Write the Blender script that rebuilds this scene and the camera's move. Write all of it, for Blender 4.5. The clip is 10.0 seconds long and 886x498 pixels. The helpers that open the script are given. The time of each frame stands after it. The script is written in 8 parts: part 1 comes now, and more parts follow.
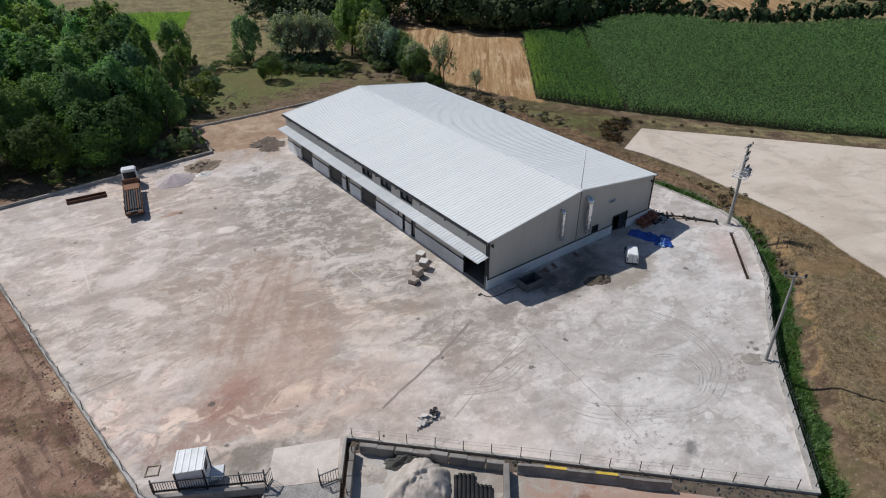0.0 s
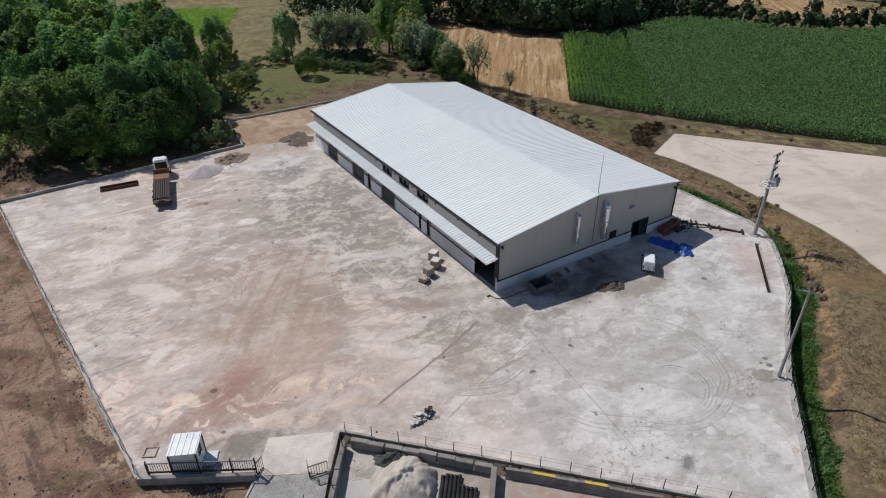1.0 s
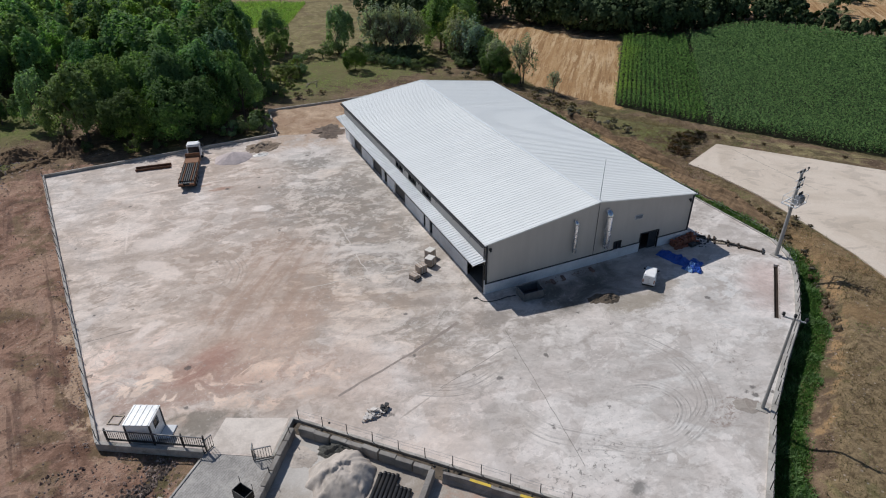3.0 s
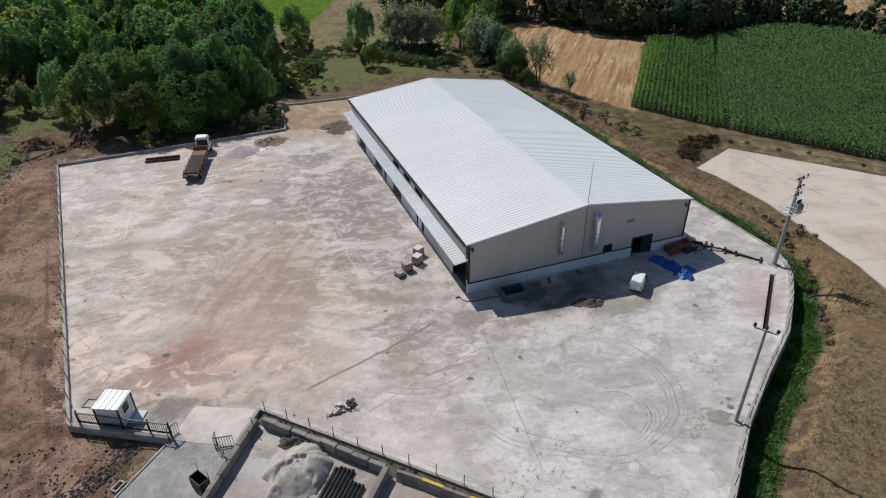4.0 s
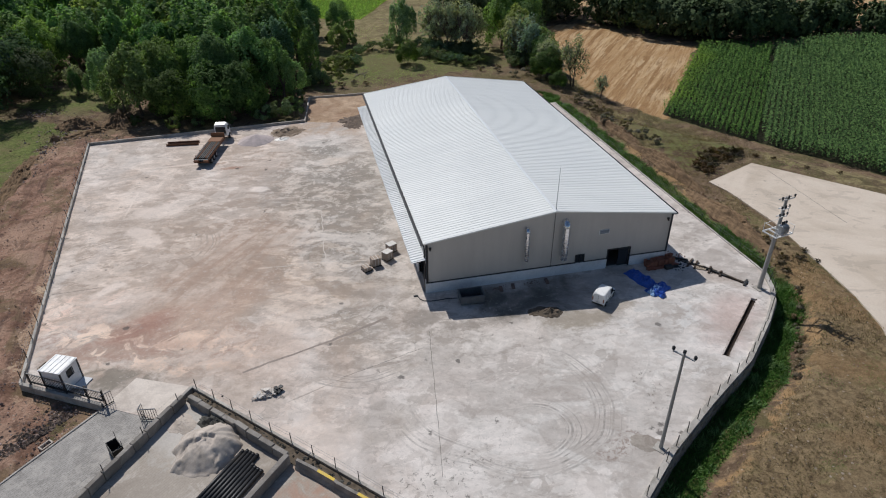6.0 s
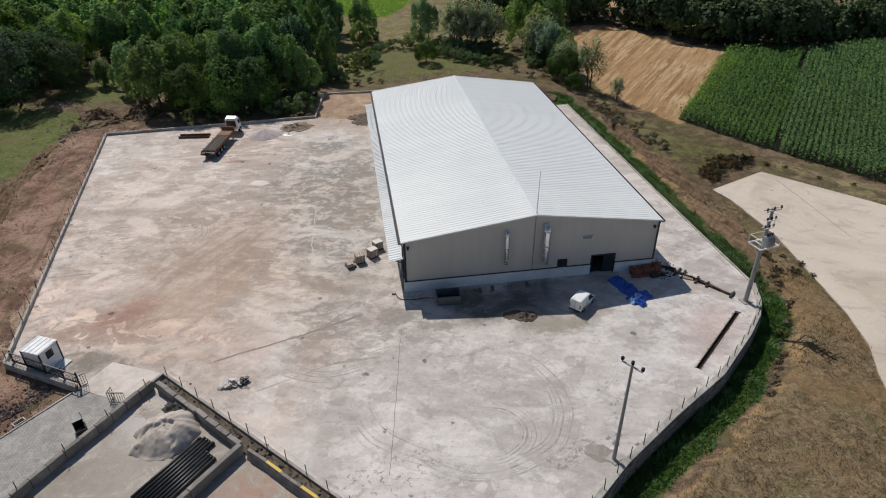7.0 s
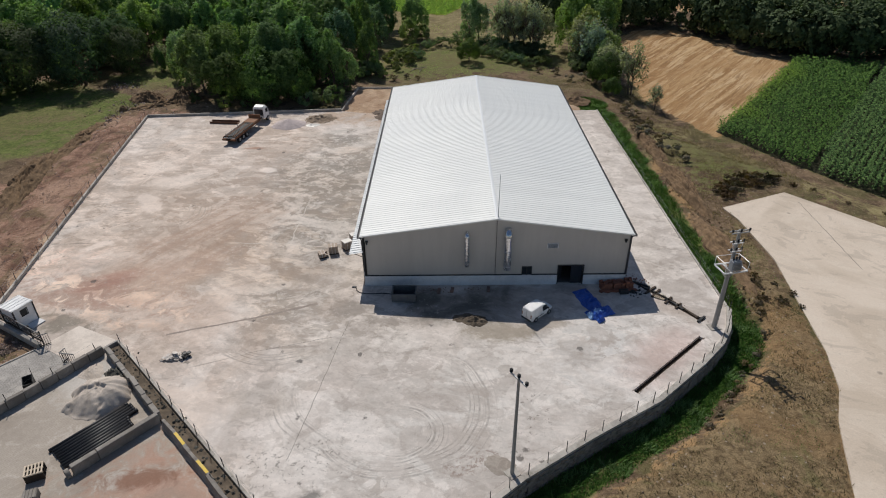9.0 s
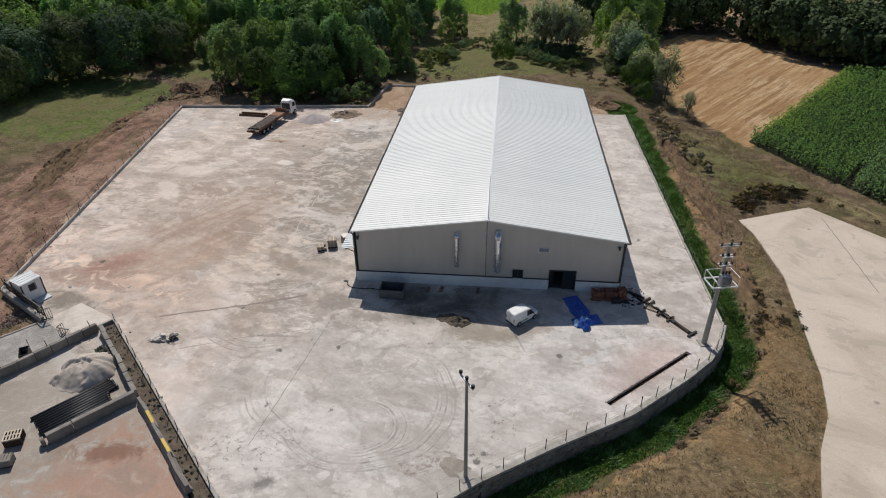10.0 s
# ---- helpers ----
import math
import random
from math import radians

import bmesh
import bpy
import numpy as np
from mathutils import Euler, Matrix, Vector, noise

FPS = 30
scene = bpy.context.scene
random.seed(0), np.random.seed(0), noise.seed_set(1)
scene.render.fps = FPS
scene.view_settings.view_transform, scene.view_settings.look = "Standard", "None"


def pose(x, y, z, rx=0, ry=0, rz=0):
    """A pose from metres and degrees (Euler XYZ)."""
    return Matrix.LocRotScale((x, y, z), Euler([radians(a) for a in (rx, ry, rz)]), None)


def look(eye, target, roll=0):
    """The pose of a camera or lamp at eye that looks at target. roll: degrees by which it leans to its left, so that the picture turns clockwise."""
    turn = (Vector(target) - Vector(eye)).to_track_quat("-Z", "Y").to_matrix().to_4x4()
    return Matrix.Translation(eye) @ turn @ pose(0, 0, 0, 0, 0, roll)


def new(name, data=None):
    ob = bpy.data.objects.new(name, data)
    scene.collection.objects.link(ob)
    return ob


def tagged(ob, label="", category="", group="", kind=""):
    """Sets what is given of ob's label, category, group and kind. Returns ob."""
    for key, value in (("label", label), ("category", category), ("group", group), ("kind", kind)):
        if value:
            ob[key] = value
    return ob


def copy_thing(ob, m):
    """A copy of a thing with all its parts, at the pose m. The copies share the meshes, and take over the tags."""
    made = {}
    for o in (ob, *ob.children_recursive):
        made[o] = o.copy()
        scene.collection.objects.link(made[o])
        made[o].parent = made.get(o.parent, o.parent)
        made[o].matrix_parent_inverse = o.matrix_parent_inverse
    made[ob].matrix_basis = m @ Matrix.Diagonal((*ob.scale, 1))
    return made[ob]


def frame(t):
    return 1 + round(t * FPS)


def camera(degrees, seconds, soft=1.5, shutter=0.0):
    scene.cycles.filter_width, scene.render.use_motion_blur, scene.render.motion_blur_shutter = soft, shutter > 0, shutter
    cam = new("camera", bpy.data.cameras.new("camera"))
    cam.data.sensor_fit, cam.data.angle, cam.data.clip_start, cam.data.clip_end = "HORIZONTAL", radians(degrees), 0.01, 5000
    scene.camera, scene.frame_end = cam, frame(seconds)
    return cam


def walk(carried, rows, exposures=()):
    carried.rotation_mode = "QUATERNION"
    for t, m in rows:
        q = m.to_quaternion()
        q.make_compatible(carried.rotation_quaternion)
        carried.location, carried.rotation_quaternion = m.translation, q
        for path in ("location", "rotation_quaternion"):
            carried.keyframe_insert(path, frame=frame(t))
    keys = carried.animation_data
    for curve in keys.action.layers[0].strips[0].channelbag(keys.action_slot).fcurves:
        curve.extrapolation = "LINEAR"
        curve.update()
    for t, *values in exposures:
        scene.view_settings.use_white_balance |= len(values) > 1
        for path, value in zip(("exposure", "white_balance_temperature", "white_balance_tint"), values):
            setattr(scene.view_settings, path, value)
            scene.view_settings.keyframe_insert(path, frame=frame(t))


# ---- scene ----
cam = camera(70.8, 10.0, 1.1)
PATH = [
    (0, (-39.745, -44.637, 41.912), (-38.72, -43.27, 40.873), -0.1),
    (0.5, (-38.247, -45.578, 41.844), (-37.278, -44.171, 40.804), -0.2),
    (1, (-36.647, -46.672, 41.807), (-35.735, -45.228, 40.768), -0.2),
    (1.5, (-34.779, -47.703, 41.683), (-33.921, -46.225, 40.644), -0.2),
    (2, (-32.738, -48.787, 41.616), (-31.933, -47.28, 40.576), -0.3),
    (2.5, (-30.503, -49.797, 41.551), (-29.748, -48.265, 40.511), -0.3),
    (4, (-22.72, -52.948, 41.311), (-22.118, -51.352, 40.267), -0.5),
    (4.5, (-19.813, -53.923, 41.245), (-19.264, -52.307, 40.201), -0.5),
    (5, (-16.806, -54.845, 41.19), (-16.311, -53.213, 40.146), -0.6),
    (5.5, (-13.703, -55.695, 41.067), (-13.268, -54.046, 40.023), -0.6),
    (7, (-4.127, -57.73, 41.339), (-3.873, -56.047, 40.289), -0.6),
    (7.5, (-0.731, -58.162, 41.288), (-0.538, -56.471, 40.238), -0.6),
    (8, (2.665, -58.419, 41.11), (2.798, -56.721, 40.061), -0.6),
    (8.5, (6.062, -58.644, 41.115), (6.132, -56.943, 40.066), -0.6),
    (9, (9.55, -58.683, 41.043), (9.537, -56.98, 39.994), -0.7),
    (9.5, (13.017, -58.607, 40.862), (12.921, -56.905, 39.816), -0.7),
    (10, (16.44, -58.301, 40.803), (16.259, -56.606, 39.756), -0.7),
]
walk(cam, [(t, look(eye, target, roll)) for t, eye, target, roll in PATH],
     ((0.0, -0.03, 6020, 10), (5.0, -0.04, 6050, 10), (7.0, -0.04, 6300, 10), (8.5, -0.04, 6440, 10), (10.0, -0.04, 6420, 10)))

# world, sun and exposure
SUN_AZ = math.atan2(-2.0, 5.3)          # the sun stands behind the hall, a little to its west
SUN_EL = radians(49.0)
world = bpy.data.worlds.new("sky")
scene.world = world
world.use_nodes = True
wnt = world.node_tree
sky = wnt.nodes.new("ShaderNodeTexSky")
sky.sky_type = "NISHITA"
sky.sun_disc = False
sky.sun_elevation = SUN_EL
sky.sun_rotation = SUN_AZ
sky.air_density, sky.dust_density, sky.ozone_density = 1.0, 0.6, 2.0
wnt.nodes["Background"].inputs["Strength"].default_value = 0.061
wnt.links.new(sky.outputs["Color"], wnt.nodes["Background"].inputs["Color"])
sun_data = bpy.data.lights.new("sun", "SUN")
sun_data.energy, sun_data.angle, sun_data.color = 3.65, radians(0.53), (1.0, 0.94, 0.86)
sun = new("sun", sun_data)
sun.matrix_world = look((-2.0 * 10, 5.3 * 10, 6.56 * 10), (0, 0, 0))


# ---------- materials ----------
class Nodes:
    """A small writer for node materials."""

    def __init__(self, name, rough=0.8, metal=0.0, spec=0.4):
        self.mat = bpy.data.materials.new(name)
        self.mat.use_nodes = True
        self.nt = self.mat.node_tree
        self.bsdf = self.nt.nodes["Principled BSDF"]
        self.bsdf.inputs["Roughness"].default_value = rough
        self.bsdf.inputs["Metallic"].default_value = metal
        self.bsdf.inputs["Specular IOR Level"].default_value = spec
        self.geo = self.nt.nodes.new("ShaderNodeNewGeometry")
        self.pos = self.geo.outputs["Position"]
        self.flat = None

    def link(self, a, b):
        self.nt.links.new(a, b)

    def put(self, node, key, v):
        if hasattr(v, "is_output"):
            self.link(v, node.inputs[key])
        elif v is not None:
            node.inputs[key].default_value = v

    def mapped(self, scale=(1, 1, 1), rot=0.0, loc=(0, 0, 0), src=None):
        n = self.nt.nodes.new("ShaderNodeMapping")
        n.inputs["Scale"].default_value = scale
        n.inputs["Rotation"].default_value = (0, 0, rot)
        n.inputs["Location"].default_value = loc
        self.link(src or self.pos, n.inputs["Vector"])
        return n.outputs["Vector"]

    def stretched(self, scale, rot, loc=(0, 0, 0)):
        """Turned first, then scaled, so that the grain runs the turned way."""
        return self.mapped(scale, 0.0, loc, self.mapped(rot=rot))

    def local(self):
        return self.nt.nodes.new("ShaderNodeTexCoord").outputs["Object"]

    def noise(self, scale, detail=4, rough=0.55, dist=0.0, src=None):
        n = self.nt.nodes.new("ShaderNodeTexNoise")
        n.inputs["Scale"].default_value = scale
        n.inputs["Detail"].default_value = detail
        n.inputs["Roughness"].default_value = rough
        n.inputs["Distortion"].default_value = dist
        self.link(src or self.pos, n.inputs["Vector"])
        return n.outputs["Fac"]

    def voronoi(self, scale, src=None, feature="F1", out="Distance"):
        n = self.nt.nodes.new("ShaderNodeTexVoronoi")
        n.feature = feature
        n.inputs["Scale"].default_value = scale
        self.link(src or self.pos, n.inputs["Vector"])
        return n.outputs[out]

    def wave(self, scale, dist=2.0, detail=2.0, src=None, dscale=1.0):
        n = self.nt.nodes.new("ShaderNodeTexWave")
        n.inputs["Scale"].default_value = scale
        n.inputs["Distortion"].default_value = dist
        n.inputs["Detail"].default_value = detail
        n.inputs["Detail Scale"].default_value = dscale
        self.link(src or self.pos, n.inputs["Vector"])
        return n.outputs["Fac"]

    def step(self, v, a, b, lo=0.0, hi=1.0):
        n = self.nt.nodes.new("ShaderNodeMapRange")
        n.interpolation_type = "SMOOTHSTEP"
        n.inputs["From Min"].default_value = a
        n.inputs["From Max"].default_value = b
        n.inputs["To Min"].default_value = lo
        n.inputs["To Max"].default_value = hi
        self.link(v, n.inputs["Value"])
        return n.outputs["Result"]

    def math(self, op, a, b=None, c=None):
        n = self.nt.nodes.new("ShaderNodeMath")
        n.operation = op
        self.put(n, 0, a)
        self.put(n, 1, b)
        self.put(n, 2, c)
        return n.outputs[0]

    def mix(self, fac, a, b, kind="MIX"):
        n = self.nt.nodes.new("ShaderNodeMix")
        n.data_type = "RGBA"
        n.blend_type = kind
        n.clamp_factor = True
        self.put(n, 0, fac)
        self.put(n, 6, a if hasattr(a, "is_output") else (*a, 1))
        self.put(n, 7, b if hasattr(b, "is_output") else (*b, 1))
        return n.outputs[2]

    def reach(self, x, y, rx=1.0, ry=1.0, turn=0.0):
        """Distance on the ground from x, y, in units of the two half widths rx and ry, turned."""
        if self.flat is None:
            sep = self.nt.nodes.new("ShaderNodeSeparateXYZ")
            self.link(self.pos, sep.inputs[0])
            self.flat = sep.outputs["X"], sep.outputs["Y"]
        px, py = self.flat
        c, s = math.cos(turn), math.sin(turn)
        u = self.math("MULTIPLY_ADD", px, c / rx, self.math("MULTIPLY_ADD", py, s / rx, -(x * c + y * s) / rx))
        v = self.math("MULTIPLY_ADD", px, -s / ry, self.math("MULTIPLY_ADD", py, c / ry, (x * s - y * c) / ry))
        return self.math("SQRT", self.math("MULTIPLY_ADD", u, u, self.math("MULTIPLY", v, v)))

    def spot(self, x, y, rx, ry, turn=0.0, soft=0.35, warp=None):
        """A round mark on the ground: 1 inside, 0 outside, its edge broken by the noise warp."""
        v = self.reach(x, y, rx, ry, turn)
        if warp is not None:
            v = self.math("ADD", v, warp)
        return self.step(v, 1.0 + soft, 1.0 - soft)

    def attr(self, name):
        n = self.nt.nodes.new("ShaderNodeAttribute")
        n.attribute_name = name
        s = self.nt.nodes.new("ShaderNodeSeparateColor")
        self.link(n.outputs["Color"], s.inputs["Color"])
        return s.outputs["Red"], s.outputs["Green"], s.outputs["Blue"]

    def island(self):
        return self.geo.outputs["Random Per Island"]

    def own(self):
        return self.nt.nodes.new("ShaderNodeObjectInfo").outputs["Random"]

    def local_random(self):
        """The thing's own random number as a place in a texture."""
        c = self.nt.nodes.new("ShaderNodeCombineXYZ")
        self.link(self.own(), c.inputs["X"])
        return c.outputs["Vector"]

    def tone(self, col, fac, lo, hi):
        """col made darker and lighter by fac between the factors lo and hi."""
        k = self.step(fac, 0.0, 1.0, lo, hi)
        n = self.nt.nodes.new("ShaderNodeVectorMath")
        n.operation = "SCALE"
        if hasattr(col, "is_output"):
            self.link(col, n.inputs[0])
        else:
            n.inputs[0].default_value = col
        self.link(k, n.inputs["Scale"])
        return n.outputs[0]

    def bump(self, h, strength=0.3, dist=0.05):
        n = self.nt.nodes.new("ShaderNodeBump")
        n.inputs["Strength"].default_value = strength
        n.inputs["Distance"].default_value = dist
        self.link(h, n.inputs["Height"])
        self.link(n.outputs["Normal"], self.bsdf.inputs["Normal"])

    def done(self, col, rough=None):
        self.put(self.bsdf, "Base Color", col if hasattr(col, "is_output") else (*col, 1))
        if rough is not None:
            self.put(self.bsdf, "Roughness", rough)
        return self.mat


def paint(name, col, rough=0.6, metal=0.0, grain=3.0, vary=0.18, dirt=0.0, dirt_col=(0.2, 0.16, 0.12)):
    """Plain painted or bare stuff with a fine and a coarse variation and some dirt."""
    n = Nodes(name, rough, metal)
    loc = n.local()
    a = n.noise(grain, 5, 0.6, 0.3, loc)
    b = n.noise(grain * 7, 3, 0.6, 0.0, loc)
    c = n.tone(col, n.math("ADD", n.math("MULTIPLY", a, 0.65), n.math("MULTIPLY", b, 0.35)), 1 - vary * 1.6, 1 + vary * 1.6)
    if dirt:
        m = n.step(n.noise(grain * 0.7, 6, 0.65, 0.8, n.mapped((1, 1, 1), 0, (7, 3, 1), loc)), 0.48, 0.72, 0.0, dirt)
        c = n.mix(m, c, dirt_col)
    n.bump(b, 0.12, 0.01)
    return n.done(c, n.step(a, 0.2, 0.8, max(0.05, rough - 0.12), min(1.0, rough + 0.12)))


def yard_material():
    n = Nodes("yard_concrete", 0.88, 0, 0.25)
    big = n.noise(0.045, 5, 0.55, 0.4)
    mid = n.noise(0.15, 7, 0.58, 0.5)
    blot = n.noise(0.24, 9, 0.60, 0.6, n.stretched((0.75, 1.0, 1), radians(-10), (17, 41, 3)))
    wipe = n.noise(0.42, 9, 0.62, 0.3, n.stretched((0.34, 1.0, 1), radians(-6), (3, 9, 0)))
    wipe2 = n.noise(0.55, 9, 0.64, 0.4, n.stretched((0.5, 1.0, 1), radians(20), (23, 5, 0)))
    curl = n.noise(0.30, 7, 0.52, 0.9, n.mapped(loc=(5, 77, 0)))
    chip = n.noise(0.85, 9, 0.68, 0.7, n.mapped((0.75, 1.0, 1), 0.0, (61, 13, 2)))
    fan = n.noise(0.9, 6, 0.6, 0.3, n.stretched((0.10, 1.0, 1), radians(-56)))
    fine = n.noise(1.7, 8, 0.70, 0.6)
    grit = n.noise(9.0, 4, 0.7)
    bend = n.noise(0.12, 2, 0.5, 0.0, n.mapped(loc=(3, 8, 1)))
    warp = n.step(mid, 0.2, 0.8, -0.55, 0.55)
    warp2 = n.math("ADD", n.step(blot, 0.25, 0.75, -0.55, 0.55), n.step(fine, 0.25, 0.75, -0.3, 0.3))
    wide = n.step(n.noise(0.09, 6, 0.6, 0.8, n.mapped(loc=(9, 2, 4))), 0.25, 0.75, -0.5, 0.5)
    col = n.mix(n.step(mid, 0.36, 0.62), (0.495, 0.427, 0.372), (0.572, 0.497, 0.437))

    def lay(mask, tint, amount=1.0):
        nonlocal col
        col = n.mix(n.math("MULTIPLY", mask, amount) if amount != 1.0 else mask, col, tint)

    def both(a, b):
        return n.math("MULTIPLY", a, b)

    def field(x, y, rx, ry, turn, tint, amount, soft=0.55):
        lay(n.spot(x, y, rx, ry, turn, soft, wide), tint, amount)

    # broad fields of colour: where lorries turn, where slurry ran, where the slab lies bare
    field(-41, 30, 8, 30, 0.12, (0.60, 0.53, 0.472), 0.8)
    field(-20, 22, 8.5, 25, -0.1, (0.375, 0.308, 0.255), 0.9)
    field(-7, 27, 6.5, 26, 0.0, (0.385, 0.36, 0.325), 0.92)
    field(-36.5, 5.4, 5.5, 3.2, 0.1, (0.69, 0.56, 0.485), 0.9, 0.4)
    field(14, -19, 24, 13, 0.5, (0.60, 0.565, 0.52), 0.92)
    field(27, -11, 10, 8, 0.5, (0.57, 0.55, 0.52), 0.75)
    field(-14, -9, 9, 6, -0.5, (0.60, 0.525, 0.468), 0.7)
    field(5, -17, 6.5, 5.0, 0.3, (0.50, 0.468, 0.425), 0.7, 0.5)
    field(-6.5, -17.0, 4.6, 2.3, 0.55, (0.49, 0.442, 0.39), 0.8, 0.2)
    field(-3.4, -10.8, 3.4, 2.4, -0.3, (0.50, 0.455, 0.405), 0.7, 0.4)
    field(-2.0, -8.5, 9.0, 6.0, 0.0, (0.63, 0.578, 0.52), 0.6)
    field(34, 20, 5, 40, 0.0, (0.60, 0.55, 0.50), 0.7)
    # soft mottling, and slurry wiped across by shovels and wheels
    west = n.spot(-33, 30, 15, 30, 0.1, 0.4, wide)
    lay(both(west, n.step(wipe, 0.49, 0.43)), (0.385, 0.325, 0.275), 0.6)
    lay(both(west, n.step(wipe, 0.54, 0.59)), (0.70, 0.63, 0.57), 0.65)
    lay(n.step(wipe2, 0.46, 0.42), (0.40, 0.35, 0.305), 0.42)
    lay(n.step(wipe2, 0.55, 0.59), (0.72, 0.655, 0.60), 0.42)
    lay(both(n.step(blot, 0.47, 0.44), n.step(big, 0.42, 0.56, 0.3, 1.0)), (0.38, 0.33, 0.29), 0.55)
    lay(both(n.step(blot, 0.555, 0.575), n.step(big, 0.58, 0.44, 0.2, 1.0)), (0.68, 0.615, 0.56), 0.42)
    lay(both(n.step(chip, 0.455, 0.435), n.step(mid, 0.40, 0.54, 0.0, 1.0)), (0.37, 0.325, 0.283), 0.6)
    lay(both(n.step(chip, 0.55, 0.57), n.step(mid, 0.58, 0.44, 0.0, 1.0)), (0.72, 0.66, 0.60), 0.5)
    cloud = n.noise(0.16, 9, 0.55, 0.5, n.mapped(loc=(44, 7, 9)))
    lay(n.step(cloud, 0.485, 0.465), (0.42, 0.373, 0.33), 0.42)
    lay(n.step(cloud, 0.545, 0.565), (0.69, 0.635, 0.58), 0.38)
    # short dark dabs by the west wall
    m = n.spot(-38.5, 16, 6.0, 8.0, 0.1, 0.5, warp)
    lay(both(m, n.step(n.noise(0.95, 6, 0.6, 0.3, n.stretched((0.45, 1.0, 1), radians(-8), (4, 4, 4))), 0.42, 0.38)), (0.34, 0.29, 0.245), 0.7)
    # bare grey slab beside the long wall: dark sheets with sharp edges, splashed with cream
    m = n.spot(-8.5, 24, 8.5, 27, 0.0, 0.35, warp)
    lay(both(m, n.step(blot, 0.50, 0.475)), (0.255, 0.23, 0.198), 0.7)
    lay(both(m, n.step(wipe2, 0.46, 0.44)), (0.30, 0.272, 0.235), 0.55)
    lay(both(m, n.step(chip, 0.535, 0.555)), (0.61, 0.56, 0.505), 0.55)
    lay(both(m, n.step(blot, 0.545, 0.56)), (0.60, 0.55, 0.495), 0.6)
    # wear where wheels turn behind the gate
    m = n.spot(-15, 6, 9, 12, -0.3, 0.6, warp2)
    lay(both(m, n.step(wipe2, 0.535, 0.55)), (0.68, 0.60, 0.515), 0.5)
    lay(both(m, n.step(blot, 0.47, 0.455)), (0.38, 0.31, 0.25), 0.45)
    # earth fanned out over the slab by wheels coming in from the gate
    m = n.spot(-23.5, 9.5, 13.0, 5.4, 0.98, 0.5, warp)
    lay(both(m, n.step(fan, 0.40, 0.58, 1.0, 0.5)), (0.36, 0.275, 0.22), 0.9)
    field(-26, 2.0, 9.5, 3.6, 0.35, (0.45, 0.345, 0.28), 0.7, 0.6)
    field(-19, -4.5, 8, 3.0, -0.5, (0.49, 0.40, 0.34), 0.55, 0.6)
    # cream billows on brown near the cabin, and red dust
    m = n.spot(-30.5, -1.8, 9.5, 3.2, -0.26, 0.5, warp2)
    lay(both(m, n.step(curl, 0.38, 0.50)), (0.43, 0.31, 0.25), 0.6)
    wisp = n.noise(0.42, 10, 0.62, 0.8, n.mapped((0.8, 1.0, 1.0), 0.3, (15, 71, 0)))
    lay(both(m, n.step(wisp, 0.505, 0.56)), (0.78, 0.63, 0.515), 0.9)
    lay(both(m, n.step(wisp, 0.47, 0.42)), (0.37, 0.25, 0.20), 0.6)
    lay(n.spot(-29.6, 1.3, 2.7, 1.5, 0.5, 0.8, warp2), (0.34, 0.20, 0.158), 0.8)
    lay(n.spot(-26.8, -2.6, 3.2, 0.9, -0.3, 0.7, warp2), (0.39, 0.26, 0.21), 0.55)
    # grey-olive run-off beside the cabin
    m = n.spot(-31.7, -6.4, 3.4, 1.35, -0.25, 0.4, warp2)
    lay(both(m, n.step(curl, 0.62, 0.50, 0.25, 1.0)), (0.25, 0.225, 0.188), 0.9)
    lay(n.spot(31, -11.5, 5, 2.4, 0.7, 0.6, warp), (0.52, 0.385, 0.335), 0.6)
    # brown sheets of dried slurry off the corner of the hall
    m = n.spot(-2.5, -5.6, 9, 4.2, -0.2, 0.5, warp2)
    lay(both(m, n.step(chip, 0.485, 0.475)), (0.35, 0.308, 0.262), 0.55)
    for x, y, rx, ry, turn, amount in ((-1.1, -4.1, 1.6, 1.2, 0.0, 0.75), (3.4, -6.5, 2.3, 0.8, -0.25, 0.7), (-10.2, -6.2, 2.9, 0.36, -0.14, 0.75), (-7.7, -3.6, 1.9, 0.13, 0.79, 0.6),
                                       (-6.5, -10.6, 2.2, 0.22, 0.06, 0.7), (-13.3, -12.7, 3.0, 0.09, 0.36, 0.6), (-12.0, -9.6, 2.0, 0.5, -0.2, 0.4), (-8.6, -9.8, 0.9, 0.6, 0.3, 0.5), (-17.6, 31.5, 1.4, 0.5, 0.1, 0.7)):
        lay(n.spot(x, y, rx, ry, turn, 0.3, warp2), (0.30, 0.262, 0.225), amount)
    # pale lime: splashes, a wedge and long thin lines
    for x, y, rx, ry, turn, amount in ((-32.0, 28.0, 3.3, 1.9, 0.0, 0.75), (-32.8, 20.5, 3.4, 1.2, -0.95, 0.8), (-36.7, 31.5, 3.1, 0.16, 1.5, 0.8), (-32.0, 44.5, 12.0, 0.22, 0.0, 0.55), (-18.9, 32.3, 1.4, 0.8, 0.0, 0.9),
                                       (-35.0, 9.4, 2.2, 0.7, 0.65, 0.8), (-8.0, 52.0, 5.0, 1.6, 0.2, 0.6), (-5.5, 49.0, 2.5, 0.8, 0.5, 0.6), (-10.2, 8.2, 0.5, 3.0, 0.0, 0.3), (-12.5, -20.0, 5.0, 2.2, -0.75, 0.5)):
        lay(n.spot(x, y, rx, ry, turn, 0.35, warp2), (0.72, 0.655, 0.60), amount)
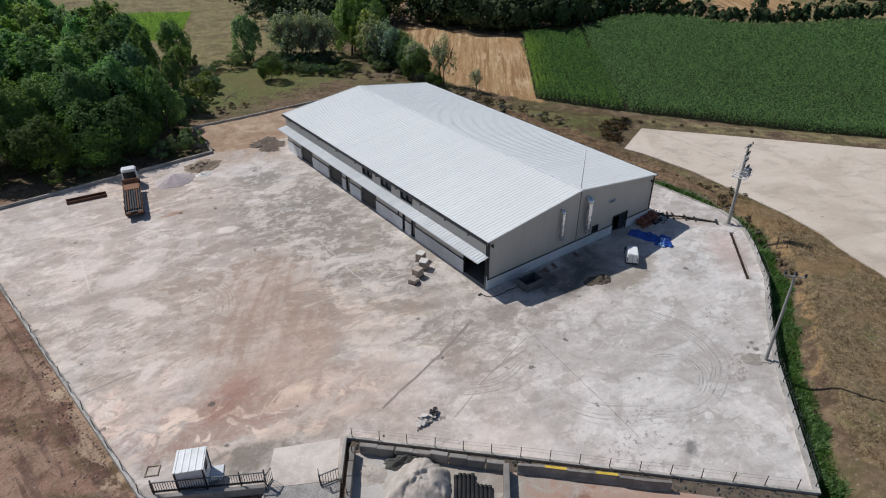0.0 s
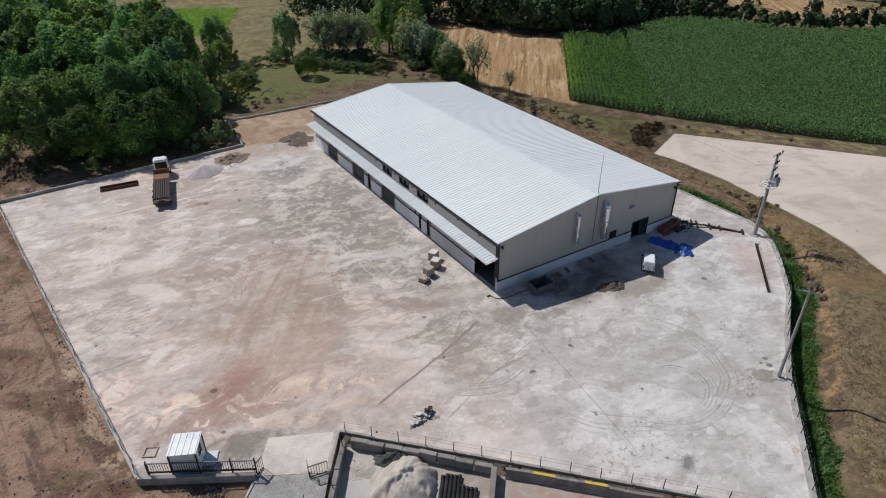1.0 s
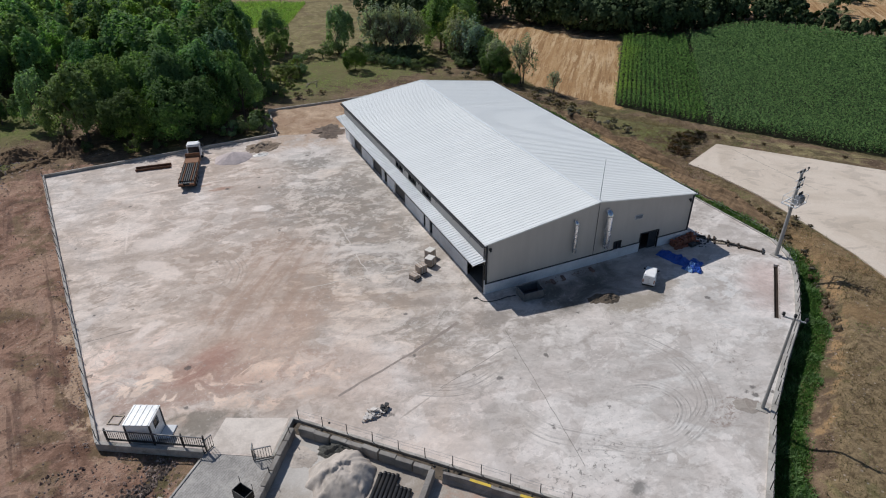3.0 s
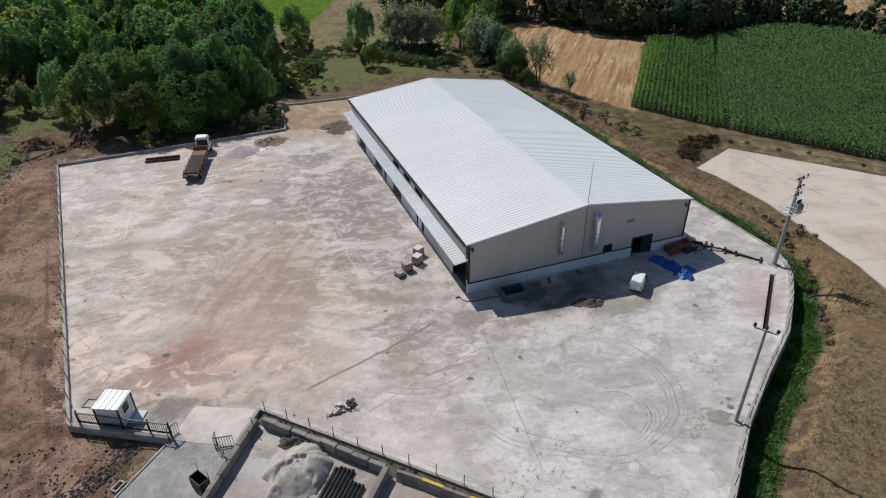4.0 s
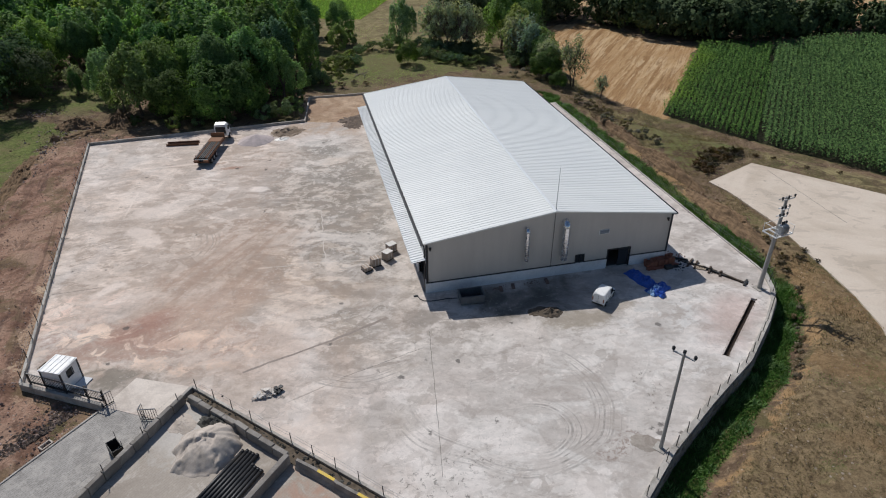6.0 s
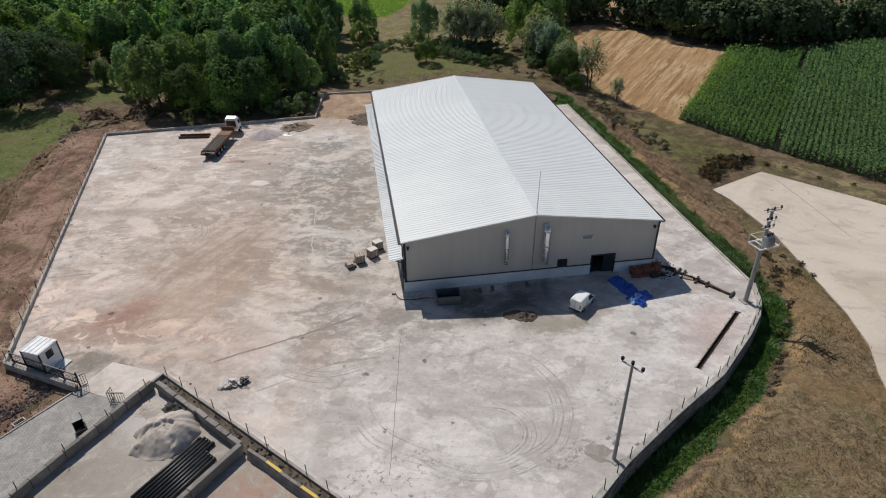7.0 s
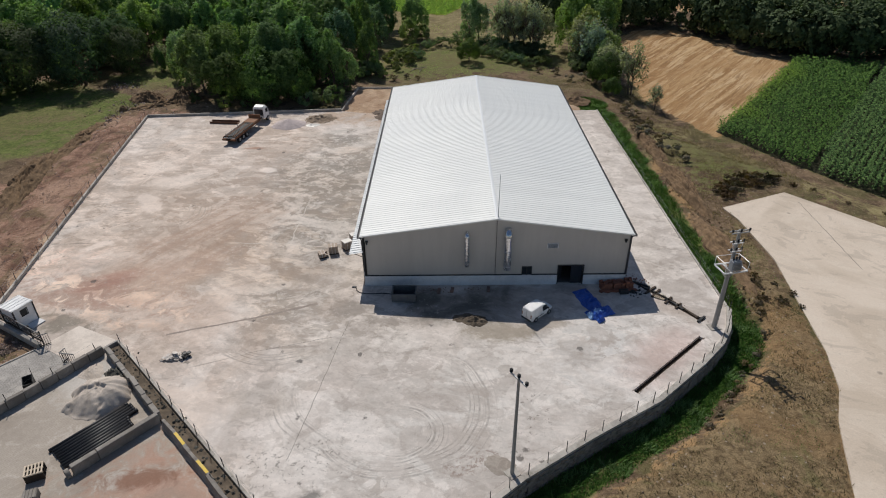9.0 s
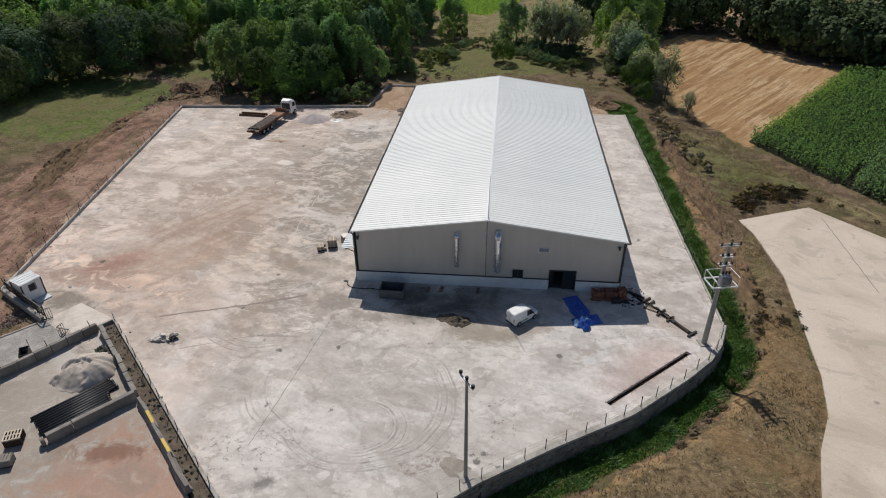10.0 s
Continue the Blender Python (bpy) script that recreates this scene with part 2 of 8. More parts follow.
    # rusty earth by the lorry, oil by the south kerb, damp and mud south of the gable
    for x, y, rx, ry, turn, tint, amount in ((-23.6, 41.4, 1.7, 0.6, 0.0, (0.33, 0.21, 0.155), 0.85), (-25.4, 43.7, 1.0, 0.35, 0.2, (0.36, 0.25, 0.19), 0.7), (-1.0, -28.1, 1.0, 0.75, 0.6, (0.17, 0.16, 0.145), 0.8),
                                             (14.2, -8.3, 4.0, 1.5, -0.12, (0.33, 0.285, 0.225), 0.8), (20.2, -7.2, 2.2, 0.9, 0.1, (0.36, 0.31, 0.255), 0.7), (33.5, -4.5, 2.4, 1.2, -0.9, (0.42, 0.34, 0.28), 0.5)):
        lay(n.spot(x, y, rx, ry, turn, 0.45, warp2), tint, amount)
    # damp stain, widened and darkened to deepen the hall's shade in the slab colour
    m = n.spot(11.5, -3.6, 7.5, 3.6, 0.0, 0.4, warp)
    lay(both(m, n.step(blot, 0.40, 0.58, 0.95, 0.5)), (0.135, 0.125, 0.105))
    # turning circles of lorry tyres
    for x, y, r0, r1, sx, sy, sr, amount in ((5.0, -18.3, 6.6, 9.2, 10.5, -21.0, 7.0, 0.72), (5.0, -18.3, 7.0, 8.6, 2.0, -25.5, 5.0, 0.6), (5.4, -21.6, 2.0, 4.0, 8.0, -22.0, 3.4, 0.72), (3.5, -15.5, 7.8, 10.4, -3.5, -22.0, 4.6, 0.55),
                                             (-7.5, -5.0, 6.6, 8.8, -8.5, -12.6, 4.2, 0.6), (-31.0, 18.0, 4.4, 7.4, -26.5, 17.5, 4.8, 0.55), (2.0, -11.0, 3.4, 4.8, 2.0, -14.0, 2.8, 0.35), (12.0, -12.0, 7.5, 9.0, 18.0, -17.5, 4.0, 0.3)):
        rad = n.math("ADD", n.reach(x, y), n.step(bend, 0.2, 0.8, -0.35, 0.35))
        ring = n.step(round_marks(n, rad), 0.50, 0.60)
        band = both(n.step(rad, r0 - 0.6, r0 + 0.4), n.step(rad, r1 + 0.6, r1 - 0.6))
        ring = both(both(ring, band), n.step(wipe2, 0.38, 0.54, 0.25, 1.0))
        lay(both(both(ring, n.step(chip, 0.40, 0.56, 0.2, 1.0)), n.spot(sx, sy, sr, sr, 0.0, 0.6, warp)), (0.225, 0.208, 0.186), amount)
    # the bays in which the slab was poured
    turned = n.mapped(rot=radians(-9), loc=(4.2, 3.0, 0))
    br = n.nt.nodes.new("ShaderNodeTexBrick")
    br.offset, br.squash = 0.37, 1.0
    for key, v in (("Scale", 1.0), ("Mortar Size", 0.012), ("Mortar Smooth", 0.4), ("Brick Width", 16.0), ("Row Height", 9.5), ("Bias", 0.0)):
        br.inputs[key].default_value = v
    br.inputs["Color1"].default_value, br.inputs["Color2"].default_value, br.inputs["Mortar"].default_value = (0.945, 0.94, 0.93, 1), (1.04, 1.035, 1.03, 1), (0.92, 0.91, 0.90, 1)
    n.link(turned, br.inputs["Vector"])
    col = n.mix(1.0, col, br.outputs["Color"], "MULTIPLY")
    # the red earth of the west has dusted that half of the slab
    dusted = n.spot(-27, 20, 21, 40, 0.1, 0.5, wide)
    col = n.mix(both(dusted, n.step(big, 0.35, 0.60, 0.55, 1.0)), col, n.mix(1.0, col, (1.065, 0.99, 0.925), "MULTIPLY"))
    # clods dropped by tyres, chips by the pole, and tan earth trodden in from the back
    crumb = n.noise(2.2, 7, 0.75, 0.6)
    lay(both(n.spot(-3.5, -25.5, 5.5, 2.4, 0.4, 0.5, warp2), n.step(crumb, 0.57, 0.61)), (0.15, 0.14, 0.12), 0.8)
    lay(both(n.spot(12.0, -24.8, 2.4, 0.9, 0.3, 0.5, warp2), n.step(crumb, 0.52, 0.57)), (0.27, 0.20, 0.165), 0.8)
    lay(both(n.spot(17.0, -20.0, 1.6, 2.6, -0.3, 0.5, warp2), n.step(crumb, 0.585, 0.61)), (0.16, 0.135, 0.115), 0.8)
    lay(both(n.spot(-6, 57, 9, 4.5, 0.1, 0.5, warp2), n.step(curl, 0.40, 0.56, 0.25, 0.9)), (0.44, 0.33, 0.245))
    # scuffs and chalky specks all over
    lay(both(n.step(crumb, 0.565, 0.61), n.step(blot, 0.42, 0.56, 0.15, 1.0)), (0.335, 0.30, 0.268), 0.4)
    lay(both(n.step(crumb, 0.43, 0.39), n.step(mid, 0.62, 0.45, 0.2, 1.0)), (0.63, 0.565, 0.51), 0.38)
    # oil and mud drops
    drop = n.step(n.math("ADD", n.voronoi(0.19), n.step(fine, 0.2, 0.8, -0.05, 0.05)), 0.07, 0.035)
    v2 = n.step(n.math("ADD", n.voronoi(0.31, n.mapped(loc=(13, 5, 0))), n.step(fine, 0.2, 0.8, -0.09, 0.09)), 0.085, 0.04)
    drop = n.math("MAXIMUM", drop, both(v2, n.step(blot, 0.44, 0.56)))
    lay(drop, (0.10, 0.09, 0.08), 0.75)
    col = n.tone(col, n.math("ADD", n.math("MULTIPLY", fine, 0.6), n.math("MULTIPLY", grit, 0.4)), 0.76, 1.26)
    col = n.tone(col, n.step(wipe2, 0.36, 0.64), 0.96, 1.04)
    col = n.mix(1.0, col, (0.99, 1.0, 1.02), "MULTIPLY")
    n.bump(n.math("ADD", fine, n.math("MULTIPLY", grit, 0.3)), 0.25, 0.03)
    return n.done(col, n.step(mid, 0.3, 0.7, 0.72, 0.95))


def round_marks(n, rad):
    """Uneven marks that run round a centre: noise along the radius alone."""
    t = n.nt.nodes.new("ShaderNodeTexNoise")
    t.noise_dimensions = "1D"
    t.inputs["Scale"].default_value, t.inputs["Detail"].default_value, t.inputs["Roughness"].default_value = 2.6, 2.0, 0.7
    n.link(rad, t.inputs["W"])
    return t.outputs["Fac"]


def ground_material():
    n = Nodes("open_ground", 0.95, 0, 0.15)
    grass, dry, red = n.attr("zone")
    meadow, straw, dust = n.attr("zone2")
    crop, bank, ochre = n.attr("zone3")
    big = n.noise(0.06, 6, 0.62, 0.5)
    mid = n.noise(0.3, 8, 0.66, 0.8)
    fine = n.noise(1.6, 7, 0.7, 0.4)
    grit = n.noise(7.0, 4, 0.7)
    jag = n.math("ADD", n.step(mid, 0.25, 0.75, -0.42, 0.42), n.step(fine, 0.25, 0.75, -0.22, 0.22))

    def zone(v):
        return n.step(n.math("ADD", v, n.math("MULTIPLY", jag, n.math("SUBTRACT", 1.15, n.math("ABSOLUTE", n.math("SUBTRACT", v, 0.5))))), 0.32, 0.62)

    earth = n.mix(n.step(mid, 0.34, 0.64), (0.092, 0.062, 0.04), (0.215, 0.15, 0.095))
    earth = n.mix(n.step(fine, 0.52, 0.70, 0, 0.6), earth, (0.31, 0.235, 0.155))
    earth = n.mix(n.step(big, 0.47, 0.60, 0, 0.55), earth, (0.12, 0.118, 0.045))
    redc = n.mix(n.step(mid, 0.36, 0.62), (0.15, 0.084, 0.057), (0.335, 0.205, 0.145))
    redc = n.mix(n.step(n.noise(0.2, 8, 0.68, 0.8, n.mapped(loc=(2, 19, 6))), 0.51, 0.58, 0, 0.7), redc, (0.17, 0.125, 0.07))
    redc = n.mix(n.step(n.noise(0.11, 5, 0.6, 0.8, n.mapped(loc=(7, 3, 0))), 0.50, 0.60, 0, 0.65), redc, (0.42, 0.28, 0.20))
    redc = n.mix(n.step(fine, 0.55, 0.72, 0, 0.55), redc, (0.38, 0.285, 0.225))
    ruts = n.noise(0.8, 6, 0.65, 0.4, n.stretched((1.0, 0.06, 1), radians(-8)))
    redc = n.mix(n.step(ruts, 0.54, 0.64, 0, 0.55), redc, (0.10, 0.06, 0.048))
    redc = n.mix(n.step(ruts, 0.44, 0.36, 0, 0.4), redc, (0.33, 0.225, 0.175))
    redc = n.mix(n.step(n.noise(0.5, 8, 0.72, 1.0), 0.53, 0.60, 0, 0.5), redc, (0.09, 0.058, 0.045))
    col = n.mix(zone(red), earth, redc)
    dryc = n.mix(n.step(mid, 0.35, 0.65), (0.17, 0.142, 0.065), (0.285, 0.235, 0.12))
    dryc = n.mix(n.step(fine, 0.5, 0.7, 0, 0.5), dryc, (0.105, 0.11, 0.038))
    dryc = n.mix(n.step(n.noise(0.16, 7, 0.66, 0.9, n.mapped(loc=(31, 2, 5))), 0.50, 0.60, 0, 0.6), dryc, (0.14, 0.10, 0.058))
    col = n.mix(zone(dry), col, dryc)
    gc = n.mix(n.step(fine, 0.30, 0.70), (0.08, 0.105, 0.028), (0.16, 0.185, 0.055))
    gc = n.mix(n.step(mid, 0.46, 0.60, 0, 0.75), gc, (0.165, 0.142, 0.07))
    gc = n.mix(n.step(big, 0.48, 0.60, 0, 0.35), gc, (0.17, 0.13, 0.07))
    col = n.mix(zone(grass), col, gc)
    mc = n.mix(n.step(n.wave(0.35, 3.0, 3, n.mapped(rot=0.6)), 0.2, 0.8), (0.155, 0.215, 0.02), (0.205, 0.275, 0.035))
    col = n.mix(n.step(meadow, 0.4, 0.6), col, mc)
    swath = n.noise(0.75, 5, 0.6, 0.25, n.stretched((1, 0.03, 1), radians(40)))
    swath2 = n.noise(0.9, 7, 0.7, 0.5, n.stretched((1, 0.07, 1), radians(40)))
    sc = n.mix(n.step(swath, 0.42, 0.60), (0.285, 0.165, 0.075), (0.45, 0.30, 0.155))
    sc = n.mix(n.step(swath2, 0.50, 0.57, 0, 0.8), sc, (0.55, 0.40, 0.235))
    sc = n.mix(n.step(n.noise(1.5, 4, 0.6, 0.3, n.stretched((1, 0.05, 1), radians(36), (8, 3, 1))), 0.44, 0.38, 0, 0.55), sc, (0.215, 0.12, 0.055))
    sc = n.mix(n.step(big, 0.46, 0.60, 0, 0.5), sc, (0.37, 0.225, 0.105))
    sc = n.mix(n.step(mid, 0.55, 0.72, 0, 0.4), sc, (0.31, 0.20, 0.10))
    col = n.mix(zone(straw), col, sc)
    dc = n.mix(n.step(mid, 0.35, 0.65), (0.35, 0.24, 0.155), (0.52, 0.385, 0.27))
    dc = n.mix(n.math("MULTIPLY", n.step(big, 0.45, 0.62), 0.4), dc, (0.30, 0.185, 0.125))
    col = n.mix(zone(dust), col, dc)
    # under the maize the ground colour goes to near black
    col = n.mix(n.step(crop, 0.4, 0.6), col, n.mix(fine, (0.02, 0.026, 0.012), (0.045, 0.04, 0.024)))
    hay = n.noise(1.3, 8, 0.72, 0.6, n.mapped(loc=(4, 4, 4)))
    bc = n.mix(n.step(hay, 0.34, 0.62), (0.105, 0.074, 0.041), (0.26, 0.192, 0.108))
    bc = n.mix(n.step(big, 0.50, 0.62, 0, 0.5), bc, (0.25, 0.155, 0.075))
    bc = n.mix(n.step(mid, 0.54, 0.66, 0, 0.45), bc, (0.15, 0.15, 0.06))
    col = n.mix(zone(bank), col, bc)
    oc = n.mix(n.step(mid, 0.36, 0.62), (0.165, 0.105, 0.052), (0.315, 0.205, 0.105))
    col = n.mix(zone(ochre), col, oc)
    stone = n.voronoi(1.5)
    bare = n.math("SUBTRACT", 1.0, n.step(n.math("ADD", n.math("ADD", n.math("ADD", grass, meadow), straw), crop), 0.2, 0.6))
    peb = n.step(n.math("ADD", stone, n.step(fine, 0.2, 0.8, -0.15, 0.15)), 0.17, 0.09)
    col = n.mix(n.math("MULTIPLY", n.math("MULTIPLY", peb, bare), n.step(mid, 0.42, 0.58, 0.1, 0.75)), col, (0.40, 0.335, 0.275))
    clod = n.noise(3.2, 6, 0.75, 0.8)
    col = n.mix(n.math("MULTIPLY", n.step(clod, 0.55, 0.66), n.math("MULTIPLY", bare, 0.5)), col, (0.07, 0.048, 0.038))
    col = n.tone(col, n.math("ADD", n.math("MULTIPLY", fine, 0.6), n.math("MULTIPLY", grit, 0.4)), 0.55, 1.45)
    n.bump(n.math("ADD", n.math("ADD", fine, n.math("MULTIPLY", clod, 0.5)), n.math("MULTIPLY", grit, 0.3)), 0.8, 0.2)
    return n.done(col)


def concrete(name, light, dark, scale=1.0, rough=0.88, moss=0.0):
    n = Nodes(name, rough, 0, 0.25)
    a = n.noise(0.5 * scale, 8, 0.68, 1.0)
    b = n.noise(3.5 * scale, 6, 0.7, 0.4)
    c = n.noise(18 * scale, 3, 0.7)
    col = n.mix(n.step(a, 0.36, 0.64), dark, light)
    col = n.mix(n.step(b, 0.56, 0.74, 0, 0.5), col, tuple(v * 0.62 for v in dark))
    if moss:
        col = n.mix(n.step(n.noise(0.9 * scale, 6, 0.7, 0.5, n.mapped(loc=(5, 9, 2))), 0.5, 0.7, 0, moss), col, (0.17, 0.15, 0.10))
    col = n.tone(col, n.math("ADD", n.math("MULTIPLY", b, 0.5), n.math("MULTIPLY", c, 0.5)), 0.76, 1.24)
    col = n.tone(col, n.own(), 0.9, 1.1)
    n.bump(n.math("ADD", b, n.math("MULTIPLY", c, 0.4)), 0.35, 0.03)
    return n.done(col)


def compound_floor():
    n = Nodes("dusty_floor", 0.93, 0, 0.2)
    a = n.noise(0.13, 9, 0.68, 1.2)
    b = n.noise(0.6, 8, 0.68, 0.8)
    c = n.noise(6.0, 5, 0.7)
    col = n.mix(n.step(a, 0.36, 0.62), (0.29, 0.25, 0.21), (0.40, 0.352, 0.30))
    col = n.mix(n.step(b, 0.54, 0.64, 0, 0.5), col, (0.50, 0.455, 0.41))
    col = n.mix(n.step(a, 0.44, 0.60, 0.0, 0.4), col, n.mix(1.0, col, block_bond(n, radians(-45)), "MULTIPLY"))
    w = n.step(b, 0.25, 0.75, -0.6, 0.6)
    m = n.spot(-10.5, -31.0, 8.5, 6.0, -0.6, 0.5, w)
    col = n.mix(n.math("MULTIPLY", m, n.step(a, 0.35, 0.6, 0.45, 0.9)), col, (0.44, 0.275, 0.205))
    m = n.spot(-15.0, -26.5, 3.0, 0.9, 0.15, 0.5, w)
    col = n.mix(n.math("MULTIPLY", m, 0.8), col, (0.23, 0.125, 0.085))
    m = n.spot(-24.3, -15.2, 3.6, 2.6, -0.8, 0.5, w)
    col = n.mix(n.math("MULTIPLY", m, 0.7), col, (0.56, 0.53, 0.49))
    col = n.tone(col, n.math("ADD", n.math("MULTIPLY", b, 0.5), n.math("MULTIPLY", c, 0.5)), 0.72, 1.28)
    n.bump(n.math("ADD", b, n.math("MULTIPLY", c, 0.3)), 0.3, 0.04)
    return n.done(col)


def block_bond(n, turn, wide=0.42, tall=0.21):
    """Small paving blocks laid in a bond: a tone for each and the joints between."""
    br = n.nt.nodes.new("ShaderNodeTexBrick")
    for key, v in (("Scale", 1.0), ("Mortar Size", 0.022), ("Mortar Smooth", 0.3), ("Brick Width", wide), ("Row Height", tall), ("Bias", 0.0)):
        br.inputs[key].default_value = v
    br.inputs["Color1"].default_value, br.inputs["Color2"].default_value, br.inputs["Mortar"].default_value = (0.92, 0.92, 0.92, 1), (1.06, 1.06, 1.06, 1), (0.74, 0.73, 0.71, 1)
    n.link(n.mapped(rot=turn), br.inputs["Vector"])
    return br.outputs["Color"]


def pavers():
    n = Nodes("drive_pavers", 0.92, 0, 0.2)
    a = n.noise(0.25, 8, 0.66, 1.0)
    b = n.noise(1.1, 8, 0.68, 0.7)
    col = n.mix(n.step(a, 0.36, 0.62), (0.30, 0.283, 0.262), (0.38, 0.36, 0.335))
    col = n.mix(1.0, col, block_bond(n, radians(-42)), "MULTIPLY")
    col = n.mix(n.step(b, 0.50, 0.60, 0, 0.6), col, (0.43, 0.40, 0.365))
    col = n.mix(n.step(a, 0.57, 0.63, 0, 0.5), col, (0.46, 0.43, 0.39))
    col = n.mix(n.step(b, 0.42, 0.36, 0, 0.4), col, (0.17, 0.155, 0.14))
    return n.done(n.tone(col, n.noise(6.0, 4, 0.7), 0.8, 1.2))


def lot_concrete():
    """The bare slab of the neighbouring lot: cream, with dust blown over it and darker rims."""
    n = Nodes("lot_concrete", 0.9, 0, 0.2)
    a = n.noise(0.07, 8, 0.62, 0.8)
    b = n.noise(0.3, 9, 0.66, 0.8, n.stretched((0.6, 1.0, 1), radians(30)))
    c = n.noise(1.4, 8, 0.7, 0.5)
    col = n.mix(n.step(a, 0.38, 0.62), (0.52, 0.438, 0.35), (0.635, 0.545, 0.45))
    col = n.mix(n.step(b, 0.53, 0.57, 0, 0.3), col, (0.66, 0.585, 0.49))
    col = n.mix(n.step(b, 0.44, 0.41, 0, 0.35), col, (0.36, 0.31, 0.255))
    col = n.mix(n.step(n.voronoi(0.16), 0.06, 0.03, 0, 0.6), col, (0.2, 0.17, 0.14))
    col = n.mix(n.step(c, 0.60, 0.66, 0, 0.3), col, (0.30, 0.26, 0.22))
    n.bump(c, 0.2, 0.03)
    return n.done(n.tone(col, n.noise(7.0, 4, 0.7), 0.85, 1.15))


def leaf_material(name, dark, light, spread=0.3, glow=0.45, pale=None):
    n = Nodes(name, 0.75, 0, 0.12)
    isl = n.island()
    col = n.mix(n.step(isl, 0.0, 1.0), dark, light)
    if spread:
        hue = n.noise(37.0, 0, 0.5, 0.0, n.local_random())
        col = n.mix(1.0, col, n.mix(n.step(hue, 0.3, 0.7), (1.13, 1.02, 0.82), (0.80, 0.98, 1.12)), "MULTIPLY")
        col = n.tone(col, n.own(), 1 - spread, 1 + spread)
    col = n.tone(col, n.noise(0.45, 4, 0.6), 0.74, 1.26)
    col = n.tone(col, n.noise(1.3, 3, 0.6), 0.82, 1.18)
    if pale:
        px, py, rx, ry, turn, tint = pale
        col = n.mix(n.math("MULTIPLY", n.spot(px, py, rx, ry, turn, 0.6, n.step(n.noise(0.12, 4, 0.6), 0.25, 0.75, -0.5, 0.5)), n.step(isl, 0.0, 1.0, 0.45, 1.0)), col, tint)
    n.done(col, 0.75)
    t = n.nt.nodes.new("ShaderNodeBsdfTranslucent")
    n.link(n.mix(1.0, col, (1.2, 1.4, 0.7), "MULTIPLY"), t.inputs["Color"])
    m = n.nt.nodes.new("ShaderNodeMixShader")
    m.inputs[0].default_value = glow
    n.link(n.bsdf.outputs[0], m.inputs[1])
    n.link(t.outputs[0], m.inputs[2])
    n.link(m.outputs[0], n.nt.nodes["Material Output"].inputs["Surface"])
    return n.mat


def sheet_metal(name, col, rough=0.38, vary=0.06, streak=0.25, spec=0.5):
    n = Nodes(name, rough, 0.0, spec)
    a = n.noise(0.12, 5, 0.6, 0.4)
    b = n.noise(2.2, 5, 0.65, 0.2, n.mapped((0.15, 1, 1)))
    c = n.tone(col, n.math("ADD", n.math("MULTIPLY", a, 0.5), n.math("MULTIPLY", b, 0.5)), 1 - vary * 2, 1 + vary * 2)
    c = n.tone(c, n.own(), 1 - vary, 1 + vary)
    c = n.mix(n.step(b, 0.58, 0.8, 0, streak), c, tuple(v * 0.72 for v in col))
    n.bump(n.noise(0.8, 3, 0.5), 0.08, 0.05)
    return n.done(c, n.step(a, 0.3, 0.7, rough - 0.05, rough + 0.08))


def wall_cladding(name, col):
    """Ribbed wall sheets, standing, with dust towards no side in particular."""
    n = Nodes(name, 0.5, 0, 0.4)
    a = n.noise(0.25, 5, 0.6, 0.4)
    b = n.noise(1.4, 5, 0.65, 0.2, n.mapped((1, 1, 0.12)))
    c = n.tone(col, n.math("ADD", n.math("MULTIPLY", a, 0.5), n.math("MULTIPLY", b, 0.5)), 0.86, 1.14)
    c = n.tone(c, n.own(), 0.95, 1.05)
    return n.done(c)


M_YARD = yard_material()
M_GROUND = ground_material()
M_LOT = lot_concrete()
M_KERB = concrete("kerb_concrete", (0.48, 0.45, 0.405), (0.34, 0.315, 0.285), 1.0, 0.9, 0.5)
M_STONE = concrete("rubble_stone", (0.31, 0.275, 0.235), (0.18, 0.155, 0.13), 1.6, 0.92, 0.4)
M_BLOCK = concrete("cast_block", (0.32, 0.295, 0.265), (0.21, 0.19, 0.17), 0.9, 0.9, 0.3)
M_PAVER = pavers()
M_DUSTFLOOR = compound_floor()
M_SMEAR = paint("trodden_dirt", (0.30, 0.25, 0.215), 0.95, 0, 2.0, 0.3)
M_PATCH = concrete("mortar_patch", (0.33, 0.295, 0.255), (0.25, 0.215, 0.185), 2.0, 0.95)
M_LIME = paint("lime_streak", (0.57, 0.515, 0.455), 0.95, 0, 2.0, 0.25)
M_JOINT = paint("joint_dark", (0.19, 0.175, 0.155), 0.95, 0, 2.0, 0.3)
M_ROOF = sheet_metal("roof_sheet", (0.79, 0.80, 0.77), 0.38, 0.015, 0.1, 0.45)
M_CANOPY = sheet_metal("canopy_sheet", (0.70, 0.72, 0.725), 0.4, 0.04, 0.25, 0.5)
M_WALL = wall_cladding("wall_sheet", (0.535, 0.502, 0.455))
M_PLINTH = concrete("white_plinth", (0.72, 0.73, 0.74), (0.60, 0.61, 0.62), 0.5, 0.85)
M_DARK = paint("dark_trim", (0.035, 0.037, 0.042), 0.5)
M_BLACK = paint("black_steel", (0.03, 0.03, 0.03), 0.55)
M_GLASS = paint("window_glass", (0.03, 0.035, 0.04), 0.08, 0, 1.0, 0.1)
M_INSIDE = paint("hall_inside", (0.12, 0.115, 0.11), 0.9)
M_ZINC = paint("galvanised", (0.72, 0.74, 0.77), 0.22, 0.9, 2.0, 0.08)
M_GREYSTEEL = paint("grey_steel", (0.40, 0.41, 0.42), 0.5, 0.3, 2.0, 0.15)
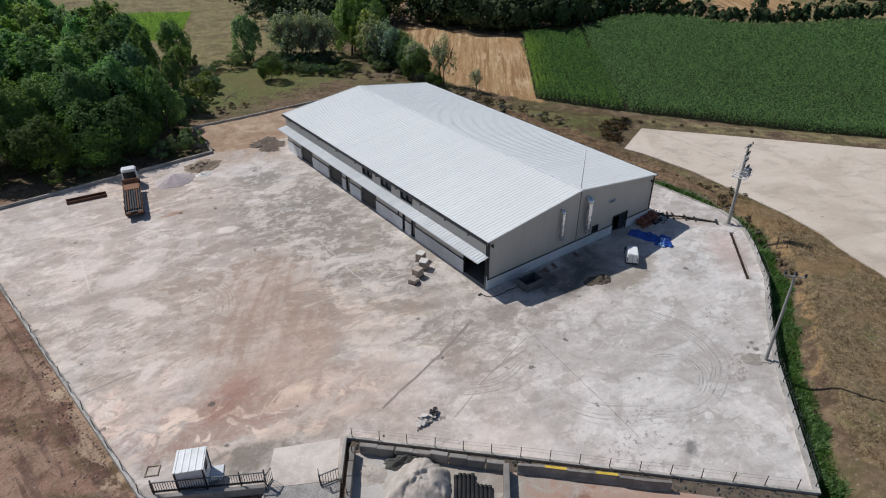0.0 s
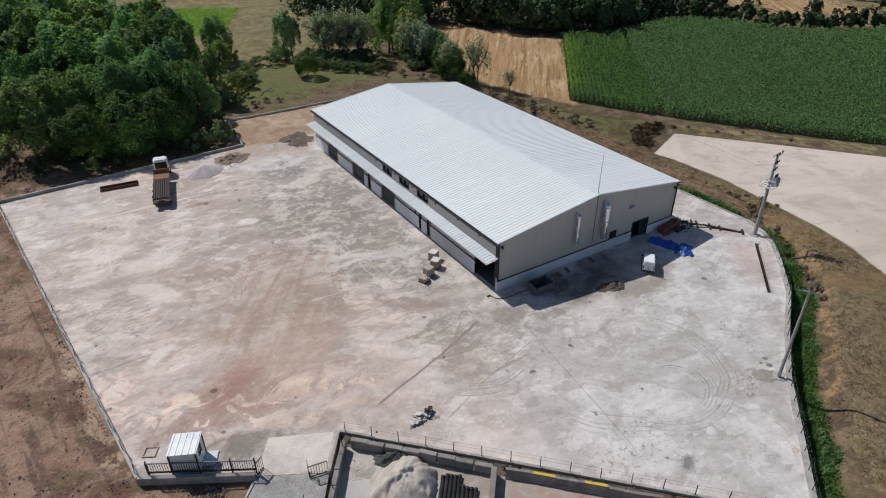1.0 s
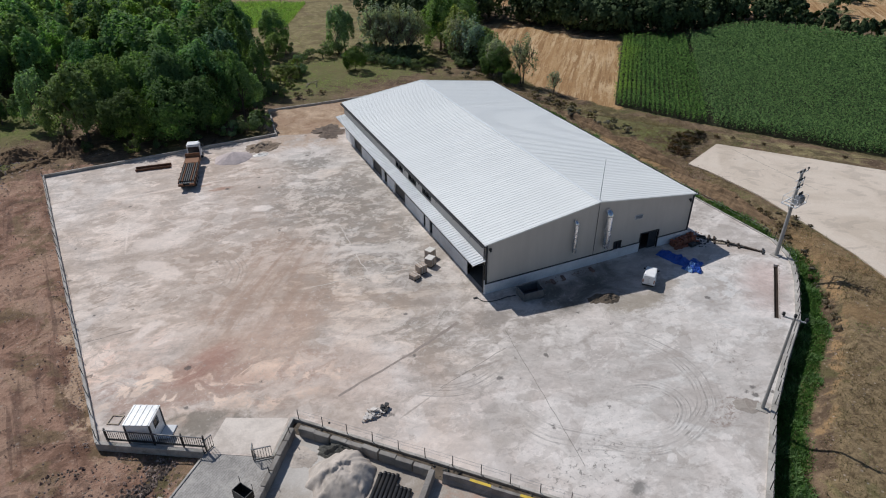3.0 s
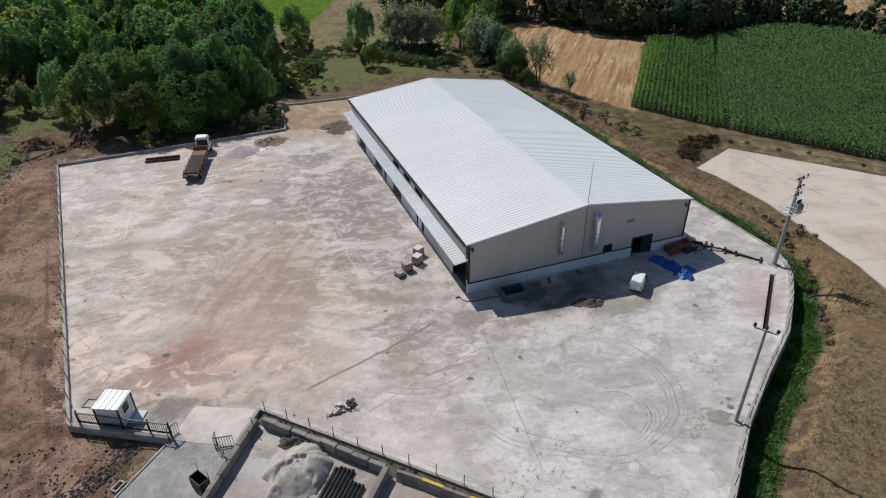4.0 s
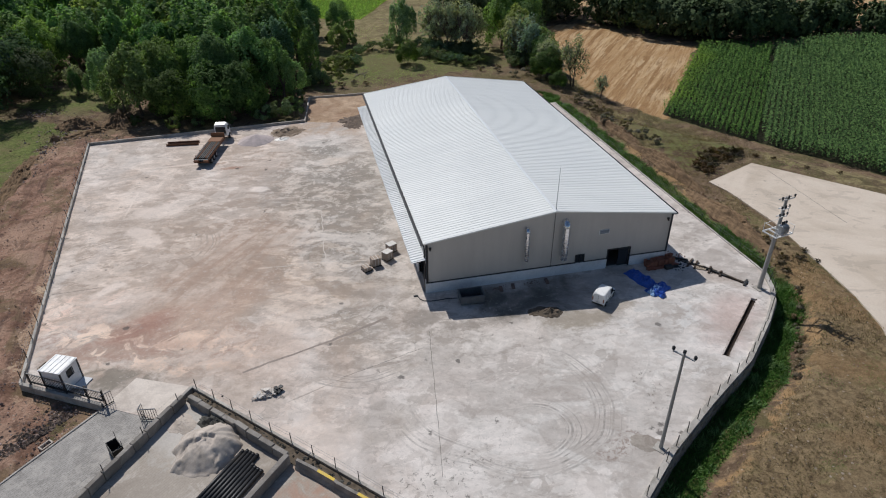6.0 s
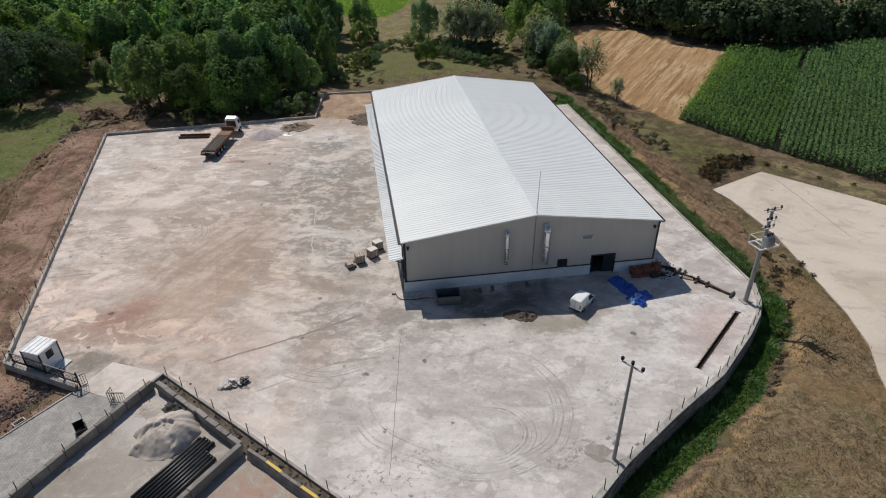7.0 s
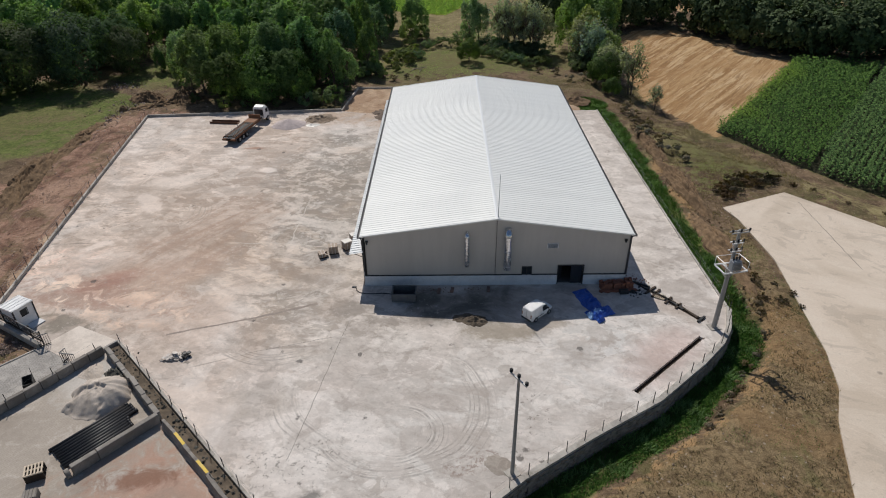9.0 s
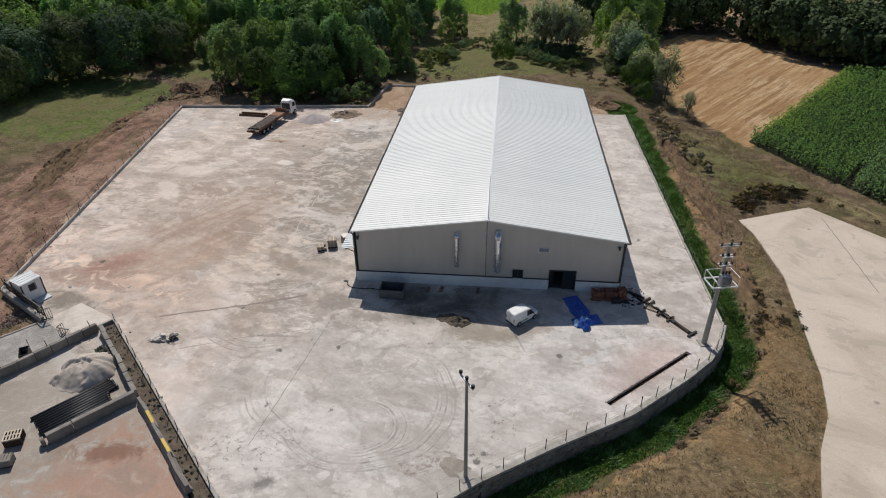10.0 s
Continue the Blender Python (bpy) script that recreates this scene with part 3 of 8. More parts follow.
M_DARKSTEEL = paint("worn_dark_steel", (0.13, 0.135, 0.14), 0.6, 0.3, 2.0, 0.3, 0.3)
M_POLE = paint("cast_pole", (0.33, 0.32, 0.30), 0.85, 0, 1.5, 0.15)
M_WHITE = paint("white_enamel", (0.82, 0.82, 0.81), 0.3, 0, 1.0, 0.05, 0.12)
M_RUST = paint("rusty_steel", (0.16, 0.078, 0.045), 0.85, 0.2, 2.5, 0.35, 0.4, (0.09, 0.05, 0.035))
M_ORANGE = paint("orange_boards", (0.23, 0.11, 0.055), 0.8, 0, 1.5, 0.3, 0.5, (0.22, 0.13, 0.09))
M_RUBBER = paint("tyre_rubber", (0.022, 0.022, 0.022), 0.9)
M_PIPE = paint("black_pipe", (0.022, 0.022, 0.024), 0.5, 0, 1.5, 0.3, 0.3, (0.10, 0.09, 0.08))
M_WOOD = paint("old_timber", (0.058, 0.042, 0.031), 0.9, 0, 3.0, 0.35)
M_DEADWOOD = paint("dead_wood", (0.20, 0.17, 0.14), 0.92, 0, 3.0, 0.25)
M_PALLETTOP = paint("pale_pallet_wood", (0.58, 0.49, 0.38), 0.88, 0, 3.0, 0.25)
M_PALEWOOD = paint("pallet_wood", (0.38, 0.315, 0.24), 0.88, 0, 3.0, 0.3)
M_BRICKRED = paint("clay_red", (0.27, 0.105, 0.065), 0.9, 0, 2.0, 0.35, 0.3)
M_TARP = paint("blue_tarpaulin", (0.03, 0.10, 0.42), 0.45, 0, 1.2, 0.3, 0.15, (0.2, 0.25, 0.35))
M_TARPPALE = paint("pale_blue_sheet", (0.28, 0.45, 0.72), 0.5, 0, 1.2, 0.25)
M_SAND = concrete("pale_sand", (0.60, 0.525, 0.455), (0.42, 0.365, 0.312), 0.8, 0.97)
M_GRAVEL = concrete("violet_gravel", (0.60, 0.515, 0.495), (0.50, 0.43, 0.41), 2.0, 0.97)
M_GREYHEAP = concrete("grey_spoil", (0.125, 0.122, 0.108), (0.075, 0.074, 0.066), 2.0, 0.97)
M_LOOSE = concrete("red_brown_rubble", (0.27, 0.182, 0.148), (0.16, 0.104, 0.085), 2.5, 0.97)
M_STONEPINK = concrete("pinkish_stone", (0.42, 0.33, 0.285), (0.27, 0.20, 0.17), 2.5, 0.97)
M_SKIP = paint("worn_grey_skip", (0.15, 0.155, 0.16), 0.6, 0.2, 2.0, 0.3, 0.3)
M_BRUSH = leaf_material("dead_brush", (0.15, 0.115, 0.08), (0.29, 0.23, 0.165), 0.15, 0.3)
M_APRON = concrete("apron_concrete", (0.64, 0.57, 0.50), (0.47, 0.41, 0.355), 0.35)
M_MUD = concrete("dark_mud", (0.17, 0.135, 0.10), (0.10, 0.08, 0.06), 2.0, 0.97)
# brown trench earth, its colour cut to near black for the shade inside
M_SHADEDTRENCH = concrete("shaded_trench_earth", (0.043, 0.030, 0.022), (0.024, 0.017, 0.014), 2.0, 0.97)
M_SPOIL = concrete("tan_spoil", (0.34, 0.27, 0.205), (0.22, 0.165, 0.12), 1.5, 0.97)
M_MIXHEAP = concrete("dull_spoil", (0.20, 0.155, 0.125), (0.115, 0.09, 0.072), 1.5, 0.97)
M_EARTHHEAP = concrete("brown_spoil", (0.225, 0.15, 0.088), (0.115, 0.077, 0.046), 1.5, 0.97)
M_CARDBOARD = paint("block_bundle", (0.41, 0.33, 0.265), 0.85, 0, 1.5, 0.2)
M_RUBBLE = concrete("pale_rubble", (0.74, 0.69, 0.63), (0.55, 0.50, 0.45), 1.5, 0.95)
M_FILM = paint("pale_wrap", (0.66, 0.63, 0.58), 0.4, 0, 2.0, 0.15)
M_YELLOW = paint("yellow_paint", (0.62, 0.43, 0.05), 0.6, 0, 3.0, 0.2, 0.35)
M_BARK = paint("bark", (0.13, 0.10, 0.075), 0.95, 0, 2.0, 0.3)
M_LEAF = leaf_material("leaf_green", (0.128, 0.203, 0.074), (0.230, 0.328, 0.126))
M_SHRUB = leaf_material("leaf_shrub", (0.125, 0.155, 0.068), (0.21, 0.25, 0.115))
M_CROP = leaf_material("far_crop_leaf", (0.21, 0.32, 0.075), (0.33, 0.45, 0.13), 0)
M_LEAF7 = leaf_material("leaf_ash", (0.178, 0.247, 0.136), (0.299, 0.385, 0.224), 0.2)
M_LEAF2 = leaf_material("leaf_olive", (0.187, 0.236, 0.084), (0.318, 0.376, 0.151))
M_LEAF3 = leaf_material("leaf_grey", (0.235, 0.25, 0.19), (0.36, 0.37, 0.285), 0.1, 0.5)
M_LEAF5 = leaf_material("leaf_dusky", (0.099, 0.132, 0.067), (0.174, 0.215, 0.116))
M_LEAF6 = leaf_material("leaf_deep", (0.058, 0.104, 0.034), (0.115, 0.18, 0.062), 0.12)
M_LEAF4 = leaf_material("leaf_bright", (0.138, 0.225, 0.083), (0.230, 0.330, 0.133))
# far woods: the shade on their near side is put into darker leaves
M_FARSHADELEAF = leaf_material("leaf_far_shaded", (0.042, 0.066, 0.028), (0.095, 0.135, 0.057), 0.0, 0.1)
M_CORN2 = leaf_material("maize_leaf_pale", (0.036, 0.08, 0.028), (0.15, 0.25, 0.082), 0.0, 0.3)
M_CORN = leaf_material("corn_leaf", (0.03, 0.075, 0.018), (0.12, 0.22, 0.05), 0.0, 0.3, (72.0, 72.0, 30.0, 6.0, 0.86, (0.19, 0.30, 0.04)))
M_GRASS = leaf_material("ditch_grass", (0.045, 0.11, 0.022), (0.105, 0.21, 0.044), 0.0, 0.2)
M_DRYGRASS = leaf_material("dry_grass", (0.14, 0.108, 0.058), (0.29, 0.23, 0.13), 0.0, 0.3)
M_SCRUB = leaf_material("dry_scrub", (0.085, 0.058, 0.04), (0.18, 0.128, 0.08), 0.3, 0.25)

# ---------- building blocks ----------
def mesh_of(name, verts, faces, material=None):
    me = bpy.data.meshes.new(name)
    me.from_pydata(verts, [], faces)
    me.update()
    if material:
        me.materials.append(material)
    return me


def part(name, bm, material, parent=None, label="", smooth=False):
    """One bmesh as one mesh object, under its thing where there is one."""
    me = bpy.data.meshes.new(name)
    bmesh.ops.recalc_face_normals(bm, faces=bm.faces[:])
    bm.to_mesh(me)
    bm.free()
    me.materials.append(material)
    if smooth:
        me.polygons.foreach_set("use_smooth", [True] * len(me.polygons))
    ob = new(name, me)
    ob.parent = parent
    return tagged(ob, label)


def thing(name, label, category, x=0, y=0, z=0, turn=0, group="", kind=""):
    """An empty at a thing's base, to which its parts belong. turn: degrees."""
    ob = new(name)
    ob.matrix_world = pose(x, y, z, 0, 0, turn)
    ob.empty_display_size = 0.2
    return tagged(ob, label, category, group, kind)


def box(bm, x, y, z, sx, sy, sz, m=None, bevel=0.0):
    """A box with its base centre at x, y, z."""
    r = bmesh.ops.create_cube(bm, size=1.0)
    vs = r["verts"]
    bmesh.ops.scale(bm, verts=vs, vec=(sx, sy, sz))
    bmesh.ops.translate(bm, verts=vs, vec=(x, y, z + sz / 2))
    if bevel:
        es = list({e for v in vs for e in v.link_edges})
        out = bmesh.ops.bevel(bm, geom=es, offset=bevel, segments=1, affect="EDGES")
        vs = list({v for f in out["faces"] for v in f.verts} | {v for v in vs if v.is_valid})
    if m is not None:
        bmesh.ops.transform(bm, matrix=m, verts=vs)
    return vs


def rod(bm, a, b, r0, r1=None, seg=8):
    """A round bar from a to b."""
    a, b = Vector(a), Vector(b)
    r1 = r0 if r1 is None else r1
    d = b - a
    m = Matrix.Translation((a + b) / 2) @ d.to_track_quat("Z", "Y").to_matrix().to_4x4()
    return bmesh.ops.create_cone(bm, cap_ends=True, segments=seg, radius1=r0, radius2=r1, depth=d.length, matrix=m)["verts"]


def bar(bm, a, b, w, h):
    """A flat bar of width w and height h from a to b, its length between their base centres."""
    a, b = Vector(a), Vector(b)
    d = b - a
    m = Matrix.Translation((a + b) / 2) @ Matrix.Rotation(math.atan2(d.y, d.x), 4, "Z") @ Matrix.Rotation(-math.atan2(d.z, math.hypot(d.x, d.y)), 4, "Y")
    return box(bm, 0, 0, 0, d.length, w, h, m)


def prism(bm, poly, z0, z1):
    """A straight prism over an outline that turns left."""
    lo = [bm.verts.new((x, y, z0)) for x, y in poly]
    hi = [bm.verts.new((x, y, z1)) for x, y in poly]
    k = len(poly)
    bm.faces.new(hi)
    bm.faces.new(lo[::-1])
    for i in range(k):
        j = (i + 1) % k
        bm.faces.new((lo[i], lo[j], hi[j], hi[i]))


def wall_panel(bm, length, height, thick, holes, z0=0.0):
    """A wall along +x, its outer face at y = 0 and its depth to +y, with holes (x0, x1, z0, z1) right through it."""
    xs = sorted({0.0, length, *[h[0] for h in holes], *[h[1] for h in holes]})
    zs = sorted({z0, height, *[h[2] for h in holes], *[h[3] for h in holes]})
    keep = {}
    for i in range(len(xs) - 1):
        for j in range(len(zs) - 1):
            cx, cz = (xs[i] + xs[i + 1]) / 2, (zs[j] + zs[j + 1]) / 2
            keep[i, j] = not any(h[0] < cx < h[1] and h[2] < cz < h[3] for h in holes)
    grid = {}

    def v(i, j, y):
        if (i, j, y) not in grid:
            grid[i, j, y] = bm.verts.new((xs[i], y, zs[j]))
        return grid[i, j, y]

    for (i, j), on in keep.items():
        if not on:
            continue
        for y in (0.0, thick):
            bm.faces.new((v(i, j, y), v(i + 1, j, y), v(i + 1, j + 1, y), v(i, j + 1, y)))
        for di, dj, a, b in ((-1, 0, (i, j), (i, j + 1)), (1, 0, (i + 1, j), (i + 1, j + 1)), (0, -1, (i, j), (i + 1, j)), (0, 1, (i, j + 1), (i + 1, j + 1))):
            if not keep.get((i + di, j + dj), False):
                bm.faces.new((v(*a, 0.0), v(*b, 0.0), v(*b, thick), v(*a, thick)))


def seg_dist(px, py, a, b):
    ax, ay = a
    bx, by = b
    dx, dy = bx - ax, by - ay
    t = np.clip(((px - ax) * dx + (py - ay) * dy) / (dx * dx + dy * dy), 0, 1)
    return np.hypot(px - ax - t * dx, py - ay - t * dy)


def poly_dist(px, py, poly):
    """Distance to an outline, negative inside."""
    px, py = np.asarray(px, float), np.asarray(py, float)
    d = np.full(px.shape, 1e9)
    inside = np.zeros(px.shape, bool)
    for i in range(len(poly)):
        a, b = poly[i], poly[(i + 1) % len(poly)]
        d = np.minimum(d, seg_dist(px, py, a, b))
        cross = ((a[1] > py) != (b[1] > py)) & (px < (b[0] - a[0]) * (py - a[1]) / ((b[1] - a[1]) or 1e-9) + a[0])
        inside ^= cross
    return np.where(inside, -d, d)


def ease(v, a, b):
    t = np.clip((np.asarray(v, float) - a) / (b - a), 0, 1)
    return t * t * (3 - 2 * t)


# ---------- plan ----------
YARD = [(2.8, -36.8), (15.4, -26.5), (21.6, -22.4), (28.5, -18.2), (34.2, -13.3), (37.0, -10.5), (38.5, -8.3), (39.8, -5.0), (39.5, 12.0), (39.0, 59.2), (0.0, 59.2),
        (-1.0, 57.5), (-5.0, 58.5), (-11.0, 60.0), (-48.3, 57.6), (-39.7, -5.6), (-31.6, -10.2), (-26.6, -13.0), (-24.0, -9.6)]
COMPOUND = [(-24.3, -11.6), (3.0, -39.4), (3.0, -80.0), (-62.0, -80.0), (-30.6, -20.2)]
DRIVE = [(-31.25, -9.9), (-36.8, -16.0), (-52.0, -34.0), (-75.0, -80.0), (-62.5, -80.0), (-30.9, -20.2), (-26.2, -12.7)]
LOT = [(48.4, 19.2), (59.2, 23.8), (68.7, 11.8), (95.0, -22.0), (110.0, -70.0), (26.0, -70.0), (40.0, -29.6), (43.4, -20.5), (45.7, -16.3), (47.1, -11.3), (48.6, -1.1), (49.6, 5.5), (49.3, 15.5)]
CORN = [(60.6, 53.8), (65.2, 44.0), (70.3, 34.2), (78.9, 20.8), (86.8, 7.4), (92.9, -2.0), (140.0, -50.0), (225.0, 10.0), (183.0, 40.0), (162.0, 50.0), (150.0, 62.0), (147.0, 76.0), (138.0, 86.5), (128.0, 88.0), (110.5, 87.8), (94.6, 94.6)]
STRAW = [(60.0, 50.5), (53.5, 66.0), (52.0, 72.0), (54.0, 100.0), (57.5, 122.0), (65.5, 130.5), (76.0, 130.0), (84.7, 110.5), (94.0, 95.6)]
MEADOW = [(25.0, 182.5), (9.8, 147.5), (-2.0, 152.0), (-14.0, 160.0), (-12.0, 197.0), (9.0, 191.0)]
MEADOW2 = [(-56.0, 206.0), (-48.0, 252.0), (-120.0, 310.0), (-130.0, 206.0)]
EAST = [(2.8, -36.8), (15.4, -26.5), (21.6, -22.4), (28.5, -18.2), (34.2, -13.3), (37.0, -10.5), (38.5, -8.3), (39.8, -5.0)]


def east_dist(px, py):
    """Distance from the retaining wall along the south-east, and from the eastern kerb."""
    d = np.full(np.shape(px), 1e9)
    for a, b in zip(EAST[:-1], EAST[1:]):
        d = np.minimum(d, seg_dist(px, py, a, b))
    e = np.minimum(seg_dist(px, py, (39.8, -5.0), (39.5, 12.0)), seg_dist(px, py, (39.5, 12.0), (39.0, 66.0)))
    return d, e


def height(px, py):
    """The lie of the open ground."""
    px, py = np.asarray(px, float), np.asarray(py, float)
    d = poly_dist(px, py, YARD)
    s = (px - 59.2) * 0.78 + (py - 23.6) * 0.63
    drop = ease(px, 38, 56) * ease(py, -60, -10)
    h = -0.45 - drop * 2.1 * ease(s, 3, 13) + 0.035 * np.clip(s - 25, 0, 260) * drop
    h = h + 0.012 * np.clip(py - 62, 0, 300) * (1 - drop)
    w, e = east_dist(px, py)
    h = h - 1.5 * ease(w, 5.6, 2.6) - 0.75 * ease(e, 4.2, 1.2) * ease(w, 2.0, 5.0)
    h = h + 0.35 * ease(px, -38, -46) * ease(d, 14, 1)
    h = np.where(d < 0.12, np.minimum(h, -0.36), h)
    c = poly_dist(px, py, COMPOUND)
    r = poly_dist(px, py, DRIVE)
    h = np.where((c < 0) | (r < 0), -0.3, h)
    return h


def grid_axis(lo, hi, step, far):
    core = list(np.arange(lo, hi + 0.01, step))
    out, v, k = [], step, 0
    while core[-1] + sum(out) < far:
        v *= 1.25
        out.append(v)
    right = list(core[-1] + np.cumsum(out))
    left = list(core[0] - np.cumsum(out))[::-1]
    return np.array(left + core + right)


def build_ground():
    xs, ys = grid_axis(-110, 115, 0.9, 2600), grid_axis(-62, 165, 0.9, 2600)
    gx, gy = np.meshgrid(xs, ys)
    h = height(gx, gy)
    d = poly_dist(gx, gy, YARD)
    # clods and furrows of the loose earth
    rough = np.array([noise.fractal(Vector((x * 0.35, y * 0.35, 3.1)), 0.9, 2.1, 4) for x, y in zip(gx.ravel(), gy.ravel())]).reshape(gx.shape)
    wide = np.array([noise.noise(Vector((x * 0.06, y * 0.06, 9.0))) for x, y in zip(gx.ravel(), gy.ravel())]).reshape(gx.shape)
    lot = poly_dist(gx, gy, LOT)
    free = ease(d, 0.2, 1.5) * ease(lot, 0.0, 1.0)
    h = h + rough * 0.17 * free + wide * 0.25 * ease(d, 4, 12) * ease(lot, 0, 6)
    h = np.where(lot < 0.3, np.minimum(h, -0.62), h)
    verts = np.stack([gx, gy, h], -1).reshape(-1, 3)
    nx, ny = len(xs), len(ys)
    idx = np.arange(nx * ny).reshape(ny, nx)
    faces = np.stack([idx[:-1, :-1], idx[:-1, 1:], idx[1:, 1:], idx[1:, :-1]], -1).reshape(-1, 4)
    me = mesh_of("ground", verts.tolist(), faces.tolist(), M_GROUND)
    me.polygons.foreach_set("use_smooth", [True] * len(me.polygons))
    w, e = east_dist(gx, gy)
    soft = 3.0

    def inside(poly, s=1.0):
        return ease(poly_dist(gx, gy, poly), s, -s)

    west = ease(gx, -33, -38)
    grass = np.maximum(ease(w, 3.6, 2.6) * ease(d, -1, 0), ease(e, 3.4, 2.3) * 0.95)
    grass = np.maximum(grass, inside([(46.5, 22.0), (58.0, 28.0), (64.0, 33.0), (55.0, 48.0), (47.0, 60.0)], 5.0) * 0.55)
    green_w = [(-150.0, 50.0), (-82.0, 43.0), (-64.0, 38.5), (-57.5, 41.0), (-56.5, 54.0), (-54.0, 67.0), (-58.0, 73.0), (-80.0, 82.0), (-150.0, 82.0)]
    grass = np.maximum(grass, inside(green_w, 3.0) * 0.9)
    north = [(-12.0, 84.0), (14.0, 86.0), (40.0, 92.0), (44.0, 120.0), (30.0, 150.0), (6.0, 150.0), (-8.0, 130.0)]
    dry = inside(north, 5.0) * 0.8
    dry = np.maximum(dry, inside([(40.0, 30.0), (56.0, 27.0), (66.0, 33.0), (60.0, 50.0), (50.0, 64.0), (44.0, 60.0)], 5.0) * 0.5)
    dry = np.maximum(dry, inside([(60.0, 24.0), (70.0, 12.0), (96.0, -22.0), (104.0, -16.0), (76.0, 21.0), (67.0, 33.0)], 3.0) * 0.5)
    dry = np.maximum(dry, inside([(-9.0, 114.0), (46.0, 116.0), (62.0, 150.0), (44.0, 215.0), (-14.0, 215.0), (-14.0, 150.0)], 4.0))
    dry = np.maximum(dry, ease(np.hypot(gx, gy - 40), 150, 210))
    dry = np.maximum(dry, inside([(22.0, -33.0), (30.0, -25.5), (40.0, -14.0), (46.0, -16.0), (40.0, -32.0), (26.0, -60.0), (8.0, -60.0)], 5.0) * 0.36)
    grass = np.maximum(grass, inside([(-9.0, 80.0), (14.0, 82.0), (40.0, 88.0), (40.0, 104.0), (16.0, 110.0), (-6.0, 112.0)], 7.0) * 0.62)
    for patch in [[(43.2, -12.7), (45.0, -11.9), (44.2, -15.1), (42.2, -16.5), (41.9, -15.0)], [(40.8, -19.3), (43.7, -18.7), (41.9, -23.7), (40.6, -27.0), (38.4, -26.9), (39.2, -23.1)], [(36.1, -24.8), (37.4, -24.5), (37.0, -25.9), (35.7, -26.1)], [(38.3, -26.4), (41.2, -25.9), (40.3, -28.0), (37.0, -28.0)]]:
        grass = np.maximum(grass, inside(patch, 1.6) * 0.55)
    red = west * ease(gx, -60, -54) * ease(gy, 66, 56)
    red = np.maximum(red, inside([(-39.0, -6.0), (-33.0, -10.0), (-38.0, -17.0), (-55.0, -35.0), (-80.0, -35.0), (-60.0, 30.0)], 4.0) * 0.85)
    meadow, straw = np.maximum(inside(MEADOW, 0.8), inside(MEADOW2, 1.5)), inside(STRAW, 1.6)
    for patch in ([(146.0, 112.0), (156.0, 94.0), (172.0, 89.0), (190.0, 100.0), (196.0, 118.0), (172.0, 136.0)], [(168.0, 82.0), (179.0, 63.0), (198.0, 58.0), (210.0, 78.0), (196.0, 98.0)], [(76.0, 160.0), (88.0, 150.0), (98.0, 162.0), (84.0, 178.0)]):
        straw = np.maximum(straw, inside(patch, 2.0))
    grass = np.maximum(grass, inside([(-70.0, 84.0), (-62.0, 78.0), (-46.0, 76.0), (-46.0, 104.0), (-58.0, 102.0)], 4.0) * 0.7)
    red = np.maximum(red, 0.3 * ease(e, 3.2, 4.2) * ease(e, 8.0, 5.0) * ease(gy, -8, 0) * ease(gy, 48, 36))
    by_wall = seg_dist(gx, gy, (-39.7, -5.6), (-48.3, 57.6))
    dust = np.maximum(0.5 * ease(by_wall, 3.0, 0.8) * ease(gy, 26, 6), 0.0)
    dust = np.maximum(dust, inside([(-12.0, 58.0), (0.0, 56.0), (36.0, 57.0), (38.0, 64.0), (20.0, 72.0), (2.0, 75.5), (-10.5, 75.5)], 1.5))
    grass = np.maximum(grass, inside(CORN, 0.5))
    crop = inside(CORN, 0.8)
    bank = inside([(8.0, -60.0), (10.0, -37.0), (22.0, -27.5), (33.0, -20.5), (41.0, -13.0), (43.2, -5.0), (44.5, 12.0), (49.0, 14.0), (47.0, -12.0), (40.0, -32.0), (30.0, -60.0)], 1.5)
    ochre = 0.4 * ease(w, 3.2, 3.9) * ease(w, 6.0, 4.4) * ease(gy, 0, -6) * ease(gx, 12, 18)
    ochre = np.maximum(ochre, 0.6 * inside([(42.6, 14.0), (44.6, 14.0), (45.0, 38.0), (42.6, 36.0)], 1.6))
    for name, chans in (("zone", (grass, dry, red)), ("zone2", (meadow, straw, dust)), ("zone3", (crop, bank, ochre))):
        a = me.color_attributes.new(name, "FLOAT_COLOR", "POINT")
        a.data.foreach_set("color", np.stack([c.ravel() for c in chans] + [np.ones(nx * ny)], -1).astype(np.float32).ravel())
    return tagged(new("ground", me), "open earth, dry grass and stubble round the yard", "ground", "", "structure")


def ground_at(x, y):
    return float(height(np.array([x]), np.array([y]))[0])


build_ground()


def flat_slab(name, outline, holes, z0, z1, material):
    """A flat slab with holes right through it."""
    from mathutils.geometry import tessellate_polygon
    loops = [outline, *holes]
    pts = [p for loop in loops for p in loop]
    tris = tessellate_polygon([[Vector((x, y, 0)) for x, y in loop] for loop in loops])
    k = len(pts)
    verts = [(x, y, z1) for x, y in pts] + [(x, y, z0) for x, y in pts]
    faces = [tuple(t) for t in tris] + [tuple(i + k for i in reversed(t)) for t in tris]
    start = 0
    for loop in loops:
        for i in range(len(loop)):
            a, b = start + i, start + (i + 1) % len(loop)
            faces.append((a, b, b + k, a + k))
        start += len(loop)
    bm = bmesh.new()
    bm.from_mesh(mesh_of(name, verts, faces))
    return part(name, bm, material)


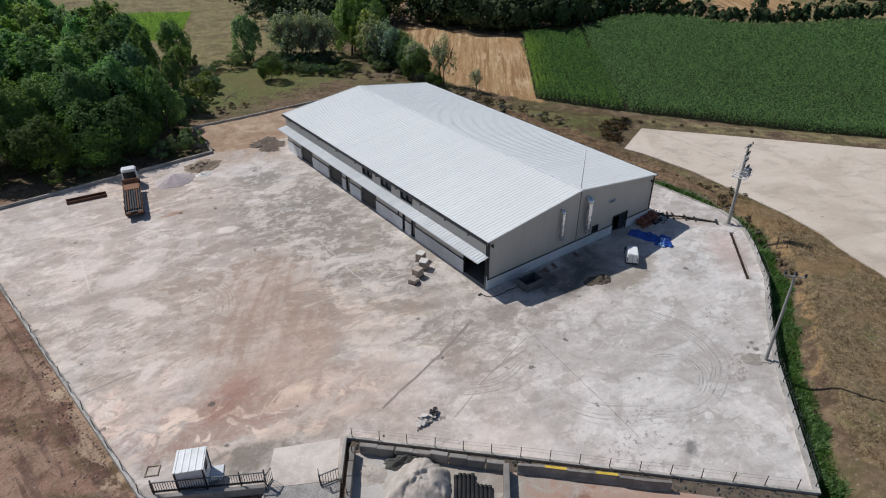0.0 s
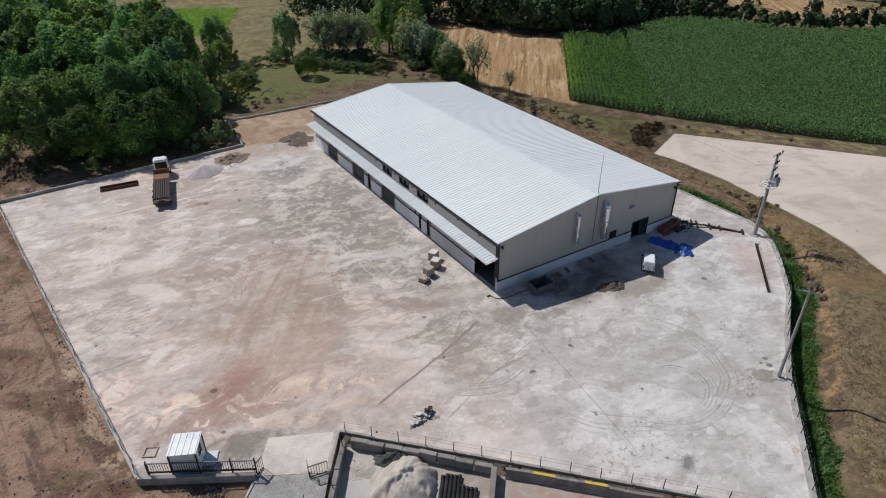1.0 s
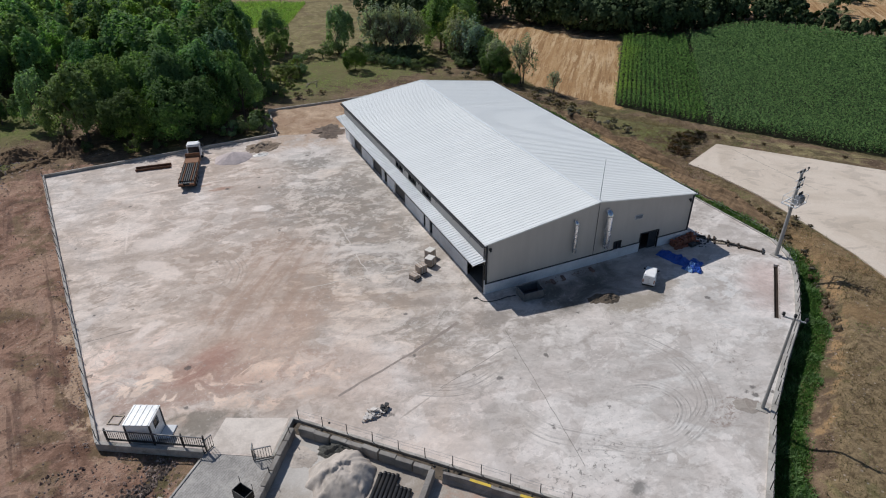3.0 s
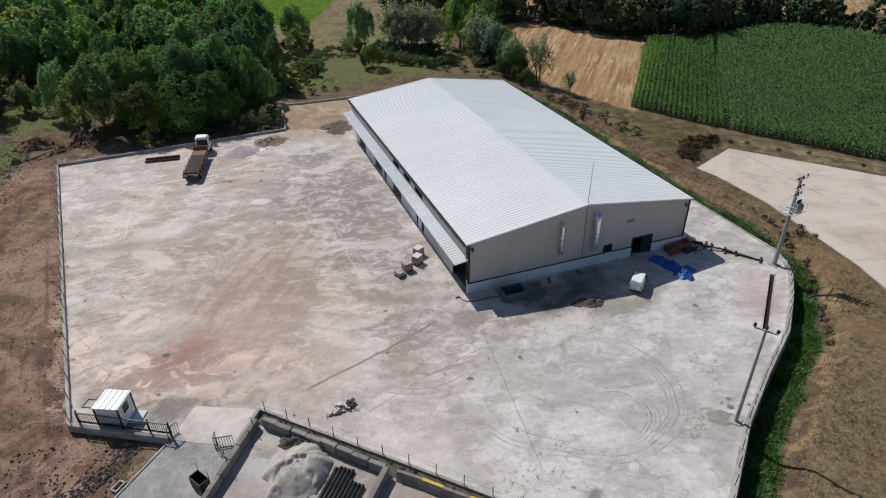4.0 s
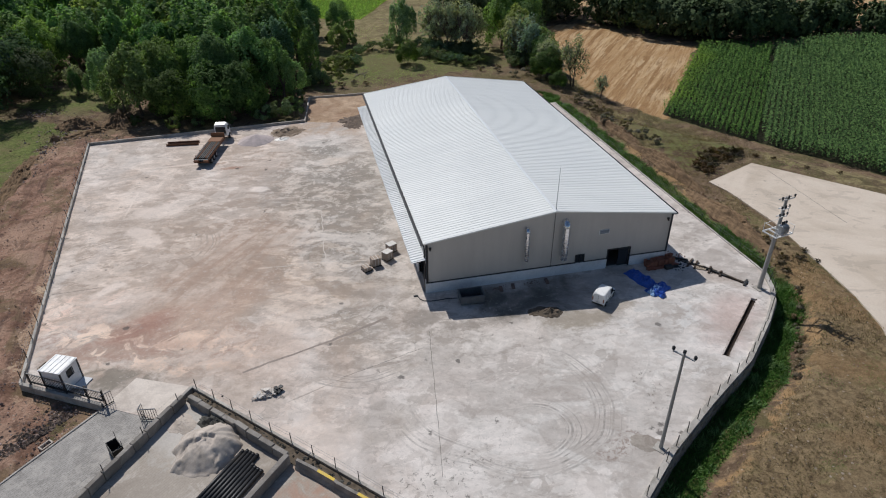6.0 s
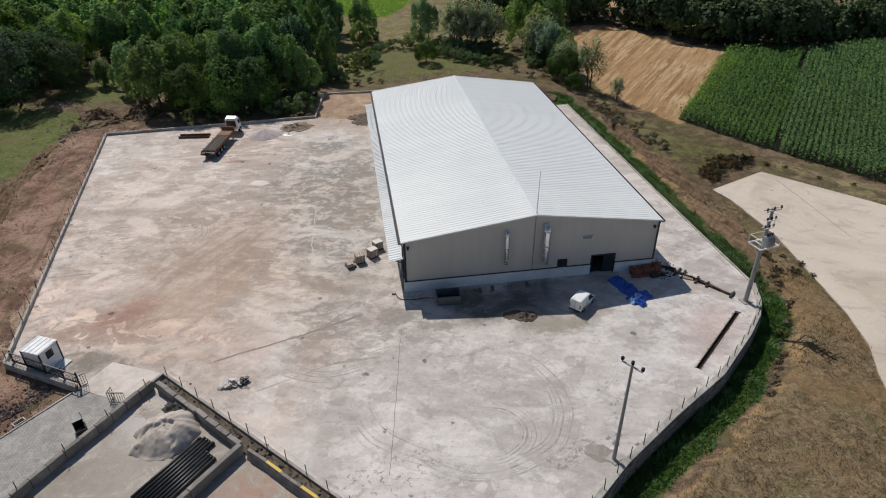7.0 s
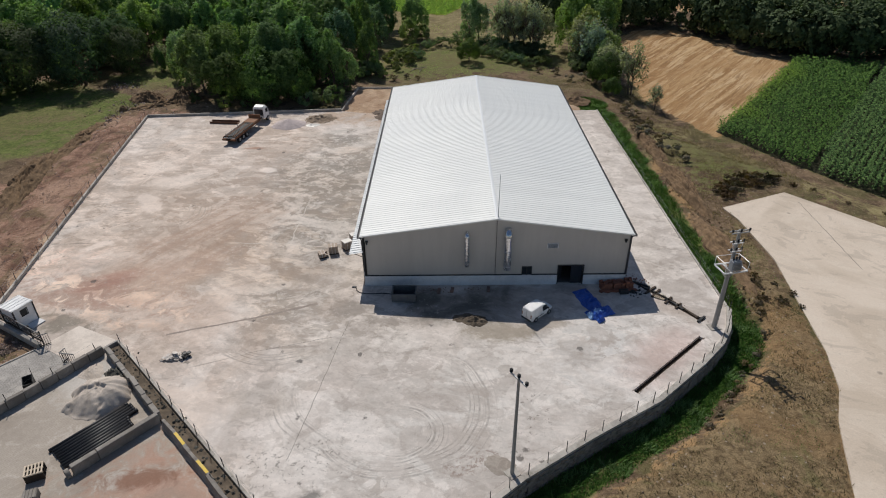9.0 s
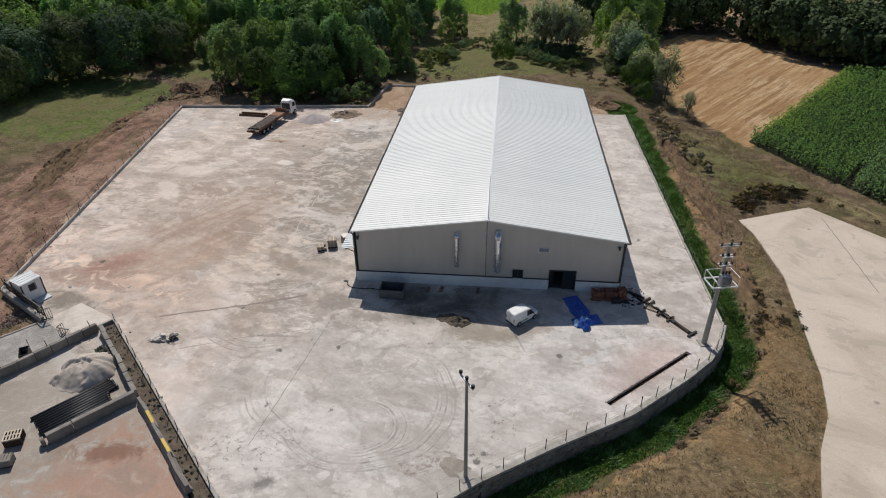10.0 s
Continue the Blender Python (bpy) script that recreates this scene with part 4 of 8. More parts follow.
def strip(a, b, w):
    """A narrow outline round the line from a to b."""
    a, b = Vector(a), Vector(b)
    d = (b - a).normalized()
    s = Vector((-d.y, d.x)) * w / 2
    return [tuple(p) for p in (a - s, b - s, b + s, a + s)]


TRENCH = strip((35.3, -9.5), (26.6, -17.15), 0.5)
TRENCH2 = strip((31.0, 0.6), (36.4, -6.9), 0.6)
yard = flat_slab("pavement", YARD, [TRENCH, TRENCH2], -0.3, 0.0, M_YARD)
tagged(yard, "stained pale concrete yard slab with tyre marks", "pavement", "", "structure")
lot = flat_slab("pavement", LOT, [], -0.75, -0.45, M_LOT)
tagged(lot, "empty pale concrete lot beyond the ditch", "pavement", "", "structure")
apron = flat_slab("pavement", [(-29.4, -6.9), (-24.35, -9.3), (-26.6, -12.75), (-31.5, -10.1)], [], -0.1, 0.006, M_APRON)
tagged(apron, "pale newer concrete apron inside the gate", "pavement", "", "structure")
floor2 = flat_slab("pavement", COMPOUND, [], -0.2, 0.3, M_DUSTFLOOR)
tagged(floor2, "dusty concrete floor of the storage compound", "pavement", "", "structure")
drive = flat_slab("pavement", DRIVE, [], -0.2, -0.03, M_PAVER)
tagged(drive, "grey paved drive leading to the gate", "pavement", "", "structure")


def joint(a, b, w, parent, z=0.004, wander=0.0, material=M_JOINT):
    """A joint or crack in a slab, a thin dark line lying in its face."""
    bm = bmesh.new()
    a, b = Vector((*a, 0)), Vector((*b, 0))
    d = (b - a)
    s = Vector((-d.y, d.x, 0)).normalized()
    k = max(2, int(d.length / 0.8))
    prev = None
    for i in range(k + 1):
        p = a + d * i / k + s * wander * noise.noise(a + d * i / k * 1.3)
        ww = w * (0.7 + 0.5 * abs(noise.noise(p * 0.9)))
        q = [bm.verts.new(p + s * ww / 2 + Vector((0, 0, z))), bm.verts.new(p - s * ww / 2 + Vector((0, 0, z)))]
        if prev:
            bm.faces.new((prev[0], prev[1], q[1], q[0]))
        prev = q
    return part("joint", bm, material, parent)


for a, b, w in (((-19.6, -8.5), (-10.8, -5.7), 0.3), ((-10.8, -5.7), (-4.8, -3.3), 0.42), ((-0.9, -6.6), (-3.6, -24.6), 0.055), ((-17.6, 9.8), (-10.5, 9.6), 0.11), ((-10.5, 9.6), (-5.6, 8.5), 0.16),
                ((-41.3, 9.9), (-36.4, 10.1), 0.09), ((-10.5, 9.6), (-10.4, 15.0), 0.15), ((-10.4, 17.0), (-10.1, 23.0), 0.13), ((-10.6, -11.5), (-2.0, -9.0), 0.06)):
    joint(a, b, w, yard, 0.004, 0.3 if a[1] > 6 else 0.12, M_LIME if b[1] > 8 and a[1] > 6 and w > 0.1 else M_SMEAR if w > 0.1 else M_JOINT)
for a, b, w in (((59.8, 20.7), (58.9, 3.2), 0.10), ((51.0, 14.0), (58.5, 12.0), 0.04)):
    joint(a, b, w, lot, -0.446, 0.12)
for a, b in (((35.3, -9.5), (26.6, -17.15)), ((31.0, 0.6), (36.4, -6.9))):
    bm = bmesh.new()
    bar(bm, (*a, -0.5), (*b, -0.5), 0.64, 0.2)
    tagged(part("soil_strip", bm, M_SHADEDTRENCH), "brown earth in a narrow trench, darkened for the shade inside", "soil", "", "structure")

# ---------- the hall ----------
HX0, HX1, HY0, HY1, HZ = 0.25, 29.75, 0.15, 53.45, 6.35
PITCH = math.atan2(2.06, 15.0)


def build_hall():
    hall = thing("warehouse", "long pale metal warehouse with a low gabled roof", "building")
    # long west wall: x runs to the north, the outer face looks west
    bm = bmesh.new()
    L = HY1 - HY0
    doors = [(0.35, 4.4, 0.02, 3.7), (14.55, 15.5, 0.02, 2.9), (16.9, 17.6, 0.02, 2.9), (18.4, 18.75, 1.3, 2.9), (24.3, 28.6, 0.02, 3.4), (31.8, 33.0, 0.02, 2.6), (34.2, 38.5, 0.02, 3.4), (44.1, 48.3, 0.02, 3.4)]
    windows = [(25.1, 27.6, 4.9, 5.9), (20.2, 22.7, 4.9, 5.9), (15.2, 17.8, 4.9, 5.9)]
    wall_panel(bm, L, HZ, 0.22, doors + windows)
    turn = Matrix(((0, 1, 0, HX0), (1, 0, 0, HY0), (0, 0, 1, 0), (0, 0, 0, 1)))
    bmesh.ops.transform(bm, matrix=turn, verts=bm.verts[:])
    part("wall", bm, M_WALL, hall, "grey beige metal cladding with doors under a canopy")
    # plinth pieces between the doors
    cuts = [0.0] + [v for d in doors if d[2] < 1 for v in d[:2]] + [L]
    for a, b in zip(cuts[::2], cuts[1::2]):
        bm = bmesh.new()
        if b - a > 0.12:
            box(bm, HX0 - 0.06, HY0 + (a + b) / 2, 0, 0.12, b - a, 1.85)
            part("plinth", bm, M_PLINTH, hall, "white painted plinth")
            bm = bmesh.new()
            box(bm, HX0 - 0.05, HY0 + (a + b) / 2, 1.85, 0.14, b - a, 0.09)
            part("flashing", bm, M_DARK, hall)
        else:
            bm.free()
    for d in doors:
        w = d[1] - d[0]
        door = bmesh.new()
        if d[0] > 1 and w > 2:
            box(door, HX0 + 0.17, HY0 + (d[0] + d[1]) / 2, 0.02, 0.08, w, d[3] - 0.02)
            leaf = part("sectional_door", door, M_DARK, hall, "dark grey sectional door, closed")
            for k in range(9):
                bm = bmesh.new()
                box(bm, HX0 + 0.115, HY0 + (d[0] + d[1]) / 2, 0.1 + k * (d[3] - 0.2) / 9, 0.03, w - 0.1, 0.28)
                part("door_section", bm, M_DARK, leaf)
        elif d[0] < 1:
            door.free()
            for e in (d[0] - 0.06, d[1] + 0.06):
                bm = bmesh.new()
                box(bm, HX0 + 0.15, HY0 + e, 0, 0.3, 0.12, d[3])
                part("door_post", bm, M_DARK, hall, "dark post of an open doorway")
        else:
            box(door, HX0 + 0.12, HY0 + (d[0] + d[1]) / 2, d[2], 0.06, w, d[3] - d[2])
            leaf = part("door", door, M_GLASS, hall, "dark glazed door")
            for e in (d[0] + 0.04, d[1] - 0.04):
                fr = bmesh.new()
                box(fr, HX0 + 0.04, HY0 + e, d[2], 0.12, 0.08, d[3] - d[2])
                part("door_jamb", fr, M_DARK, leaf)
            fr = bmesh.new()
            box(fr, HX0 + 0.04, HY0 + (d[0] + d[1]) / 2, d[3] - 0.08, 0.12, w - 0.17, 0.08)
            part("door_head", fr, M_DARK, leaf)
    for w in windows:
        build_window(hall, w, turn)
    # south gable: x runs to the east
    bm = bmesh.new()
    W = HX1 - HX0
    holes = [(21.85, 24.65, 0.02, 2.5), (17.8, 18.8, 1.3, 2.35)]
    wall_panel(bm, W, HZ, 0.22, holes)
    apex = 8.41
    tri = [(0, HZ), (W, HZ), (W / 2, apex)]
    for y in (0.0, 0.22):
        bm.faces.new([bm.verts.new((x, y, z)) for x, z in tri])
    bmesh.ops.translate(bm, verts=bm.verts[:], vec=(HX0, HY0, 0))
    part("wall", bm, M_WALL, hall, "grey beige gable wall of metal cladding")
    for a, b in ((0.0, 21.75), (24.75, W)):
        bm = bmesh.new()
        box(bm, HX0 + (a + b) / 2, HY0 - 0.06, 0, b - a + (0.12 if a == 0 else 0), 0.12, 1.3)
        part("plinth", bm, M_PLINTH, hall, "white painted plinth")
        bm = bmesh.new()
        for c, e in ((a, min(b, 17.75)), (18.85, b)) if a == 0 else ((a, b),):
            box(bm, HX0 + (c + e) / 2, HY0 - 0.05, 1.3, e - c, 0.14, 0.10)
        part("flashing", bm, M_DARK, hall)
    # north and east walls
    bm = bmesh.new()
    box(bm, (HX0 + HX1) / 2, HY1 - 0.11, 0, W, 0.22, HZ)
    for y in (HY1 - 0.22, HY1):
        bm.faces.new([bm.verts.new((HX0 + x, y, z)) for x, z in tri])
    part("wall", bm, M_WALL, hall)
    bm = bmesh.new()
    box(bm, HX1 - 0.11, (HY0 + HY1) / 2, 0, 0.22, L - 0.44, HZ)
    part("wall", bm, M_WALL, hall)
    bm = bmesh.new()
    box(bm, HX1 + 0.06, (HY0 + HY1) / 2, 0, 0.12, L, 1.3)
    part("plinth", bm, M_PLINTH, hall)
    bm = bmesh.new()
    box(bm, 15, 26.8, 0.0, 29.0, 52.6, 0.02)
    part("hall_floor", bm, M_INSIDE, hall)
    # gable door, ajar, its frame, and the small window
    bm = bmesh.new()
    for x in (22.06, 24.94):
        box(bm, x, HY0 - 0.02, 0, 0.1, 0.2, 2.55)
    box(bm, 23.5, HY0 - 0.02, 2.5, 2.98, 0.2, 0.1)
    part("door_frame", bm, M_BLACK, hall, "black steel door frame")
    bm = bmesh.new()
    box(bm, 0.65, 0, 0.05, 1.3, 0.05, 2.4)
    leaf = part("door_leaf", bm, M_DARK, hall, "dark glazed door leaf, open")
    leaf.matrix_local = pose(22.15, HY0 + 0.15, 0, 0, 0, 62)
    bm = bmesh.new()
    box(bm, 0.65, 0, 0.05, 1.3, 0.05, 2.4)
    leaf = part("door_leaf", bm, M_GLASS, hall, "dark glazed door leaf, closed")
    leaf.matrix_local = pose(23.55, HY0 + 0.12, 0, 0, 0, 0)
    bm = bmesh.new()
    box(bm, 18.55, HY0 + 0.05, 1.3, 1.0, 0.05, 1.05)
    pane = part("window", bm, M_GLASS, hall, "small black-framed window")
    bm = bmesh.new()
    for x in (18.02, 19.08, 18.55):
        box(bm, x, HY0 - 0.03, 1.22, 0.09, 0.14, 1.2)
    for z in (1.2, 2.34):
        box(bm, 18.55, HY0 - 0.03, z, 1.15, 0.14, 0.09)
    part("window_frame", bm, M_BLACK, pane)
    # louvre
    bm = bmesh.new()
    box(bm, 21.25, HY0 - 0.04, 4.85, 1.25, 0.08, 0.55)
    lv = part("louvre", bm, M_WHITE, hall, "white ventilation louvre")
    for k in range(5):
        b2 = bmesh.new()
        box(b2, 0, 0, 0, 1.12, 0.07, 0.03)
        s = part("slat", b2, M_GREYSTEEL, lv)
        s.matrix_local = pose(21.25, HY0 - 0.10, 4.93 + k * 0.1, 28, 0, 0)
    build_duct(hall, 11.74, 2.8, 6.85, 0.25)
    build_duct(hall, 16.25, 2.45, 7.2, 0.40)
    # corner trims, seam and downpipes
    for x in (HX0 + 0.02, HX1 - 0.02):
        bm = bmesh.new()
        box(bm, x, HY0 - 0.04, 1.3, 0.16, 0.16, HZ - 1.3)
        part("corner_trim", bm, M_DARK, hall, "black corner trim")
    bm = bmesh.new()
    rod(bm, (14.95, HY0 - 0.05, 0.05), (15.0, HY0 - 0.05, 8.35), 0.025)
    part("conductor", bm, M_DARK, hall, "dark earthing conductor")
    for x, s in ((HX0 - 0.14, -1), (HX1 + 0.14, 1)):
        bm = bmesh.new()
        rod(bm, (x, HY0 + 0.2, 0.1), (x, HY0 + 0.2, HZ - 0.4), 0.07)
        rod(bm, (x, HY0 + 0.2, HZ - 0.4), (x + s * 0.2, HY0 + 0.2, HZ - 0.02), 0.07)
        part("downpipe", bm, M_DARK, hall, "black downpipe")
        bm = bmesh.new()
        box(bm, x + s * 0.12, (HY0 + HY1) / 2, HZ - 0.06, 0.16, L + 0.3, 0.16)
        part("gutter", bm, M_DARK, hall, "dark eaves gutter")
    # small wall lamps by the corners and along the eaves
    for x, y, nx, ny in ((HX0 + 0.45, HY0 - 0.12, 0, -1), (HX1 - 0.55, HY0 - 0.12, 0, -1)):
        bm = bmesh.new()
        box(bm, x, y, 5.75, 0.28, 0.2, 0.2)
        rod(bm, (x, y - 0.05, 5.72), (x, y - 0.14, 5.6), 0.1)
        part("floodlight", bm, M_BLACK, hall, "small black floodlight")
    for y in (3.6, 8.1, 13.2, 18.9, 23.8, 29.6, 35.2, 41.0, 47.0, 51.5):
        bm = bmesh.new()
        box(bm, HX0 - 0.12, y, 5.78, 0.22, 0.24, 0.16)
        rod(bm, (HX0 - 0.02, y, 5.86), (HX0 - 0.3, y, 5.72), 0.05)
        part("floodlight", bm, M_BLACK, hall, "small black floodlight")
    build_roof(hall)
    build_canopy(hall)
    return hall


def build_window(hall, w, turn):
    bm = bmesh.new()
    box(bm, (w[0] + w[1]) / 2, 0.12, w[2], w[1] - w[0], 0.04, w[3] - w[2])
    bmesh.ops.transform(bm, matrix=turn, verts=bm.verts[:])
    pane = part("window", bm, M_GLASS, hall, "dark upper window with a black frame")
    bm = bmesh.new()
    for x in (w[0], w[1], (w[0] + w[1]) / 2):
        box(bm, x, -0.01, w[2] - 0.06, 0.10, 0.16, w[3] - w[2] + 0.12)
    for z in (w[2] - 0.08, w[3] - 0.02):
        box(bm, (w[0] + w[1]) / 2, -0.01, z, w[1] - w[0] + 0.1, 0.16, 0.1)
    bmesh.ops.transform(bm, matrix=turn, verts=bm.verts[:])
    part("window_frame", bm, M_BLACK, pane)


def build_duct(hall, x, z0, z1, r):
    """An exhaust pipe on the gable with a bend into the wall."""
    bm = bmesh.new()
    y = HY0 - r - 0.22
    rod(bm, (x, y, z0), (x, y, z1 - r * 1.2), r, r, 18)
    duct = part("exhaust_duct", bm, M_ZINC, hall, "round galvanised exhaust duct")
    bm = bmesh.new()
    k = 6
    prev = None
    for i in range(k + 1):
        a = i / k * math.pi / 2
        c = Vector((x, y + r * 1.6 * (1 - math.cos(a)), z1 - r * 1.2 + r * 1.2 * math.sin(a)))
        n1 = Vector((1, 0, 0))
        n2 = Vector((0, math.cos(a), -math.sin(a) * 0.8))
        ring = [bm.verts.new(c + (n1 * math.cos(t) + n2 * math.sin(t)) * r * 1.02) for t in [j * math.tau / 18 for j in range(18)]]
        if prev:
            for j in range(18):
                bm.faces.new((prev[j], prev[(j + 1) % 18], ring[(j + 1) % 18], ring[j]))
        prev = ring
    part("elbow", bm, M_ZINC, duct, "", True)
    for z in (z0 + 0.5, (z0 + z1) / 2, z1 - r * 1.3):
        bm = bmesh.new()
        rod(bm, (x, y, z), (x, y, z + 0.07), r * 1.05, r * 1.05, 18)
        box(bm, x, y + r + 0.1, z, 0.1, 0.3, 0.07)
        part("bracket", bm, M_GREYSTEEL, duct)


def ribbed(width, length, ribs, rib_h=0.033, rib_w=0.19, thick=0.06):
    """A roof sheet: x runs down the slope, the ribs lie along it; width in y."""
    prof = [(0.0, 0.0)]
    pitch = width / ribs
    for k in range(ribs):
        c = pitch * (k + 0.5)
        prof += [(c - rib_w / 2, 0.0), (c - rib_w / 4, rib_h), (c + rib_w / 4, rib_h), (c + rib_w / 2, 0.0)]
    prof.append((width, 0.0))
    verts, faces = [], []
    n = len(prof)
    for x in (0.0, length):
        verts += [(x, y, z) for y, z in prof]
    verts += [(0.0, 0.0, -thick), (0.0, width, -thick), (length, 0.0, -thick), (length, width, -thick)]
    for i in range(n - 1):
        faces.append((i, n + i, n + i + 1, i + 1))
    a, b, c, d = 2 * n, 2 * n + 1, 2 * n + 2, 2 * n + 3
    faces += [(a, b, d, c), (a, c, n, 0), (b, n - 1, 2 * n - 1, d)]
    faces.append(tuple(list(range(n)) + [b, a]))
    faces.append(tuple([c, d] + list(range(2 * n - 1, n - 1, -1))))
    return verts, faces


def build_roof(hall):
    z1 = 8.62
    slope = 15.05 / math.cos(PITCH)
    v, f = ribbed(0.986, slope, 2)
    me = mesh_of("roof_panel", v, f, M_ROOF)
    count = 54
    for side in (0, 1):
        for k in range(count):
            ob = new("roof_panel", me)
            ob.parent = hall
            y = -0.02 + k * 53.65 / count
            if side == 0:
                ob.matrix_local = Matrix.Translation((15, y + 0.987, z1)) @ Matrix.Rotation(math.pi, 4, "Z") @ Matrix.Rotation(PITCH, 4, "Y")
            else:
                ob.matrix_local = Matrix.Translation((15, y, z1)) @ Matrix.Rotation(PITCH, 4, "Y")
    bm = bmesh.new()
    for s in (-1, 1):
        vs = box(bm, s * 0.09, 26.8, 0.035, 0.18, 53.7, 0.02)
        bmesh.ops.transform(bm, matrix=Matrix.Translation((15, 0, z1)) @ Matrix.Rotation(s * PITCH, 4, "Y"), verts=vs)
    part("ridge_cap", bm, M_CANOPY, hall, "folded ridge capping")
    for y in (-0.05, 53.68):
        bm = bmesh.new()
        for s in (-1, 1):
            vs = box(bm, s * slope / 2, y, -0.10, slope, 0.08, 0.15)
            bmesh.ops.transform(bm, matrix=Matrix.Translation((15, 0, z1)) @ Matrix.Rotation(s * PITCH, 4, "Y"), verts=vs)
        part("verge_trim", bm, M_ROOF, hall, "pale verge trim")
    for x, s in ((-0.06, -1), (30.06, 1)):
        bm = bmesh.new()
        box(bm, x + s * 0.14, 26.8, 6.30, 0.28, 53.6, 0.03)
        box(bm, x + s * 0.27, 26.8, 6.33, 0.03, 53.6, 0.17)
        box(bm, x + s * 0.02, 26.8, 6.33, 0.03, 53.6, 0.12)
        part("gutter", bm, M_DARK, hall, "dark eaves gutter")
    bm = bmesh.new()
    rod(bm, (15.1, 0.35, 8.55), (15.16, 0.34, 13.7), 0.045, 0.02)
    box(bm, 15.1, 0.35, 8.6, 0.3, 0.3, 0.05)
    part("lightning_rod", bm, M_GREYSTEEL, hall, "thin grey lightning rod")


def build_canopy(hall):
    """The lean-to canopy along the west wall, on brackets."""
    tilt = radians(9)
    length = 1.62
    v, f = ribbed(0.986, length, 2, 0.055, 0.14, 0.04)
    me = mesh_of("canopy_panel", v, f, M_CANOPY)
    for k in range(54):
        ob = new("canopy_panel", me)
        ob.parent = hall
        ob.matrix_local = Matrix.Translation((HX0 - 0.02, 0.02 + k * 53.4 / 54 + 0.987, 4.52)) @ Matrix.Rotation(math.pi, 4, "Z") @ Matrix.Rotation(tilt, 4, "Y")
    bm = bmesh.new()
    box(bm, HX0 - 1.58, 26.8, 4.12, 0.08, 53.4, 0.14)
    part("fascia", bm, M_CANOPY, hall, "pale canopy edge")
    for k in range(12):
        y = 0.25 + k * 53.0 / 11
        bm = bmesh.new()
        rod(bm, (HX0, y, 4.42), (HX0 - 1.5, y, 4.2), 0.05)
        rod(bm, (HX0, y, 3.7), (HX0 - 1.05, y, 4.22), 0.04)
        part("bracket", bm, M_BLACK, hall)


build_hall()

# ---------- kerbs, retaining walls and fences ----------
def along(points, step, start=0.0):
    """Places and directions every step metres along a line of points."""
    out, left = [], start
    for a, b in zip(points[:-1], points[1:]):
        a, b = Vector(a), Vector(b)
        d = b - a
        s = left
        while s < d.length:
            out.append((a + d * s / d.length, math.atan2(d.y, d.x)))
            s += step
        left = s - d.length
    return out


def kerb(points, w, z0, z1, label, material=M_KERB, piece=3.0):
    """A low wall in cast lengths along a line."""
    own = thing("low_wall", label, "wall", kind="structure")
    for a, b in zip(points[:-1], points[1:]):
        a, b = Vector(a), Vector(b)
        d = b - a
        k = max(1, round(d.length / piece))
        for i in range(k):
            p, q = a + d * (i / k), a + d * ((i + 1) / k)
            bm = bmesh.new()
            t = random.uniform(-0.015, 0.015)
            box(bm, 0, 0, z0, (q - p).length - 0.015, w, z1 - z0 + t, None, 0.02)
            bmesh.ops.transform(bm, matrix=Matrix.Translation(((p.x + q.x) / 2, (p.y + q.y) / 2, 0)) @ Matrix.Rotation(math.atan2(d.y, d.x), 4, "Z"), verts=bm.verts[:])
            part("wall_length", bm, material, own)
    return own


def fence(points, step, z0, tall, label, wires=3, lean=0.0, start=0.6):
    own = thing("fence", label, "fence")
    places = along(points, step, start)
    tops = []
    for p, a in places:
        bm = bmesh.new()
        l = random.uniform(-1, 1) * lean
        top = Vector((p.x + l, p.y + random.uniform(-1, 1) * lean, z0 + tall * random.uniform(0.94, 1.05)))
        rod(bm, (p.x, p.y, z0 - 0.1), top, 0.04, 0.035, 6)
        part("post", bm, M_BLACK, own)
        tops.append((Vector((p.x, p.y, z0)), top))
    for k in range(wires):
        bm = bmesh.new()
        f = 1 - 0.3 * k
        prev = None
        for a0, a1 in tops:
            q = a0.lerp(a1, f - 0.02)
            ring = [bm.verts.new(q + Vector(o)) for o in ((0.006, 0.006, -0.005), (-0.006, -0.006, -0.005), (0, 0, 0.008))]
            if prev:
                for i in range(3):
                    bm.faces.new((prev[i], prev[(i + 1) % 3], ring[(i + 1) % 3], ring[i]))
            prev = ring
        part("wire", bm, M_GREYSTEEL, own)
    return own


WEST = [(-39.7, -5.6), (-48.3, 57.6)]
NORTH = [(-48.3, 57.6), (-11.0, 60.2)]
NOTCH = [(-11.0, 60.2), (-9.5, 74.9), (0.5, 74.9), (30.0, 75.5)]
SOUTH = [(-24.0, -9.6), (2.8, -36.8)]
GATE_W = [(-39.7, -5.6), (-31.6, -10.3)]
EASTK = [(39.8, -5.0), (39.5, 12.0), (39.0, 59.2)]
kerb(WEST, 0.28, -0.4, 0.42, "low grey concrete wall along the red earth")
kerb(NORTH, 0.28, -0.4, 0.45, "low grey concrete wall below the trees")
kerb(NOTCH, 0.25, -0.5, 0.16, "low grey concrete wall behind the warehouse")
kerb(SOUTH, 0.26, -0.4, 0.28, "low concrete kerb wall in front of the storage compound")
kerb(GATE_W, 0.35, -0.4, 0.40, "low concrete wall under the sliding gate")
kerb(EASTK, 0.25, -1.2, 0.12, "narrow concrete edge above the ditch")
kerb([(-24.0, -9.6), (-26.5, -13.2)], 0.26, -0.4, 0.3, "low concrete kerb wall beside the gate")
kerb([(-31.9, -10.7), (-36.8, -16.2), (-44.0, -24.6)], 0.18, -0.3, 0.05, "concrete edging of the paved drive")
